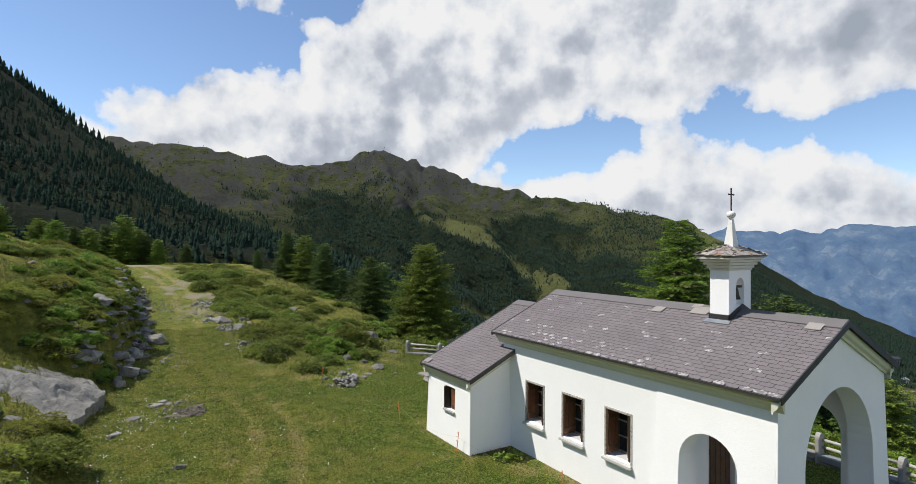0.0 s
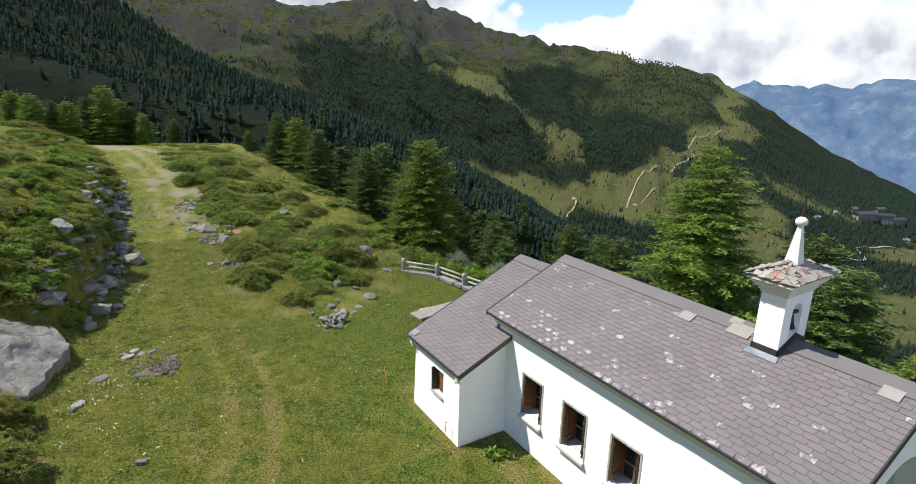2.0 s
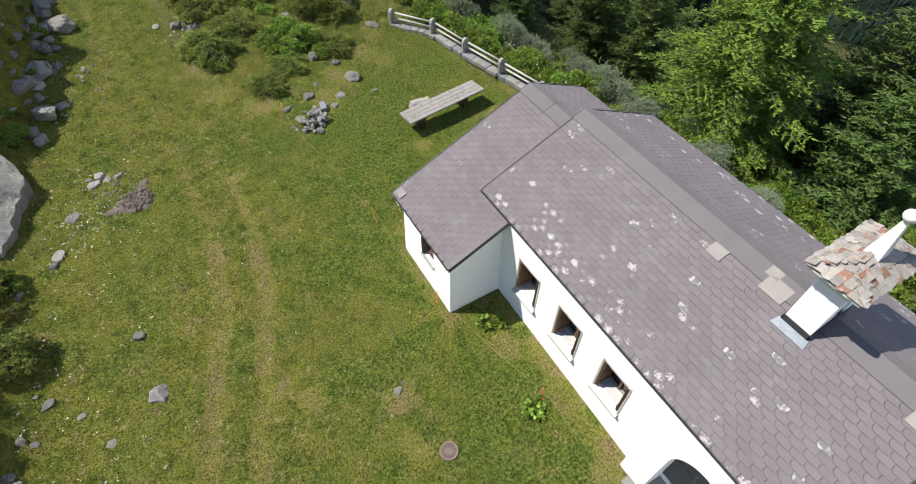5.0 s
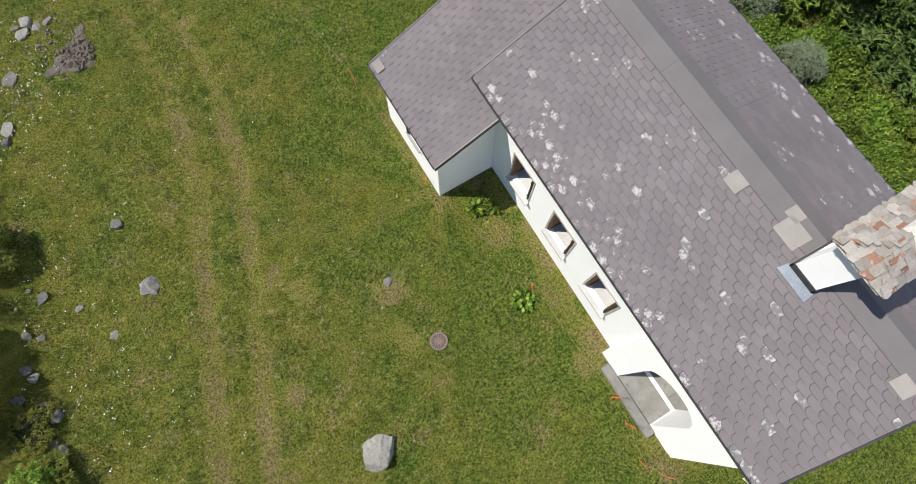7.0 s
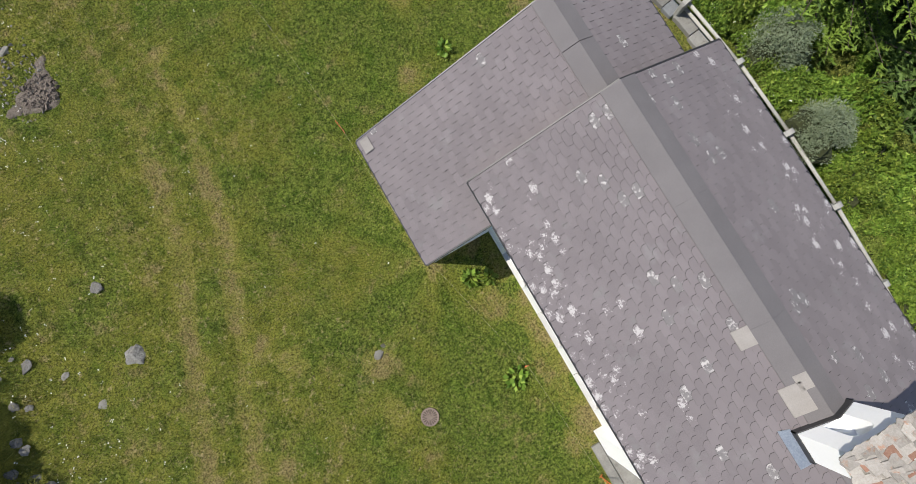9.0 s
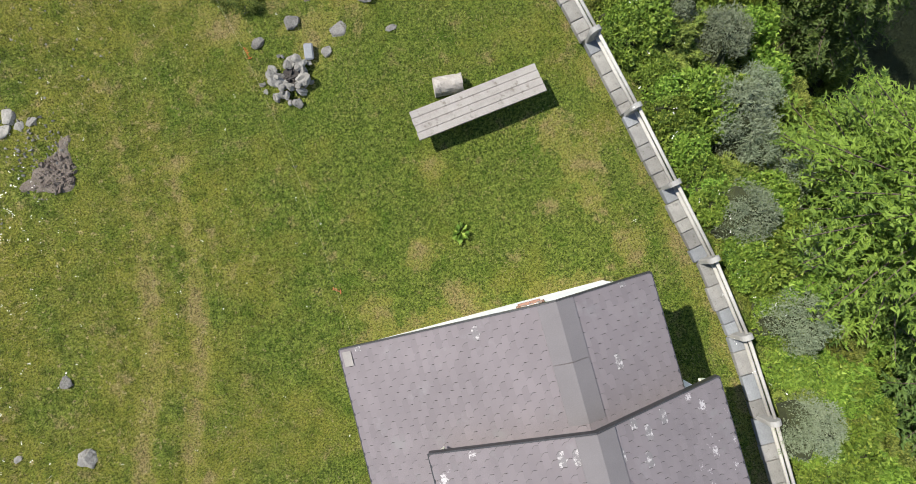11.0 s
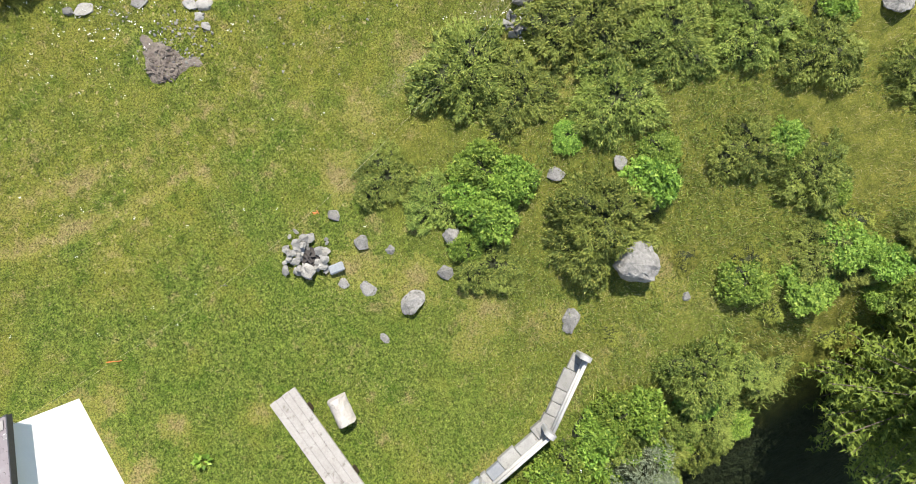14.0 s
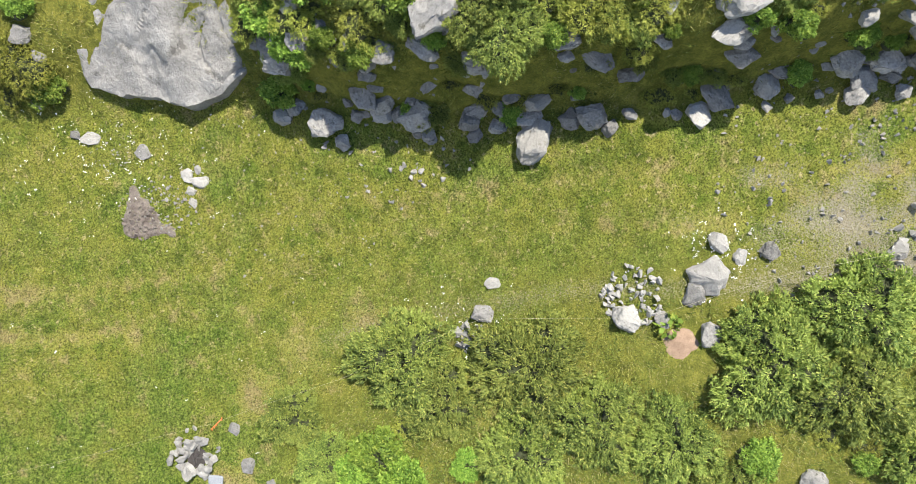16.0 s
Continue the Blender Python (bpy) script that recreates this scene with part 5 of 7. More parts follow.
# round the fire pit and by the parapet
stones([
    (0.13, 10.0, 0.42, 3, 0.2, 1.0, False, 1.1),
    (1.12, 9.57, 0.45, 4, 0.8, 0.35, False, 1.3),
    (1.95, 10.35, 0.60, 5, 1.9, 0.9, False, 1.35),
    (1.73, 11.35, 0.42, 6, 0.4, 0.8, False, 1.0),
    (1.1, 11.93, 0.5, 7, 0.1, 1.1, False, 1.0),
    (-0.75, 9.75, 0.32, 2, 0.4, 0.8, False, 1.2),
    (-0.85, 10.6, 0.28, 1, 0.4, 0.8, False, 1.0),
    (2.35, 9.35, 0.22, 5, 0.2, 0.6, False, 1.5),
    (0.75, 9.15, 0.30, 3, 0.6, 0.8, False, 1.1),
    (0.62, 10.5, 0.24, 1, 0.2, 0.8, False, 1.2),
])
# along the junipers and the upper track
stones([
    (4.15, 13.3, 0.48, 8, 2.4, 0.7, False, 1.5),
    (1.05, 14.6, 0.40, 3, 0.9, 0.6, False, 1.2),
    (4.95, 15.9, 0.28, 4, 0.4, 0.9, False, 1.0),
    (1.55, 22.5, 0.75, 5, 1.4, 0.9, False, 1.0),
    (1.54, 15.95, 0.4, 6, 0.2, 0.7, True, 1.2),
    (-3.11, 20.95, 0.95, 7, 0.3, 0.9, True, 1.15),
    (-2.70, 20.6, 0.62, 1, 1.1, 1.0, False, 1.0),
    (-2.36, 19.13, 0.75, 8, 0.6, 0.9, True, 1.0),
    (-1.81, 20.83, 0.68, 0, 0.3, 0.9, False, 1.1),
    (-3.79, 21.29, 0.52, 2, 0.4, 0.8, True, 1.1),
    (-3.47, 22.3, 0.5, 3, 0.9, 0.8, False, 1.0),
])
# along the junipers and the upper track
stones([
    (-3.45, 21.7, 0.40, 4, 0.1, 0.6, True, 1.3),
    (-2.8, 15.97, 0.52, 6, 1.2, 1.0, False, 1.2),
    (-3.48, 16.3, 0.34, 5, 1.5, 0.5, True, 1.4),
    (-2.25, 19.9, 0.45, 5, 0.7, 0.6, False, 1.2),
    (-3.16, 24.8, 0.5, 7, 0.7, 0.8, True, 1.0),
    (-3.0, 25.8, 0.45, 1, 0.7, 0.8, True, 1.0),
])
# in the meadow
stones([
    (-6.83, 3.21, 0.36, 0, 0.3, 1.0, False, 1.0),
    (-6.73, 1.42, 0.48, 1, 1.0, 0.9, False, 1.25),
    (-4.0, -4.28, 0.85, 2, 0.5, 0.7, True, 1.1),
    (-8.22, 6.88, 0.45, 0, 1.6, 0.5, True, 1.5),
    (-7.72, 8.15, 0.46, 3, 0.9, 0.4, False, 1.2),
    (-8.35, 6.55, 0.28, 2, 0.9, 0.8, False, 1.2),
    (-9.6, 0.1, 0.36, 3, 0.3, 0.8, False, 1.0),
    (-9.9, 0.45, 0.32, 4, 0.3, 0.8, False, 1.0),
    (-8.9, 2.4, 0.3, 8, 0.6, 0.6, False, 1.4),
    (-8.31, 1.82, 0.20, 5, 0.3, 0.6, True, 1.2),
    (-7.84, 0.84, 0.22, 7, 0.8, 0.4, True, 1.3),
    (-9.42, -0.2, 0.36, 6, 1.3, 0.9, False, 1.0),
    (-9.56, -0.88, 0.30, 2, 2.1, 0.8, True, 1.2),
    (-2.07, -1.22, 0.24, 2, 0.3, 0.6, True, 1.2),
    (-1.9, -1.1, 0.14, 4, 0.3, 0.6, False, 1.0),
])
stone(3.62, 15.2, 1.25, 2, 0.4, 0.95, "boulder", "large grey boulder overgrown by a juniper", False, 1.0, 0.1, group="boulders")


def build_firepit():
    f = thing("fire_pit", "ring of stacked stones round a charred fireplace", "fire pit", pose(-0.17, 8.77, float(ground_z(-0.17, 8.77))))
    rnd = random.Random(11)
    bm = bmesh.new()
    bmesh.ops.create_circle(bm, cap_ends=True, segments=18, radius=0.24, matrix=Matrix.Translation((0, 0, 0.05)))
    bmesh.ops.subdivide_edges(bm, edges=bm.edges[:], cuts=1)
    part("ash_bed", bm, ASH, f, "black ash and charred wood")
    for k in range(58):
        a = rnd.random() * 6.283
        rr = 0.24 + 0.36 * rnd.random() ** 1.3 * (1.3 if math.cos(a - 3.4) > 0 else 0.8)
        ss = rnd.choice((0.13, 0.17, 0.2, 0.26, 0.3)) * rnd.uniform(0.85, 1.25)
        z = 0.02 + max(0.0, 0.24 * (1 - abs(rr - 0.36) / 0.28)) * rnd.random()
        ob = new("stone", PALE_ROCKS[rnd.randrange(6)])
        ob.parent = f
        ob.matrix_basis = Matrix.LocRotScale((rr * math.cos(a), rr * math.sin(a), z + ss * 0.1), Euler((rnd.uniform(-.7, .7), rnd.uniform(-.7, .7), rnd.random() * 6.28)), (ss * rnd.uniform(0.7, 1.3), ss * rnd.uniform(0.8, 1.5), ss * rnd.uniform(0.45, 0.9)))
    for k in range(4):
        box_part("charred_log", (-0.14, -0.02, 0.06), (0.14, 0.02, 0.10), ASH, f, "", 0.005, Matrix.Rotation(k * 1.1, 4, "Z") @ Matrix.Translation((0, 0.02 * k, 0.01 * k)))
    box_part("flat_stone", (0.36, 0.34, 0.04), (0.58, 0.72, 0.11), SLATE_STONE, f, "blue-grey flat stone", 0.03, Matrix.Rotation(-0.15, 4, "Z") @ Matrix.Rotation(0.14, 4, "X"))


SLATE_STONE = two_scale("blue_grey_schist", (0.130, 0.140, 0.153), (0.234, 0.244, 0.254), 2.5, 30.0, 0.8, 0.5, 0.02, vary=0.15)
build_firepit()


def rubble(name, label, x, y, r, n, seed, smin=0.05, smax=0.16, mat=None):
    """A loose heap of small stones, too many to pick apart, in one mesh."""
    rnd = random.Random(seed)
    vs, fs, mi = [], [], []
    for _ in range(n):
        a, d = rnd.random() * 6.283, r * math.sqrt(rnd.random())
        px, py = x + d * math.cos(a), y + d * math.sin(a)
        s = rnd.uniform(smin, smax)
        me = SMALL[rnd.randrange(4)]
        m = Matrix.LocRotScale((px, py, float(ground_z(px, py)) + s * 0.15), Euler((rnd.random() * 6, rnd.random() * 6, rnd.random() * 6)), (s, s * rnd.uniform(0.7, 1.3), s))
        b0 = len(vs)
        vs += [tuple(m @ v.co) for v in me.vertices]
        fs += [tuple(b0 + q for q in f.vertices) for f in me.polygons]
    tagged(new(name, mesh_of(name, vs, fs, mat or PALE_ROCK)), label, "stones", kind="stuff")


SMALL = [rock_mesh(40 + k, 9, False, 0.9) for k in range(4)]
rubble("stone_heap", "small heap of loose pale stones", -2.85, 19.35, 0.7, 90, 1, 0.08, 0.24)
rubble("stone_heap", "loose stones beside a rock", -2.35, 15.6, 0.38, 30, 2, 0.1, 0.28)
rubble("stone_heap", "pale stones and rubble round a bare patch", -6.4, 8.75, 0.75, 70, 3, 0.03, 0.12)
rubble("stone_heap", "scattered small stones in the grass", -8.0, 7.4, 0.6, 36, 4, 0.03, 0.10)
rubble("gravel", "stones scattered along the stony track", -5.0, 24.5, 3.2, 420, 5, 0.03, 0.14)
rubble("gravel", "small stones strewn in the meadow", -6.5, 12.0, 3.0, 140, 6, 0.02, 0.09)
rubble("stone_heap", "stones set along the track's edge", -3.2, 25.6, 0.9, 60, 7, 0.1, 0.32)
rubble("gravel", "pebbles along the foot of the bank", -7.6, 14.5, 2.2, 120, 8, 0.04, 0.18)
for x, y, s, k, tn in ((-7.0, 9.22, 0.36, 3, 0.4), (-6.78, 9.5, 0.42, 4, 1.9), (-6.6, 9.25, 0.24, 1, 0.9), (-6.3, 9.3, 0.24, 2, 0.4), (-7.1, 9.5, 0.2, 5, 0.0)):
    stone(x, y, s, k, tn, 0.7, "rock", "grey stone at the edge of a bare patch", True, 1.4)


OUTCROP = [(-6.88, 7.78), (-5.74, 7.48), (-5.62, 8.68)]


def build_bare_rock():
    """A flat worn outcrop that just breaks the turf."""
    bm = bmesh.new()
    n = 16
    grid = {}
    for i in range(n + 1):
        for j in range(n + 1):
            u, v = i / n * 2 - 1, j / n * 2 - 1
            x, y = -6.2 + u * 0.85, 8.05 + v * 0.8
            out = max(((x - ax) * (by - ay) - (y - ay) * (bx - ax)) / math.hypot(bx - ax, by - ay) for (ax, ay), (bx, by) in zip(OUTCROP, OUTCROP[1:] + OUTCROP[:1]))
            rim = 0.68 + 1.6 * out + 0.22 * noise.noise(Vector((u * 3, v * 3, 1)))
            z = float(ground_z(x, y)) + 0.025 - 0.16 * max(0, rim - 0.72) * 3 + 0.03 * noise.noise(Vector((x * 9, y * 9, 2)))
            grid[i, j] = bm.verts.new((x, y, z))
    for i in range(n):
        for j in range(n):
            bm.faces.new((grid[i, j], grid[i + 1, j], grid[i + 1, j + 1], grid[i, j + 1]))
    tagged(part("rock_outcrop", bm, BROWN_ROCK), "flat brownish rock breaking through the turf", "rock")


def build_bare_soil():
    bm = bmesh.new()
    c = bm.verts.new((-1.72, 20.2, float(ground_z(-1.72, 20.2)) + 0.06))
    ring = []
    for k in range(20):
        a = 2 * math.pi * k / 20
        rr = 0.42 + 0.14 * noise.noise(Vector((math.cos(a) * 1.5, math.sin(a) * 1.5, 4)))
        x, y = -1.72 + rr * math.cos(a), 20.2 + rr * 1.25 * math.sin(a)
        ring.append(bm.verts.new((x, y, float(ground_z(x, y)) - 0.02)))
    for k in range(20):
        bm.faces.new((c, ring[k], ring[(k + 1) % 20]))
    bmesh.ops.subdivide_edges(bm, edges=bm.edges[:], cuts=2)
    tagged(part("bare_soil", bm, RED_SOIL), "patch of bare reddish soil between rocks", "soil")


build_bare_soil()
BROWN_ROCK = two_scale("brown_broken_rock", (0.075, 0.056, 0.044), (0.225, 0.190, 0.160), 4.0, 30.0, 0.95, 1.0, 0.08, stain=(0.056, 0.045, 0.035))
build_bare_rock()
rubble("stone_heap", "broken brown shards on a bare outcrop", -5.98, 7.98, 0.42, 170, 12, 0.05, 0.17, BROWN_ROCK)
rubble("stone_heap", "scattered pale splinters round a bare outcrop", -6.2, 8.2, 0.8, 90, 13, 0.03, 0.09)


def build_slab():
    """The great bare outcrop at the foot of the bank: a sloping sheet with a broken front edge."""
    bm = bmesh.new()
    nx, ny = 60, 80
    grid = {}
    for i in range(nx + 1):
        for j in range(ny + 1):
            u, v = i / nx, j / ny
            y = 6.95 + v * 4.6
            front = float(np.interp(y, (6.9, 7.3, 8.0, 8.9, 9.7, 10.5, 11.2, 11.6), (-10.1, -9.3, -8.95, -8.8, -8.42, -8.62, -9.0, -9.9))) + 0.10 * noise.noise(Vector((y * 3.1, 3, 0)))
            x = front - (3.3 + 0.5 * noise.noise(Vector((y * 0.7, 8, 1)))) * u
            g = float(ground_z(x, y))
            side = min(v / 0.07, (1 - v) / 0.07, 1.0, (1 - u) / 0.10)
            drop = 0.42 + 0.18 * noise.noise(Vector((y * 1.1, 1, 4)))
            z = float(ground_z(-8.7, y)) + drop + (front - x) * 0.40
            crack = abs(noise.noise(Vector((x * 0.8 + y * 1.3, y * 0.35 - x * 0.9, 9))))
            z += 0.20 * noise.noise(Vector((x * 0.7, y * 0.7, 5))) + 0.07 * noise.noise(Vector((x * 2.6, y * 2.6, 7))) + 0.03 * noise.noise(Vector((x * 8, y * 8, 7))) - 0.16 * max(0.0, 0.10 - crack) * 10 * 0.5
            z = g - 0.25 + (z - g + 0.25) * max(0.0, min(1, side * 1.2))
            if i == 0:
                z, x = float(ground_z(front + 0.05, y)) - 0.25, front - 0.12
            grid[i, j] = bm.verts.new((x, y, z))
    for i in range(nx):
        for j in range(ny):
            bm.faces.new((grid[i, j], grid[i + 1, j], grid[i + 1, j + 1], grid[i, j + 1]))
    ob = part("rock_slab", bm, SLAB_ROCK, smooth=True)
    ob.data.set_sharp_from_angle(angle=radians(35))
    tagged(ob, "huge smooth grey rock slab at the foot of the bank", "rock")


SLAB_ROCK = two_scale("grey_slab_rock", (0.125, 0.119, 0.108), (0.310, 0.298, 0.275), 1.3, 12.0, 0.95, 1.0, 0.12, stain=(0.085, 0.080, 0.070))
build_slab()


def scatter_boulders():
    rnd = random.Random(21)
    fixed = [(-6.55, 17.6, 0.95), (-8.9, 12.2, 0.85), (-7.7, 12.85, 0.95), (-8.9, 15.8, 1.15), (-7.5, 21.7, 0.7), (-7.4, 25.2, 0.9), (-7.55, 15.0, 0.9), (-8.2, 12.2, 0.55), (-8.1, 13.9, 0.75), (-7.9, 14.3, 0.65), (-8.4, 14.6, 0.6), (-7.1, 17.5, 0.6), (-6.9, 18.9, 0.75), (-7.2, 13.2, 0.45), (-9.9, 14.0, 0.8), (-9.6, 12.9, 0.7), (-7.4, 16.4, 0.5), (-6.6, 19.3, 0.4), (-7.0, 22.6, 0.6), (-7.2, 24.0, 0.7), (-6.7, 26.4, 0.6), (-6.9, 27.5, 0.7)]
    for x, y, s in fixed:
        stone(x, y, s, rnd.randrange(9), rnd.random() * 6, rnd.uniform(0.75, 1.1), "boulder", "grey boulder fallen at the foot of the bank", rnd.random() < 0.3, rnd.uniform(0.9, 1.4), 0.2, group="boulders along the bank")
    n = 0
    while n < 150:
        y = rnd.uniform(-4, 44)
        x = float(foot_x(y)) + 0.35 - abs(rnd.gauss(0, 1.3 if n < 110 else 3.5))
        if 6.6 < y < 11.6 and x > -12.4:
            continue
        s = rnd.uniform(0.16, 0.62) * (0.6 if y < 6 else 1)
        stone(x, y, s, rnd.randrange(9), rnd.random() * 6, rnd.uniform(0.7, 1.1), "boulder", "grey boulder half sunk in the heath bank", rnd.random() < 0.25, rnd.uniform(0.9, 1.4), 0.22, group="boulders along the bank")
        n += 1


scatter_boulders()


def boulder_heap():
    """Broken blocks piled against the steep foot of the bank."""
    rnd = random.Random(44)
    for k in range(95):
        y = rnd.uniform(11.8, 28)
        x = float(foot_x(y)) - rnd.uniform(-0.35, 1.5)
        s = rnd.choice((0.22, 0.28, 0.38, 0.5, 0.7)) * rnd.uniform(0.8, 1.2)
        stone(x, y, s, rnd.randrange(9), rnd.random() * 6, rnd.uniform(0.6, 1.0), "boulder", "broken grey block piled against the bank", rnd.random() < 0.3, rnd.uniform(0.9, 1.6), 0.12, group="boulders along the bank")


boulder_heap()

# ---- parapet: low rubble wall, granite posts and two rails ----
POSTS = [(4.97, 13.16), (6.04, 11.61), (6.41, 9.72), (6.83, 7.86), (7.24, 5.94), (7.60, 4.05), (7.95, 2.20), (8.16, 0.39), (8.22, -1.52), (8.2, -3.4), (8.1, -5.3), (7.95, -7.2), (7.7, -9.1)]


def build_fence():
    fence = thing("parapet_fence", "low dry-stone parapet with granite posts and white wooden rails", "fence")
    rnd = random.Random(31)
    for k, (px, py) in enumerate(POSTS):
        a = POSTS[max(0, k - 1)]
        b = POSTS[min(len(POSTS) - 1, k + 1)]
        ang = math.atan2(b[1] - a[1], b[0] - a[0])
        bm = bmesh.new()
        box(bm, (-0.06, -0.15, -0.7), (0.06, 0.13, 0.50), 0.02)
        r = bmesh.ops.create_cone(bm, cap_ends=True, segments=14, radius1=0.135, radius2=0.135, depth=0.118, matrix=Matrix.Translation((0, -0.01, 0.50)) @ Matrix.Rotation(math.pi / 2, 4, "Y"))
        part("post", bm, GRANITE_PALE, fence, "round-headed granite post", pose(px, py, 0.0, 0, 0, math.degrees(ang)))
    for (ax, ay), (bx, by) in zip(POSTS, POSTS[1:]):
        d = Vector((bx - ax, by - ay, 0))
        L = d.length
        ang = math.atan2(d.y, d.x)
        m = pose(ax, ay, 0, 0, 0, math.degrees(ang))
        for z in (0.24, 0.45):
            bm = bmesh.new()
            bmesh.ops.create_cone(bm, cap_ends=True, segments=10, radius1=0.042, radius2=0.038, depth=L - 0.1, matrix=Matrix.Translation((L / 2, 0.05, z + rnd.uniform(-0.01, 0.01))) @ Matrix.Rotation(math.pi / 2, 4, "Y"))
            part("rail", bm, RAIL_WOOD, fence, "whitish weathered round rail", m, smooth=True)
        # capping stones: one row of flat slabs with open joints, on a rubble base
        x = 0.02
        while x < L - 0.06:
            n = min(rnd.uniform(0.28, 0.6), L - 0.03 - x)
            bm = bmesh.new()
            w0, w1 = -0.20 + rnd.uniform(-0.05, 0.03), 0.14 + rnd.uniform(-0.02, 0.02)
            h = 0.06 + rnd.uniform(-0.015, 0.02)
            box(bm, (x + 0.006, w0, h - 0.16), (x + n - 0.006, w1, h), 0.014)
            part("coping_stone", bm, rnd.choice((GRANITE, GRANITE, SLATE_STONE, CAPSTONE_GREY)), fence, "", m)
            x += n
        for q in range(int(L / 0.36)):
            for lv in range(3):
                xx = 0.36 * q + (0.16 if lv % 2 else 0)
                bm = bmesh.new()
                box(bm, (xx + 0.01, -0.15, -0.30 - 0.2 * lv), (xx + 0.34, 0.14, -0.12 - 0.2 * lv), 0.02)
                part("wall_stone", bm, GRANITE, fence, "", m)
    return fence


GRANITE_PALE = two_scale("pale_granite", (0.235, 0.230, 0.219), (0.337, 0.332, 0.316), 3.0, 60.0, 0.85, 0.4, 0.01, vary=0.1)
CAPSTONE_GREY = two_scale("grey_capstone", (0.142, 0.137, 0.132), (0.242, 0.237, 0.221), 4.0, 40.0, 0.9, 0.6, 0.02, stain=(0.105, 0.100, 0.079), vary=0.25)
RAIL_WOOD = two_scale("bleached_rail", (0.300, 0.288, 0.262), (0.440, 0.426, 0.398), 5.0, 50.0, 0.8, 0.3, 0.006, vary=0.1)
build_fence()


# ---- small things: stakes and cord, grate, plants ----
def cord(name, label, pts, r, mat, sag=0.12):
    cu = bpy.data.curves.new(name, "CURVE")
    cu.dimensions, cu.bevel_depth, cu.bevel_resolution = "3D", r, 1
    sp = cu.splines.new("POLY")
    out = []
    for a, b in zip(pts, pts[1:]):
        for k in range(8):
            f = k / 8
            out.append((a[0] + (b[0] - a[0]) * f, a[1] + (b[1] - a[1]) * f, a[2] + (b[2] - a[2]) * f - sag * 4 * f * (1 - f)))
    out.append(pts[-1])
    sp.points.add(len(out) - 1)
    for p, q in zip(sp.points, out):
        p.co = (*q, 1)
    cu.materials.append(mat)
    return tagged(new(name, cu), label, "rope")


STAKES = [(-1.02, 9.45), (-0.60, 6.70), (-0.30, 3.62), (-0.16, 0.38), (0.66, -3.08), (0.84, -5.92), (0.80, -6.50), (0.62, -7.3), (0.86, -7.75)]
for k, (x, y) in enumerate(STAKES):
    g = float(ground_z(x, y))
    s = thing("fence_stake", "thin dark metal peg in the lawn" if k == 1 else "thin orange plastic fence stake stuck in the grass", "stake", pose(x, y, g, 6 * math.sin(k * 2), 8 * math.cos(k * 3), 40 * k), "electric fence stakes")
    bm = bmesh.new()
    bmesh.ops.create_cone(bm, cap_ends=True, segments=8, radius1=0.011, radius2=0.008, depth=0.62 if k != 1 else 0.3, matrix=Matrix.Translation((0, 0, 0.27 if k != 1 else 0.12)))
    part("rod", bm, ORANGE if k != 1 else METAL_DARK, s)
    for z in (0.30, 0.42, 0.53):
        if k != 1:
            box_part("hook", (-0.006, -0.006, z), (0.05, 0.006, z + 0.012), ORANGE, s)
    box_part("tread", (-0.05, -0.006, 0.02), (0.05, 0.006, 0.035), ORANGE if k != 1 else METAL_DARK, s)
cord("rope", "pale thin cord sagging between the stakes", [(x, y, float(ground_z(x, y)) + (0.42 if k != 1 else 0.22)) for k, (x, y) in enumerate(STAKES)], 0.0016, ROPE, 0.2)
cord("rope", "pale thin cord running along the junipers", [(-1.02, 9.45, 0.35), (-1.75, 12.6, 0.8), (-2.75, 15.9, 1.25), (-2.4, 19.4, 1.75), (-3.0, 22.5, 2.0), (-3.2, 25.5, 2.35)], 0.0016, ROPE, 0.1)


GRATE_IRON = two_scale("worn_rusty_grate", (0.12, 0.085, 0.068), (0.24, 0.185, 0.150), 9.0, 60.0, 0.7, 0.3, 0.003)


def build_grate():
    g = thing("drain_grate", "round rusty iron drain grate set in the lawn", "drain", pose(-1.75, -2.96, float(ground_z(-1.75, -2.96)) + 0.012))
    # solid dark disc that stands in for the shade under the bars
    bm = bmesh.new()
    bmesh.ops.create_cone(bm, cap_ends=True, segments=28, radius1=0.18, radius2=0.18, depth=0.03)
    part("plate", bm, WOOD_DARK, g, "dark disc painted as the shaded hollow under the bars")
    for k in range(18):
        box_part("bar", (0.055, -0.009, 0.016), (0.165, 0.009, 0.026), GRATE_IRON, g, "", 0, Matrix.Rotation(2 * math.pi * k / 18, 4, "Z"))
    bm = bmesh.new()
    bmesh.ops.create_cone(bm, cap_ends=True, segments=18, radius1=0.055, radius2=0.05, depth=0.014, matrix=Matrix.Translation((0, 0, 0.022)))
    part("hub", bm, GRATE_IRON, g)
    bm = bmesh.new()
    rows = [[bm.verts.new((r * math.cos(2 * math.pi * s / 28), r * math.sin(2 * math.pi * s / 28), z)) for s in range(28)] for r, z in ((0.165, 0.015), (0.165, 0.028), (0.20, 0.028), (0.205, -0.01))]
    for a, b in zip(rows, rows[1:]):
        for j in range(28):
            bm.faces.new((a[j], a[(j + 1) % 28], b[(j + 1) % 28], b[j]))
    part("rim", bm, GRATE_IRON, g)


build_grate()


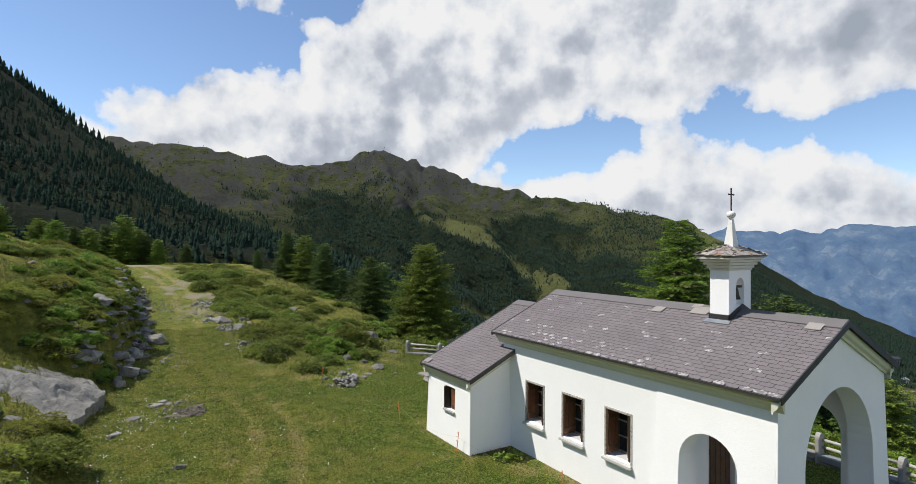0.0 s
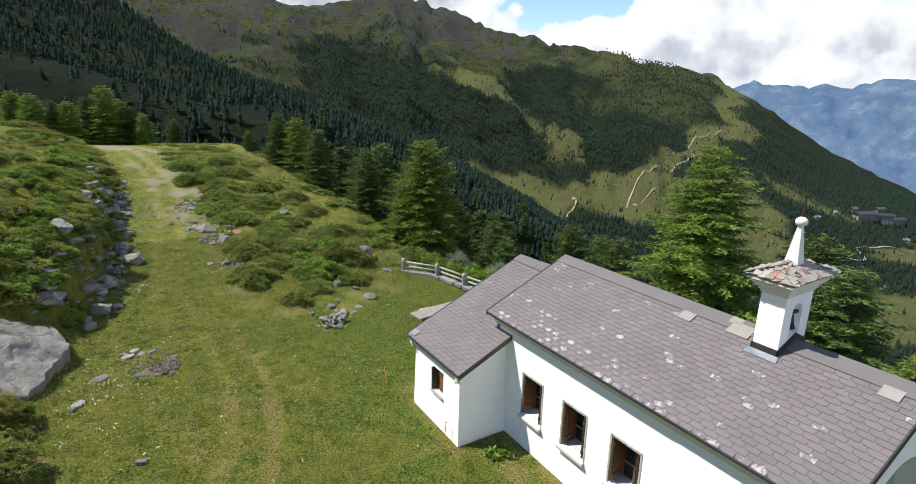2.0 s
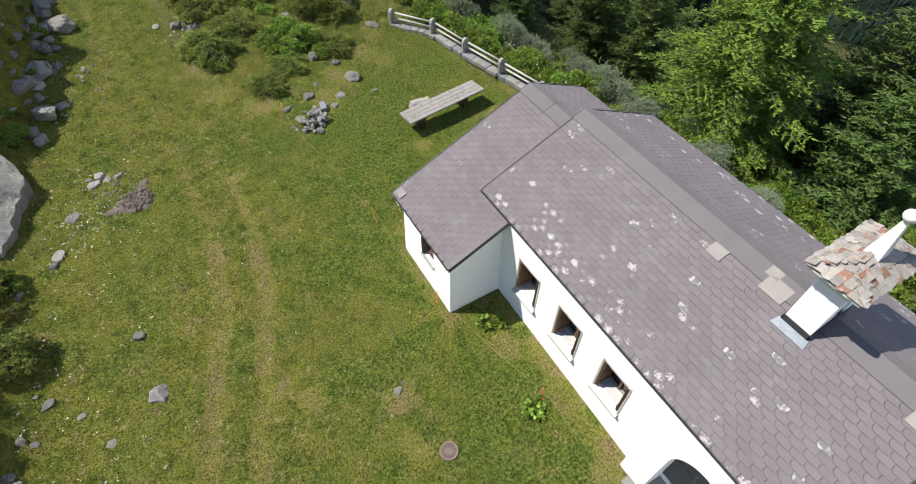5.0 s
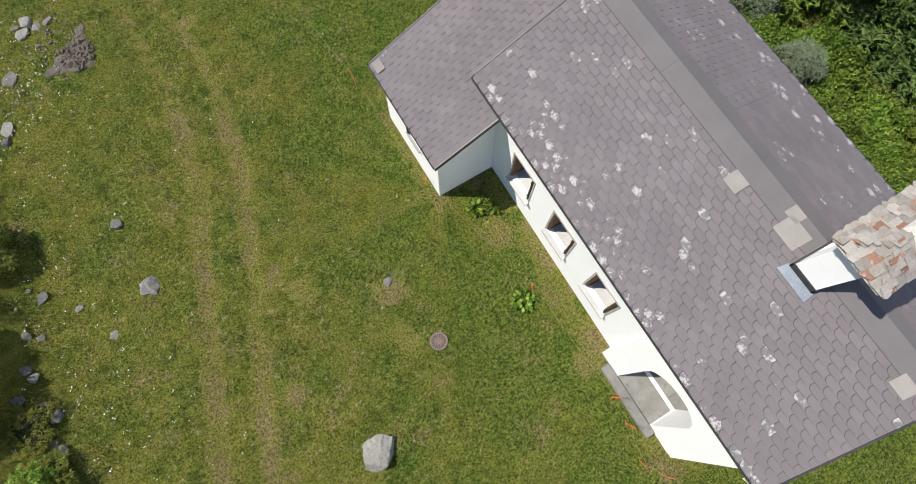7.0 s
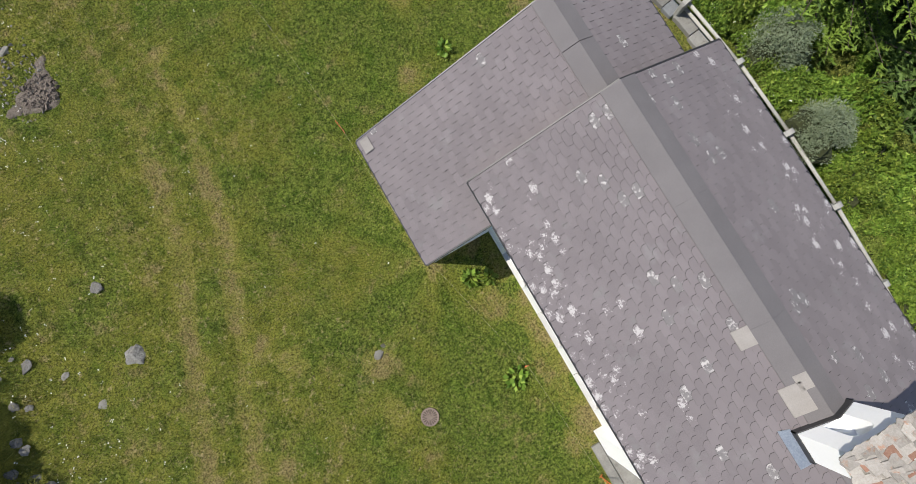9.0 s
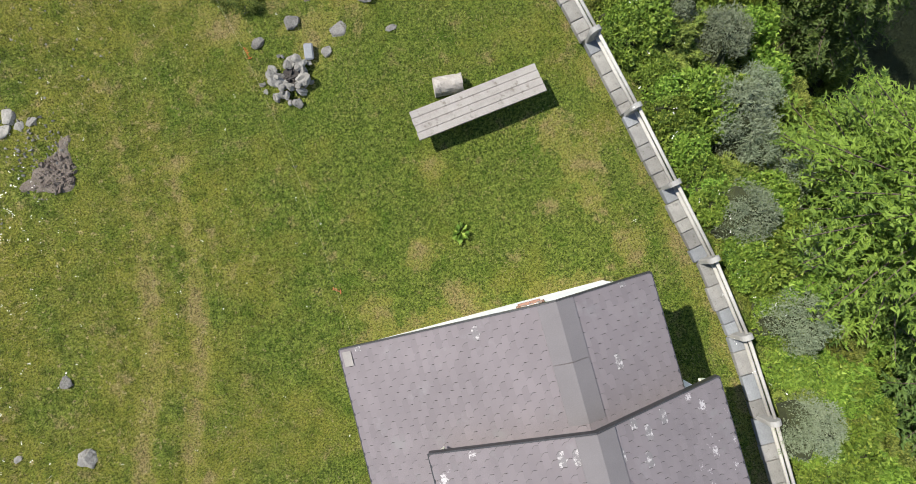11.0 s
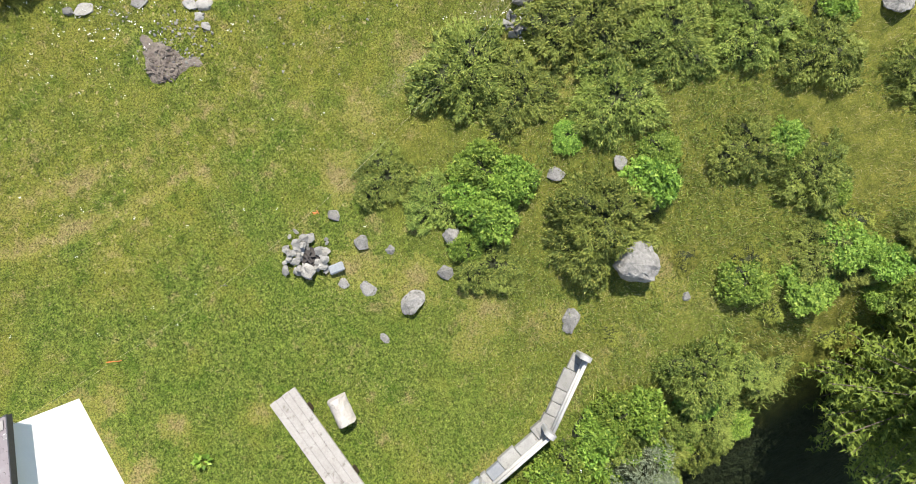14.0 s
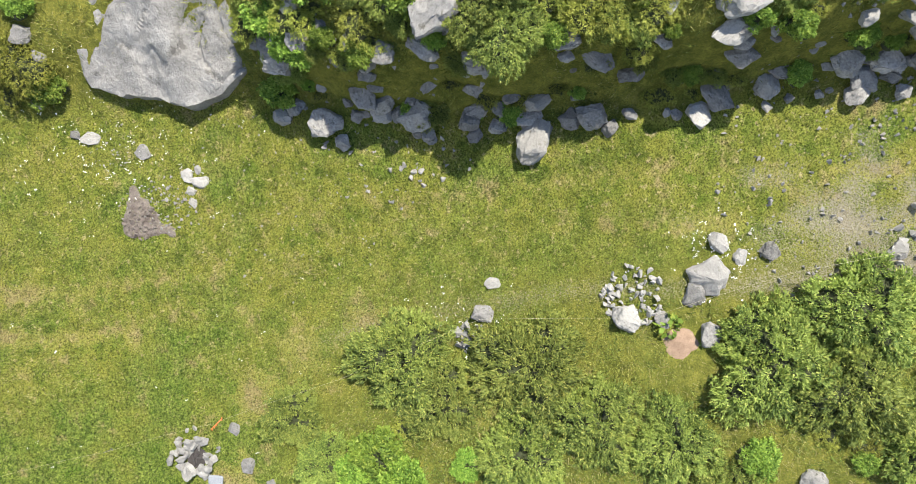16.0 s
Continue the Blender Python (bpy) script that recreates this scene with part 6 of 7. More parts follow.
# ---- far hamlet on the valley floor ----
def at_bearing(ph, r):
    a = radians(ph) + LOOK
    return r * math.sin(a), 4 + r * math.cos(a)


def far_house(ph, r, w, d, h, turn, label, roof_mat):
    x, y = at_bearing(ph, r)
    t = thing("house", label, "house", pose(x, y, float(ground_z(x, y)) - 2, 0, 0, turn), "far hamlet")
    box_part("wall", (-w / 2, -d / 2, 0), (w / 2, d / 2, h + 2), PLASTER_FAR, t)
    bm = bmesh.new()
    v = [bm.verts.new(p) for p in ((-w * .56, -d * .6, h + 1.8), (w * .56, -d * .6, h + 1.8), (w * .56, d * .6, h + 1.8), (-w * .56, d * .6, h + 1.8), (-w * .56, 0, h + 2 + d * .3), (w * .56, 0, h + 2 + d * .3))]
    for f in ((0, 1, 5, 4), (2, 3, 4, 5), (0, 4, 3), (1, 2, 5), (3, 2, 1, 0)):
        bm.faces.new([v[k] for k in f])
    part("roof", bm, roof_mat, t)
    for lv in range(max(1, int(h // 4))):
        for k in range(max(2, int(w // 6))):
            xx = -w / 2 + (k + 0.5) * w / max(2, int(w // 6))
            box_part("window", (xx - 0.9, -d / 2 - 0.12, 3.2 + 4 * lv), (xx + 0.9, -d / 2 - 0.02, 5.0 + 4 * lv), METAL_DARK, t)


PLASTER_FAR = two_scale("grey_render", (0.16, 0.16, 0.155), (0.26, 0.26, 0.25), 0.3, 2.0, 0.9, 0.1, 0.05, vary=0.25)
for ph, r, w, d, h, turn in ((37.3, 1600, 52, 18, 17, 20), (38.5, 1640, 44, 18, 20, -10), (36.4, 1660, 26, 14, 9, 40), (39.4, 1690, 40, 16, 14, 5), (38.2, 1790, 30, 14, 12, 25), (35.3, 1560, 14, 10, 6, 70), (34.0, 1430, 12, 9, 5, 15), (24.0, 1180, 12, 9, 5, 30), (40.5, 1500, 16, 11, 7, 60)):
    far_house(ph, r, w, d, h, turn - 40, "far grey mountain hotel on the valley floor" if w > 20 else "far small house on the valley floor", METAL_DARK if w > 20 else SLATE_STONE)


def far_track(points, width, label):
    """A pale track laid over the slopes as a ribbon a little above the ground."""
    vs, fs = [], []
    pts = []
    for (p0, r0), (p1, r1) in zip(points, points[1:]):
        for k in range(16):
            f = k / 16
            pts.append(at_bearing(p0 + (p1 - p0) * f, r0 + (r1 - r0) * f + 8 * math.sin(f * 6.283)))
    for k, (x, y) in enumerate(pts[:-1]):
        d = Vector((pts[k + 1][0] - x, pts[k + 1][1] - y)).normalized()
        for s in (-1, 1):
            px, py = x - d.y * width * s, y + d.x * width * s
            vs.append((px, py, float(ground_z(px, py)) + 2.5))
    n = len(vs) // 2
    fs = [(2 * k, 2 * k + 1, 2 * k + 3, 2 * k + 2) for k in range(n - 1)]
    tagged(new("far_road", mesh_of("far_road", vs, fs, TRACK_PALE, True)), label, "road", kind="structure")


TRACK_PALE = two_scale("pale_gravel", (0.20, 0.18, 0.14), (0.32, 0.29, 0.24), 0.05, 0.6, 0.95, 0.2, 0.2)
far_track([(11.0, 930), (12.0, 985), (11.6, 1010)], 1.5, "pale gravel track on the far bench")
far_track([(17.2, 1085), (19.0, 1100), (21.0, 1130)], 1.5, "pale gravel track along far meadows")
far_track([(17.2, 1085), (18.1, 1205), (19.8, 1290), (21.2, 1330), (22.9, 1480), (22.3, 1600), (25.0, 1870), (26.3, 1880)], 1.7, "pale gravel track winding up a far slope")
far_track([(36.0, 1120), (38.2, 1180), (37.4, 1260), (39.0, 1330), (41.5, 1400)], 2.2, "pale road across the valley floor")

# ---- plants ----
def blade_cloud(points, dirs, L, W, rnd, cup=0.0, thin=False):
    """Diamond leaves from points along dirs; lengths and widths vary."""
    n = len(points)
    P, D = np.asarray(points), np.asarray(dirs)
    D = D / np.maximum(np.linalg.norm(D, axis=1, keepdims=True), 1e-6)
    R = rnd.normal(size=(n, 3))
    S = np.cross(D, R)
    S /= np.maximum(np.linalg.norm(S, axis=1, keepdims=True), 1e-6)
    l = (L * rnd.uniform(0.6, 1.35, n))[:, None]
    w = (W * rnd.uniform(0.6, 1.3, n))[:, None]
    N = np.cross(S, D)
    if thin:
        return np.stack([P - S * w * 0.8, P + S * w * 0.8, P + D * l * 1.1], 1).reshape(-1, 3), np.arange(n * 3).reshape(-1, 3)
    V = np.stack([P, P + D * l * 0.5 - S * w + N * cup * w, P + D * l, P + D * l * 0.5 + S * w + N * cup * w], 1).reshape(-1, 3)
    F = np.arange(n * 4).reshape(-1, 4)
    return V, F


def np_mesh(name, V, F, mat):
    me = bpy.data.meshes.new(name)
    k = F.shape[1]
    me.vertices.add(len(V))
    me.vertices.foreach_set("co", np.asarray(V, np.float32).ravel())
    me.loops.add(F.size)
    me.loops.foreach_set("vertex_index", F.astype(np.int32).ravel())
    me.polygons.add(len(F))
    me.polygons.foreach_set("loop_start", np.arange(len(F)) * k)
    me.update(calc_edges=True)
    me.materials.append(mat)
    return me


# near-black colour for thin stalks and for the shade inside bushes
TWIG_SHADE = two_scale("twigs_and_shade", (0.022, 0.028, 0.010), (0.055, 0.065, 0.020), 9.0, 60.0, 0.95, 1.0, 0.05)


def bush_meshes(seed, mat, n=3600, leaf=0.055, wide=0.02, lumps=9, spiky=False, tall=0.62):
    """A lumpy bush of radius 1: stem spikes below, a dark core for inner shade, leaves on several overlapping domes."""
    rng = np.random.default_rng(seed)
    a0, el = rng.uniform(0, 6.283, lumps), np.arcsin(rng.uniform(0.05, 1.0, lumps))
    far = rng.uniform(0.62, 0.95, lumps)
    cen = np.stack([np.cos(a0) * np.cos(el) * far * 0.8, np.sin(a0) * np.cos(el) * far * 0.8, np.sin(el) * far * tall * 0.95], -1)
    rad = rng.uniform(0.17, 0.30, lumps)
    which = rng.integers(0, lumps, n)
    d = rng.normal(size=(n, 3))
    d[:, 2] = np.abs(d[:, 2]) * 0.9 + 0.05 * rng.normal(size=n)
    d /= np.linalg.norm(d, axis=1, keepdims=True)
    shell = rng.uniform(0.72, 1.04, n) * (1 + 0.18 * np.sin(7 * d[:, 0] + 5 * d[:, 1] + which))
    P = cen[which] + d * (rad[which] * shell)[:, None] * np.array([1, 1, tall * 1.25])
    if spiky:
        D = d * np.array([1, 1, 0.5]) + rng.normal(size=(n, 3)) * 0.6 + np.array([0, 0, 0.12])
    else:
        D = rng.normal(size=(n, 3)) * np.array([1, 1, 0.45]) + d * 0.5
    V, F = blade_cloud(P, D, leaf, wide, rng, 0.3, True)
    sv, sf = [], []
    for k in range(12):
        a = 6.283 * k / 12
        tip = cen[k % lumps] + np.array([math.cos(a) * 0.35, math.sin(a) * 0.35, 0.25 * tall])
        b0 = len(sv)
        for s in range(3):
            w = 6.283 * s / 3
            sv.append((0.02 * math.cos(w), 0.02 * math.sin(w), -0.15))
        sv.append(tuple(tip))
        sf += [(b0, b0 + 1, b0 + 3), (b0 + 1, b0 + 2, b0 + 3), (b0 + 2, b0, b0 + 3)]
    # the dense twigs and the shade among them, painted as a dark lumpy dome
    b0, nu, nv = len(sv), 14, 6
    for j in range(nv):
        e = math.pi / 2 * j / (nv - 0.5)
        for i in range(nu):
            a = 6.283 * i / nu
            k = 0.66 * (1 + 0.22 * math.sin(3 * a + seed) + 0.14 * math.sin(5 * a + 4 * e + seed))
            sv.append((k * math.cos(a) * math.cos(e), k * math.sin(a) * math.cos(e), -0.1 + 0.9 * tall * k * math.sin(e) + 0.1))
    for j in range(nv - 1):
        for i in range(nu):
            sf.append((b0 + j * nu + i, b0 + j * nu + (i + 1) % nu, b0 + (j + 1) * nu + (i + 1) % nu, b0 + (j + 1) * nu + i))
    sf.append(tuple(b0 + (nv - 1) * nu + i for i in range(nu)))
    return mesh_of("stem_shade_core", sv, sf, TWIG_SHADE), np_mesh("leaves", V, F, mat)



BRO = [bush_meshes(110 + k, BROADLEAF, 8200, 0.085, 0.046, 34, False, 0.9) for k in range(3)]
WIL = [bush_meshes(120 + k, WILLOW, 9000, 0.052, 0.015, 44, True, 0.9) for k in range(2)]



def spray_meshes(seed, mat, sprays=320, per=42, leaf=0.05, wide=0.012, tall=0.62, reach=0.26):
    """A spreading conifer shrub of radius 1: short feathered branch tips all over a lumpy dome, a dark core as the
    shade between them.
    """
    rng = np.random.default_rng(seed)
    a = rng.uniform(0, 6.283, sprays)
    e = np.arcsin(rng.uniform(0.0, 1.0, sprays) ** 0.8)
    lump = 1 + 0.16 * np.sin(3 * a + seed) + 0.12 * np.sin(5 * a + 3 * e + seed * 2) + 0.06 * np.sin(9 * a - 5 * e)
    size = (0.84 * lump * rng.uniform(0.84, 1.06, sprays))[:, None]
    N = np.stack([np.cos(a) * np.cos(e), np.sin(a) * np.cos(e), np.sin(e)], -1)
    P = N * size * np.array([1, 1, tall])
    away = np.stack([np.cos(a), np.sin(a), 0 * a], -1)
    D = 0.45 * N + 0.55 * away + rng.normal(size=(sprays, 3)) * np.array([0.6, 0.6, 0.3])
    D /= np.linalg.norm(D, axis=1, keepdims=True)
    L = reach * rng.uniform(0.6, 1.3, sprays)
    t = rng.uniform(0.0, 1.0, (sprays, per))
    S = np.cross(D, np.array([0.0, 0.0, 1.0]))
    S /= np.maximum(np.linalg.norm(S, axis=1, keepdims=True), 1e-6)
    fan = rng.uniform(-1, 1, (sprays, per)) * (1 - 0.75 * t) * 0.36
    at = P[:, None] + D[:, None] * (L[:, None] * t)[..., None] + S[:, None] * (fan * L[:, None])[..., None] - np.array([0, 0, 1.0]) * (0.10 * t * t)[..., None] + rng.normal(size=(sprays, per, 3)) * 0.012
    way = D[:, None] + S[:, None] * (fan * 2.4)[..., None] + rng.normal(size=(sprays, per, 3)) * 0.35
    V, F = blade_cloud(at.reshape(-1, 3), way.reshape(-1, 3), leaf, wide, rng, 0.0, True)
    # dark inner dome: stands in for twigs and the shade between sprays
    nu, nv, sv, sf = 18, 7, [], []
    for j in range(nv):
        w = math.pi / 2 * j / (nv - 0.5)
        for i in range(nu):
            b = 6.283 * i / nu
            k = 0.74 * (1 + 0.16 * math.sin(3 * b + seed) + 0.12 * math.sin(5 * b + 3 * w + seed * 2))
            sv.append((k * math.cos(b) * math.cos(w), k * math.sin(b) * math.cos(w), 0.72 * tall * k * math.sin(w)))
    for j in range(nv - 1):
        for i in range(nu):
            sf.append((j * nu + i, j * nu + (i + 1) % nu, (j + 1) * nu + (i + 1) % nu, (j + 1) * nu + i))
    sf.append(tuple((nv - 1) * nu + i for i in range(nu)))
    return mesh_of("stem_shade_core", sv, sf, TWIG_SHADE), np_mesh("leaves", V, F, mat)


def plant_bush(kind, x, y, r, k=0, hz=1.0, name="juniper_bush", label="low spreading juniper bush", group="junipers", dz=-0.05):
    ms = kind[k % len(kind)]
    b = thing(name, label, "bush", Matrix.LocRotScale((x, y, float(ground_z(x, y)) + dz), Euler((0, 0, k * 1.7 + x)), (r, r, r * hz)), group)
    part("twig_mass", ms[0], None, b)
    part("leaves", ms[1], None, b)


JUN = [spray_meshes(100 + k, JUNIPER, 800, 30, 0.050, 0.0165, 0.66, 0.16) for k in range(4)]
DWARF = [spray_meshes(130 + k, HEATHER, 420, 20, 0.055, 0.017, 0.60, 0.18) for k in range(3)]
for x, y, r in ((2.55, 14.85, 1.15), (0.25, 16.5, 1.0), (-1.95, 14.1, 1.2), (-0.9, 11.3, 0.78), (0.22, 11.95, 0.7), (2.05, 12.4, 0.78), (-1.5, 16.9, 1.25), (-0.2, 18.2, 1.0), (0.4, 19.8, 0.95), (-0.9, 14.9, 0.9), (-1.1, 22.0, 1.3), (-0.4, 23.6, 1.2), (-2.0, 24.0, 1.2), (0.9, 25.0, 1.1), (-1.3, 26.3, 1.3), (2.6, 18.6, 0.8), (1.6, 20.8, 0.9), (3.8, 19.6, 0.9), (3.2, 22.4, 0.8), (-1.0, 28.5, 1.3), (1.5, 28.0, 1.2), (-2.4, 31, 1.3), (0.5, 32, 1.2), (2.8, 25.5, 1.0), (-2.5, 35, 1.3), (0.0, 36, 1.2)):
    plant_bush(JUN, x, y, r * 1.10, int(x * 7 + y * 3), 0.80, dz=-0.10)
plant_bush(JUN, 2.34, 15.00, 1.05, 2, 0.95, "juniper_bush", "yellowish juniper bush spreading over a pale boulder", "junipers", 0.2)
rb = random.Random(77)
n = 0
while n < 210:
    y = rb.uniform(-6, 48)
    x = float(foot_x(y)) - 0.35 - abs(rb.gauss(0, 2.0 if n < 130 else 6.0))
    if 6.4 < y < 11.9 and x > -12.6 or 11 < y < 30 and x > float(foot_x(y)) - 1.2:
        continue
    k = rb.random()
    if k < 0.25:
        plant_bush(BRO, x, y, rb.uniform(0.35, 0.75), n, 0.7, "leafy_shrub", "green leafy shrub among the boulders", "shrubs on the bank")
    else:
        plant_bush(DWARF if k < 0.7 else JUN, x, y, rb.uniform(0.45, 1.05), n, 0.8, "heath_shrub", "low dark alpenrose shrub on the stony bank", "shrubs on the bank")
    n += 1
for k in range(84):
    y = 12.0 + 0.21 * k
    x = float(foot_x(y)) - 1.6 - abs(rb.gauss(0, 0.9))
    plant_bush(BRO if k % 3 == 0 else JUN if k % 3 == 1 else DWARF, x, y, rb.uniform(0.45, 0.8), k, 0.8, "heath_shrub", "dark leafy shrub overhanging the stony bank", "shrubs on the bank")
for k in range(70):
    y = 11.9 + 0.25 * k
    x = float(foot_x(y)) - rb.uniform(0.1, 1.5)
    plant_bush((BRO, DWARF, JUN)[k % 3], x, y, rb.uniform(0.22, 0.46), k, 0.9, "leafy_shrub", "small green shrub growing between the boulders", "shrubs on the bank")
for x, y, r in ((0.05, 13.2, 0.75), (1.1, 12.95, 0.8), (0.75, 13.7, 0.7), (2.3, 16.3, 0.8), (1.45, 12.1, 0.5), (0.45, 12.7, 0.6), (-8.6, 11.9, 0.55), (-9.0, 12.7, 0.6)):
    plant_bush(BRO, x, y, r, int(x * 5 + y), 0.85, "leafy_shrub", "bright green leafy undergrowth between junipers", "leafy undergrowth")
# the thicket below the parapet
for x, y, r, w in ((8.1, 13.0, 0.95, 1), (9.0, 10.6, 1.05, 1), (9.6, 9.6, 0.9, 1), (9.6, 5.3, 1.15, 1), (10.4, 7.4, 1.0, 1), (10.9, 3.6, 1.0, 1), (10.2, 1.9, 0.9, 1), (11.0, 5.8, 0.9, 1), (9.3, 8.4, 0.7, 1), (8.9, -1.9, 0.8, 1), (9.9, 4.6, 0.9, 1), (9.0, 3.0, 0.85, 1), (9.5, 0.3, 0.9, 1), (11.9, 9.6, 0.9, 1), (8.6, 12.0, 0.6, 1), (10.6, 11.9, 0.8, 1)):
    plant_bush(WIL, x, y, r * 1.1, int(x * 3 + y), 1.25, "willow_bush", "grey-green willow bush below the parapet", "willows", 0.45)
for k in range(44):
    y = -8.0 + 0.49 * k
    x = float(edge_x(y)) + 0.40 + rb.uniform(-0.05, 0.2)
    plant_bush(BRO if rb.random() < 0.75 else JUN, x, y, rb.uniform(0.55, 0.8), k, rb.uniform(0.9, 1.3), "leafy_bush", "bright green bush pressing against the parapet", "thicket", 0.05)
n = 0
while n < 250:
    y = rb.uniform(-13, 15.5)
    x = float(edge_x(y)) + 0.75 + abs(rb.gauss(0, 3.3))
    k = rb.random()
    if y > 12.5 and x > float(edge_x(y)) + 4.2:
        continue
    if k < 0.6:
        plant_bush(BRO, x, y, rb.uniform(0.6, 1.05), n, rb.uniform(0.7, 1.7), "leafy_bush", "dense bright green bush on the slope below the parapet", "thicket", 0.0)
    else:
        plant_bush(JUN, x, y, rb.uniform(0.6, 1.05), n, rb.uniform(0.9, 1.5), "juniper_bush", "dark green bush on the slope below the parapet", "thicket", 0.0)
    n += 1
n = 0
while n < 34:
    y = rb.uniform(15, 34)
    x = float(edge_x(y)) + rb.uniform(-0.6, 5 if y > 22 else 3.4)
    plant_bush(JUN if rb.random() < 0.75 else BRO, x, y, rb.uniform(0.45, 0.85), n, rb.uniform(0.45, 0.75), "juniper_bush", "low bush on the rough slope", "slope bushes")
    n += 1


n = 0
while n < 46:
    x, y = rb.uniform(-0.5, 8), rb.uniform(13.5, 26)
    if x > float(edge_x(y)) + 3:
        continue
    plant_bush(DWARF if rb.random() < 0.55 else BRO, x, y, rb.uniform(0.22, 0.6), n, 0.7, "low_shrub", "small low shrub in rough grass", "shrubs in rough grass")
    n += 1


n = 0
while n < 130:
    y = rb.uniform(24, 50)
    x = float(track_x(min(y, 42))) + 1.9 + abs(rb.gauss(0, 4.0))
    if x > float(edge_x(y)) + 2.5 or fbm(x * 0.35, y * 0.35, 3, 19) < -0.18:
        continue
    k = rb.random()
    plant_bush(DWARF if k < 0.6 else JUN, x, y, rb.uniform(0.4, 0.9), n, rb.uniform(0.32, 0.52), "heath_shrub", "low green alpenrose shrub beside the upper track", "shrubs beside the track")
    n += 1


def rosette(x, y, r, seed, label):
    rng = np.random.default_rng(seed)
    n = 46
    a = rng.uniform(0, 6.283, n)
    d = r * np.sqrt(rng.random(n))
    P = np.stack([d * np.cos(a) * 0.7, d * np.sin(a) * 0.7, 0.03 + 0.16 * rng.random(n)], -1)
    D = np.stack([np.cos(a), np.sin(a), rng.uniform(-0.2, 0.3, n)], -1)
    V, F = blade_cloud(P, D, 0.13, 0.055, rng, 0.3)
    p = thing("leafy_plant", label, "plant", pose(x, y, float(ground_z(x, y))))
    part("leaves", np_mesh("leaves", V, F, BROADLEAF), None, p)


rosette(0.34, -3.16, 0.28, 1, "broad-leaved dock plant growing by the wall")
rosette(2.71, 4.24, 0.17, 2, "small broad-leaved weed in the lawn")
rosette(0.55, -0.75, 0.2, 3, "green weed in the shade of the wall")
rosette(0.9, -0.95, 0.14, 4, "green weed in the shade of the wall")
rosette(-2.1, 20.0, 0.3, 5, "pale green fern between the rocks")


# ---- trees ----
def conifer(h, r, seed, mat, rings=30, per=10, spray=11, leaf=0.10, droop=0.22, skirt=0.08, bulge=0.75, lift=0.25):
    """A tapered trunk, limbs in loose whorls, side twigs, and needle tufts along them."""
    rnd = random.Random(seed)
    rng = np.random.default_rng(seed)
    verts, faces = [], []
    seg = 8
    for k in range(9):
        f = k / 8
        rad = 0.021 * h * (1 - f) + 0.012
        wob = (math.sin(k * 1.3 + seed) * 0.008 * h * f, math.cos(k * 1.7 + seed) * 0.008 * h * f)
        for s in range(seg):
            a = 2 * math.pi * s / seg
            verts.append((math.cos(a) * rad + wob[0], math.sin(a) * rad + wob[1], f * h * 0.98 - 0.3 * (k == 0)))
    for k in range(8):
        for s in range(seg):
            faces.append((k * seg + s, k * seg + (s + 1) % seg, (k + 1) * seg + (s + 1) % seg, (k + 1) * seg + s))
    P, D = [], []
    for k in range(rings):
        f = skirt + (1 - skirt) * (k + rnd.random() * 0.5) / rings
        n = max(4, int(per * (1.1 - 0.55 * f)))
        reach = r * (1 - f) ** bulge * (0.62 + 0.38 * min(1, f * 5)) + 0.10
        for b in range(n):
            a = 2 * math.pi * (b + rnd.random() * 0.9) / n + k * 2.4
            ln = reach * (rnd.uniform(0.55, 1.0) if rnd.random() < 0.8 else rnd.uniform(1.0, 1.25))
            z0 = f * h
            rise = rnd.uniform(-0.15, lift) + 0.5 * f
            dx, dy = math.cos(a), math.sin(a)
            base = len(verts)
            w = 0.006 * h * (1 - f) + 0.005
            for q in range(4):
                g = q / 3
                ww = w * (1 - q / 3.4)
                px, py, pz = dx * ln * g, dy * ln * g, z0 + ln * (rise * g - droop * g * g * 2 + 0.16 * g ** 4)
                verts += [(px - dy * ww, py + dx * ww, pz), (px + dy * ww, py - dx * ww, pz), (px, py, pz + ww * 1.5)]
            for q in range(3):
                for s in range(3):
                    faces.append((base + q * 3 + s, base + q * 3 + (s + 1) % 3, base + q * 3 + 3 + (s + 1) % 3, base + q * 3 + 3 + s))
            m = max(3, int(spray * ln / r + 2))
            for c in range(m):
                g = 0.15 + 0.85 * (c + rnd.random()) / m
                s = 1 if c % 2 else -1
                tw = ln * 0.34 * (1.12 - g) * rnd.uniform(0.5, 1.2) + 0.08
                ta = a + s * rnd.uniform(0.5, 1.1)
                x0, y0, zz = dx * ln * g, dy * ln * g, z0 + ln * (rise * g - droop * g * g * 2 + 0.16 * g ** 4)
                t = max(3, int(tw / (leaf * 0.40)))
                for j in range(t):
                    e = (j + 0.5) / t
                    sag = -0.30 * tw * e * e
                    P.append((x0 + math.cos(ta) * tw * e, y0 + math.sin(ta) * tw * e, zz + sag + rnd.uniform(-0.02, 0.02)))
                    fa = ta + rnd.choice((-0.8, 0.8, 0.0)) + rnd.uniform(-0.4, 0.4)
                    D.append((math.cos(fa), math.sin(fa), rnd.uniform(-0.45, 0.55)))
                    P.append(P[-1])
                    D.append((math.cos(fa + 2.0), math.sin(fa + 2.0), rnd.uniform(-0.2, 0.7)))
    V, F = blade_cloud(P, D, leaf * 1.3, leaf * 0.36, rng, 0.0, True)
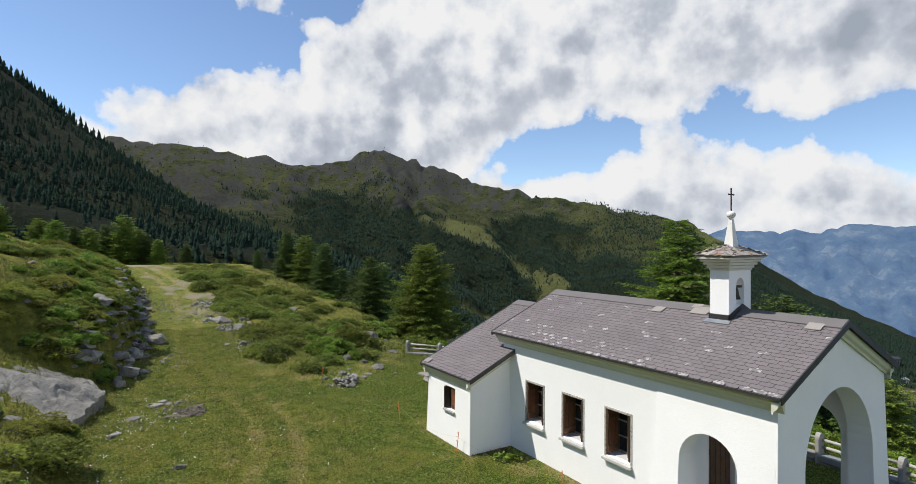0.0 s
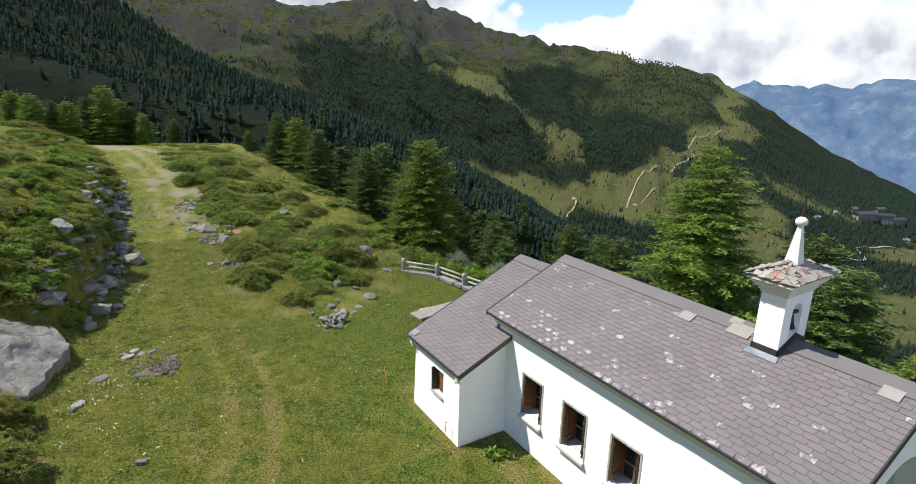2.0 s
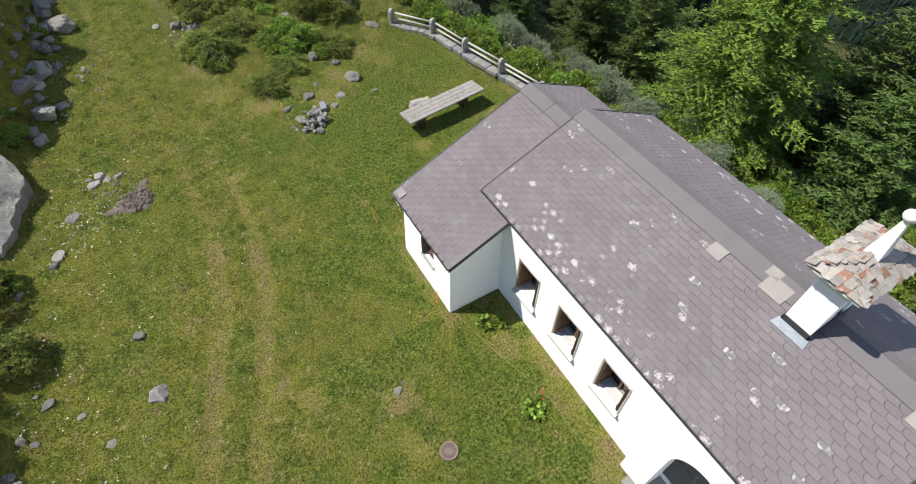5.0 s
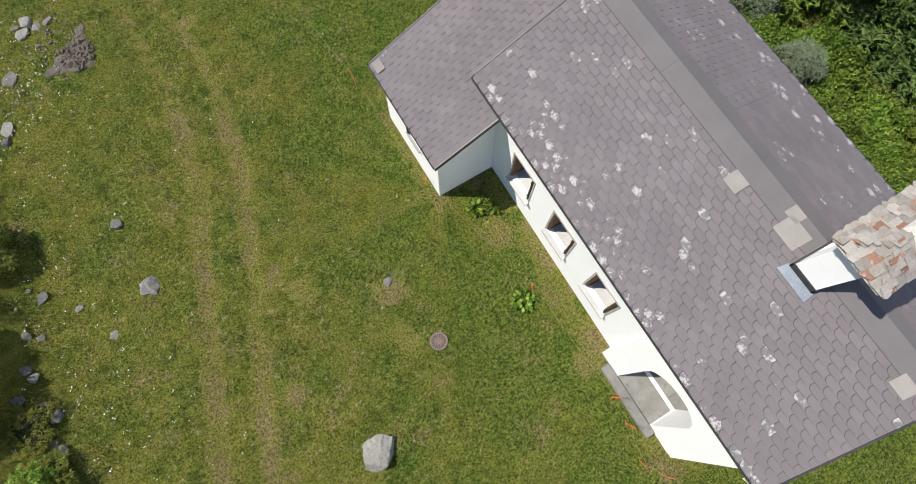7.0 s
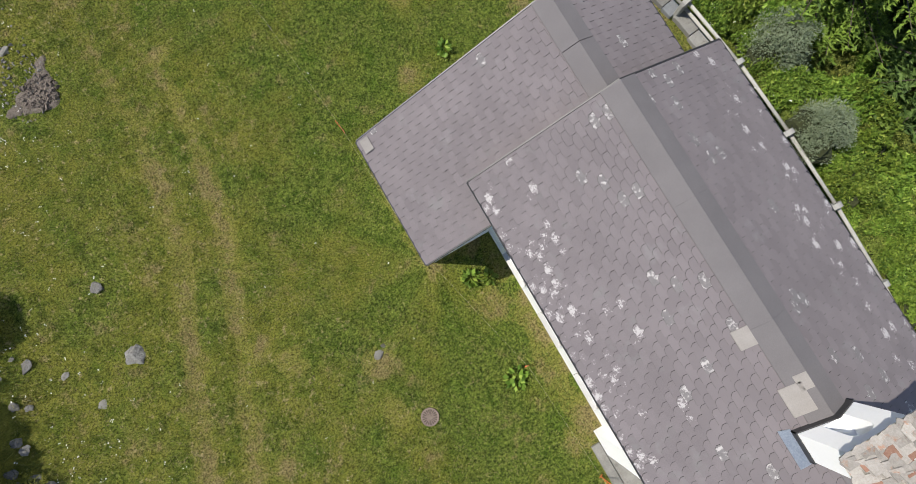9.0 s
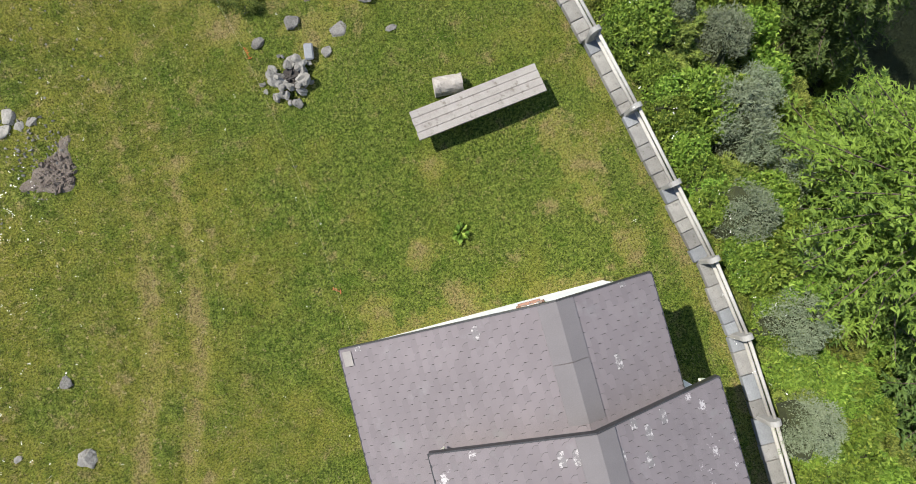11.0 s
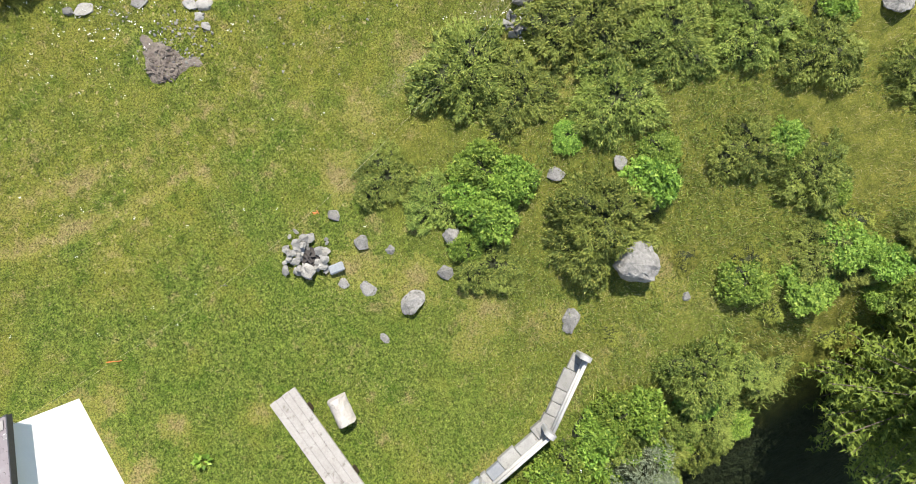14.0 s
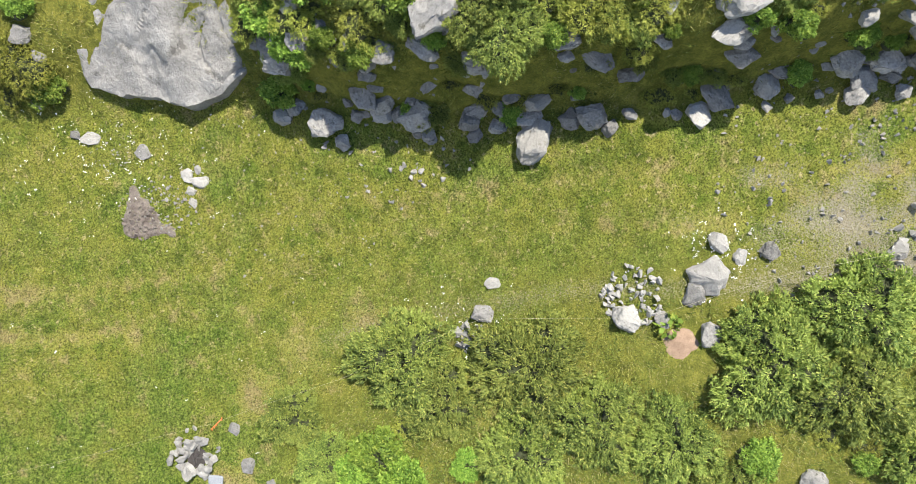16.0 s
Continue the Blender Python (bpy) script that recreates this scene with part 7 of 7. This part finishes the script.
    return mesh_of("trunk", verts, faces, BARK, True), np_mesh("crown", V, F, mat)


def plant_tree(name, label, meshes, x, y, top, h, turn=0.0, wide=1.0, group=""):
    """A tree whose tip stands at height top; the trunk goes down into the slope."""
    g = float(ground_z(x, y))
    s = (top - g + 0.1) / h
    t = thing(name, label, "tree", Matrix.LocRotScale((x, y, g - 0.1), Euler((0, 0, turn)), (s * wide, s * wide, s)), group)
    part("trunk", meshes[0], None, t)
    part("crown", meshes[1], None, t)


TALL = conifer(9.6, 3.0, 3, LARCH, 46, 14, 24, 0.078, 0.24, 0.05, 0.62)
WIDE = conifer(7.4, 3.0, 8, LARCH2, 40, 13, 22, 0.09, 0.18, 0.04, 0.5)
PINE_A = conifer(6.6, 1.95, 5, PINE, 34, 12, 14, 0.10, 0.14, 0.04, 0.48)
PINE_C = conifer(6.6, 1.75, 15, PINE, 20, 7, 6, 0.30, 0.16, 0.06, 0.6)
PINE_B = conifer(5.5, 1.75, 6, LARCH2, 32, 12, 15, 0.085, 0.18, 0.04, 0.52)
plant_tree("larch", "tall light green larch on the slope behind the chapel", TALL, 12.5, 2.1, 6.95, 9.6, 0.0, 1.28)
plant_tree("larch", "broad bushy larch at the meadow's edge", WIDE, 9.9, 20.0, 5.75, 7.4, 2.0)
def slope_trees(rows):
    for x, y, top, ms, h, w in rows:
        plant_tree("mountain_pine" if ms is PINE_A else "young_larch", "dark green mountain pine on the slope" if ms is PINE_A else "green young larch on the slope", ms, x, y, top, h, x * 2.3, w, "slope trees")


slope_trees([
    (4.8, 36.3, 6.8, PINE_A, 6.6, 1.05),
    (5.9, 34.5, 6.5, PINE_B, 5.5, 1.1),
    (6.4, 30.8, 5.8, PINE_A, 6.6, 1.1),
    (7.9, 24.8, 4.8, PINE_A, 6.6, 1.0),
    (3.3, 40.7, 5.2, PINE_A, 6.6, 1.1),
    (0.4, 45.3, 4.2, PINE_B, 5.5, 1.2),
    (2.1, 45.6, 4.3, PINE_B, 5.5, 1.2),
    (-1.7, 51.3, 5.7, PINE_A, 6.6, 1.2),
    (-5.3, 55.4, 6.8, PINE_A, 6.6, 1.1),
    (10.7, 31.9, 3.6, PINE_A, 6.6, 1.1),
    (12.3, 27.5, 2.6, PINE_A, 6.6, 1.1),
    (12.5, 22.5, 1.9, PINE_A, 6.6, 1.0),
])
slope_trees([
    (-14.6, 55.6, 8.2, PINE_B, 5.5, 1.2),
    (-13.0, 53.4, 8.0, PINE_B, 5.5, 1.2),
    (-11.6, 54.4, 7.4, PINE_A, 6.6, 1.1),
    (-10.3, 53.8, 7.3, PINE_B, 5.5, 1.2),
    (-8.9, 56.4, 7.7, PINE_A, 6.6, 1.1),
    (-7.3, 55.6, 8.8, PINE_B, 5.5, 1.1),
    (-6.2, 57.1, 7.5, PINE_B, 5.5, 1.2),
    (-4.2, 53.8, 6.2, PINE_B, 5.5, 1.2),
    (-18, 58, 9.6, PINE_B, 5.5, 1.1),
    (-23, 60, 11.4, PINE_A, 6.6, 1.1),
])
slope_trees([
    (13.6, 10.4, 1.9, PINE_A, 6.6, 1.0),
])
slope_trees([
    (14.6, 8.0, 1.6, PINE_A, 6.6, 1.0),
    (16.5, 11.0, 0.8, PINE_A, 6.6, 1.0),
    (13.8, -2.5, 3.2, PINE_A, 6.6, 1.3),
    (12.2, -5.4, 1.6, PINE_B, 5.5, 1.3),
    (15.8, -0.6, 3.6, PINE_A, 6.6, 1.2),
    (12.4, 14.5, 0.4, PINE_A, 6.6, 1.0),
    (11.0, -9.0, 0.6, PINE_B, 5.5, 1.2),
])
rt = random.Random(5)
n = 0
while n < 130:
    a, d = radians(rt.uniform(-25, 75)) + LOOK, rt.uniform(26, 120)
    x, y = 6 + d * math.sin(a), d * math.cos(a)
    if x - float(edge_x(y)) < 9:
        continue
    h = rt.uniform(5, 8) if math.degrees(a - LOOK) < 22 else rt.uniform(3, 5)
    plant_tree("mountain_pine", "dark mountain pine in the shaded wood below", PINE_C if d > 45 else PINE_A, x, y, float(ground_z(x, y)) + h, 6.6, d, rt.uniform(1.0, 1.3), "wood below the chapel")
    n += 1


def far_forest():
    rng = np.random.default_rng(5)
    n = 150000
    ph = rng.uniform(-64, 64, n)
    r = np.where(rng.random(n) < 0.30, np.sqrt(rng.uniform(90 ** 2, 520 ** 2, n)), np.sqrt(rng.uniform(420 ** 2, 2450 ** 2, n)))
    a = np.radians(ph) + LOOK
    x, y = r * np.sin(a), 4 + r * np.cos(a)
    z = ground_z(x, y)
    dens = wood_share(x, y, z)
    keep = rng.random(n) < dens + 0.012
    x, y, z, r = x[keep], y[keep], z[keep], r[keep]
    n = len(x)
    h = rng.uniform(6, 13, n) * np.where(r < 450, 0.42, 0.95)
    w = h * rng.uniform(0.15, 0.23, n)
    k = 7
    t = np.arange(k) / k * 2 * np.pi
    parts, at = [], 0
    faces = []
    # near ones in three tiers, far ones in one
    for near in (True, False):
        sel = (r < 520) == near
        for lo, hi, wide in (((0.05, 0.55, 1.0), (0.28, 0.8, 0.75), (0.55, 1.0, 0.5)) if near else ((0.04, 1.0, 1.0),)):
            X, Y, Z, Hh, Ww = x[sel], y[sel], z[sel], h[sel], w[sel] * wide
            m = len(X)
            V = np.zeros((m, k + 1, 3))
            spread = rng.uniform(0.55, 1.3, (m, k))
            V[:, :k, 0] = X[:, None] + np.cos(t)[None] * Ww[:, None] * spread
            V[:, :k, 1] = Y[:, None] + np.sin(t)[None] * Ww[:, None] * spread
            V[:, :k, 2] = (Z + Hh * lo)[:, None] + rng.uniform(0, 0.12, (m, k)) * Hh[:, None]
            V[:, k] = np.stack([X, Y, Z + Hh * hi], -1)
            base = at + np.arange(m)[:, None] * (k + 1)
            faces.append(np.stack([base + np.arange(k), base + (np.arange(k) + 1) % k, np.broadcast_to(base + k, (m, k))], -1).reshape(-1, 3))
            parts.append(V.reshape(-1, 3))
            at += m * (k + 1)
    me = np_mesh("conifer_forest", np.concatenate(parts), np.concatenate(faces), FAR_WOOD)
    tagged(new("conifer_forest", me), "dark conifer forest on the mountain slopes", "forest", kind="stuff")


far_forest()


# ---- grass ----
def grass(name, label, n, region, hgt, wid, mat, seed, mask):
    rng = np.random.default_rng(seed)
    x = rng.uniform(region[0], region[1], n)
    y = rng.uniform(region[2], region[3], n)
    keep = rng.random(n) < mask(x, y)
    x, y = x[keep], y[keep]
    z = ground_z(x, y) - 0.005
    n = len(x)
    a = rng.uniform(0, 6.283, n)
    l = rng.uniform(0.2, 1.0, n)
    h = hgt * rng.uniform(0.5, 1.3, n)
    w = wid * rng.uniform(0.6, 1.3, n)
    dx, dy = np.cos(a), np.sin(a)
    V = np.stack([np.stack([x - dy * w, y + dx * w, z], -1), np.stack([x + dy * w, y - dx * w, z], -1), np.stack([x + dx * h * l, y + dy * h * l, z + h * (1.1 - l * 0.6)], -1)], 1).reshape(-1, 3)
    tagged(new(name, np_mesh(name, V, np.arange(3 * n).reshape(-1, 3), mat)), label, "grass", kind="stuff")


def inside_chapel(x, y):
    return ((x > 1.2) & (x < 6.1) & (y > -7.6) & (y < 0.4)) | ((x > -0.05) & (x < 5.6) & (y > -0.05) & (y < 2.4))


def lawn_mask(x, y):
    return (~inside_chapel(x, y)) * (x < edge_x(y) - 0.35) * 0.9 * (1 - 0.75 * bare_spots(x, y))


def grass_material():
    """Blades in the colour of the turf under them."""
    m, add, b, links = material("grass_blades", 0.7)
    geo = add("ShaderNodeTexCoord").outputs["Object"]
    isl = add("ShaderNodeNewGeometry").outputs["Random Per Island"]
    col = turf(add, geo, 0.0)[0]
    col = mixc(add, ramp(add, isl, [(0.93, 0.0), (0.97, 0.4)]), col, (0.36, 0.33, 0.12))
    col = mixc(add, ramp(add, isl, [(0.22, 0.5), (0.32, 0.0)]), col, (0.06, 0.105, 0.012))
    tone = add("ShaderNodeMath", {"operation": "MULTIPLY_ADD"}, i0=ramp(add, isl, [(0.0, 0.0), (1.0, 1.0)]), i1=0.7, i2=0.70).outputs[0]
    links.new(add("ShaderNodeHueSaturation", Value=tone, Color=col).outputs[0], b.inputs["Base Color"])
    b.inputs["Specular IOR Level"].default_value = 0.2
    return m


GRASS = grass_material()
DRYGRASS = foliage("dry_grass_blades", (0.16, 0.15, 0.05), (0.36, 0.32, 0.14), None, 0.0)
grass("lawn_grass", "short green grass of the lawn", 640000, (-9.5, 8.6, -8.5, 20), 0.060, 0.0075, GRASS, 1, lawn_mask)
grass("tall_grass", "tufts of taller green and dry grass", 240000, (-14, 9, -8, 42), 0.20, 0.009, GRASS, 2, lambda x, y: (~inside_chapel(x, y)) * np.clip(sstep(foot_x(y) - x, -0.9, 0.1) + sstep(y, 10.5, 14) * sstep(x - track_x(y), 1.6, 2.4), 0, 1) * (1 - 0.8 * bare_spots(x, y)) * (fbm(x * 0.7, y * 0.7, 3, 7) > -0.1))
grass("dry_grass", "straw-coloured dry grass", 190000, (-12, 8.6, -8.5, 40), 0.12, 0.007, DRYGRASS, 3, lambda x, y: (~inside_chapel(x, y)) * (x < edge_x(y) + 2) * np.clip(sstep(fbm(x * 0.9, y * 0.9, 4, 17), 0.12, 0.4) * 0.6 + 0.7 * bare_spots(x, y) + 0.08 * np.exp(-((np.abs(x - track_x(y)) - 0.52) / 0.3) ** 2) + 0.8 * sstep(y, 10.5, 13) * sstep(x, -2, 0), 0, 1))

# white and yellow flowers
WHITE_PETAL = two_scale("white_petals", (0.70, 0.70, 0.66), (0.85, 0.85, 0.80), 20.0, 80.0, 0.7, 0.0, 0.001)
rng = np.random.default_rng(9)
fx = np.concatenate([rng.normal(-3.6, 0.45, 70), rng.normal(-2.6, 0.5, 50), rng.uniform(-8.5, -5.5, 40), rng.normal(9.0, 1.1, 130), rng.uniform(-8, 0, 50), rng.normal(-8.6, 0.9, 170), rng.normal(-7.6, 0.5, 34)])
fy = np.concatenate([rng.normal(21.2, 0.5, 70), rng.normal(15.4, 0.6, 50), rng.uniform(5.5, 11, 40), rng.uniform(-1, 14, 130), rng.uniform(-5, 12, 50), rng.uniform(-3, 9.5, 170), rng.normal(7.4, 0.6, 34)])
fz = ground_z(fx, fy) + np.where(fx > 7, 0.85, 0.07)
Pn = np.stack([fx, fy, fz], -1).repeat(3, 0) + rng.normal(0, 0.02, (len(fx) * 3, 3))
Vn, Fn = blade_cloud(Pn, rng.normal(size=(len(Pn), 3)) * np.array([1, 1, 0.2]), 0.035, 0.014, rng)
tagged(new("wild_flowers", np_mesh("wild_flowers", Vn, Fn, WHITE_PETAL)), "small white wild flowers in grass and bushes", "flowers", kind="stuff")

# ---- slates last: most pieces ----
def lichen_share(r, y):
    """Lichen on the sunny slope: a thick belt in the lowest courses, a thinner one that climbs towards the south."""
    low = math.exp(-((r - 3.0 - 0.27 * (-y - 2.6)) / 1.6) ** 2) * math.exp(-((y + 2.4) / 1.7) ** 2)
    mid = math.exp(-((r - 7.0 - 0.65 * (-y - 1.2)) / 1.0) ** 2) * (-7 < y < 0.4)
    eave = 0.9 if r == 0 and y < -1.4 else 0.35 if r <= 1 else 0
    return min(1.0, 0.75 * low + 0.34 * mid + eave + 0.03)


lay_slates(roof_w, EAVE_W, EAVE_Z, RIDGE_X, RIDGE_Z, RY0, RY1, 300, 1, 0.16, lichen=lichen_share)
lay_slates(aroof_w, A_EAVE_W, A_EAVE_WZ, RIDGE_X + 0.02, A_RIDGE_Z, -0.21, 2.51, 150, 2, 0.03)
lay_slates(roof_e, EAVE_E, EAVE_Z, RIDGE_X, RIDGE_Z, RY0, RY1, 250, 3, 0.06, lichen=lambda r, y: 0.6 if r == 0 else 0.30 if 3 <= r <= 6 else 0.06)
lay_slates(aroof_e, A_EAVE_E, A_EAVE_EZ, RIDGE_X + 0.02, A_RIDGE_Z, -0.21, 2.51, 60, 4, 0.05)
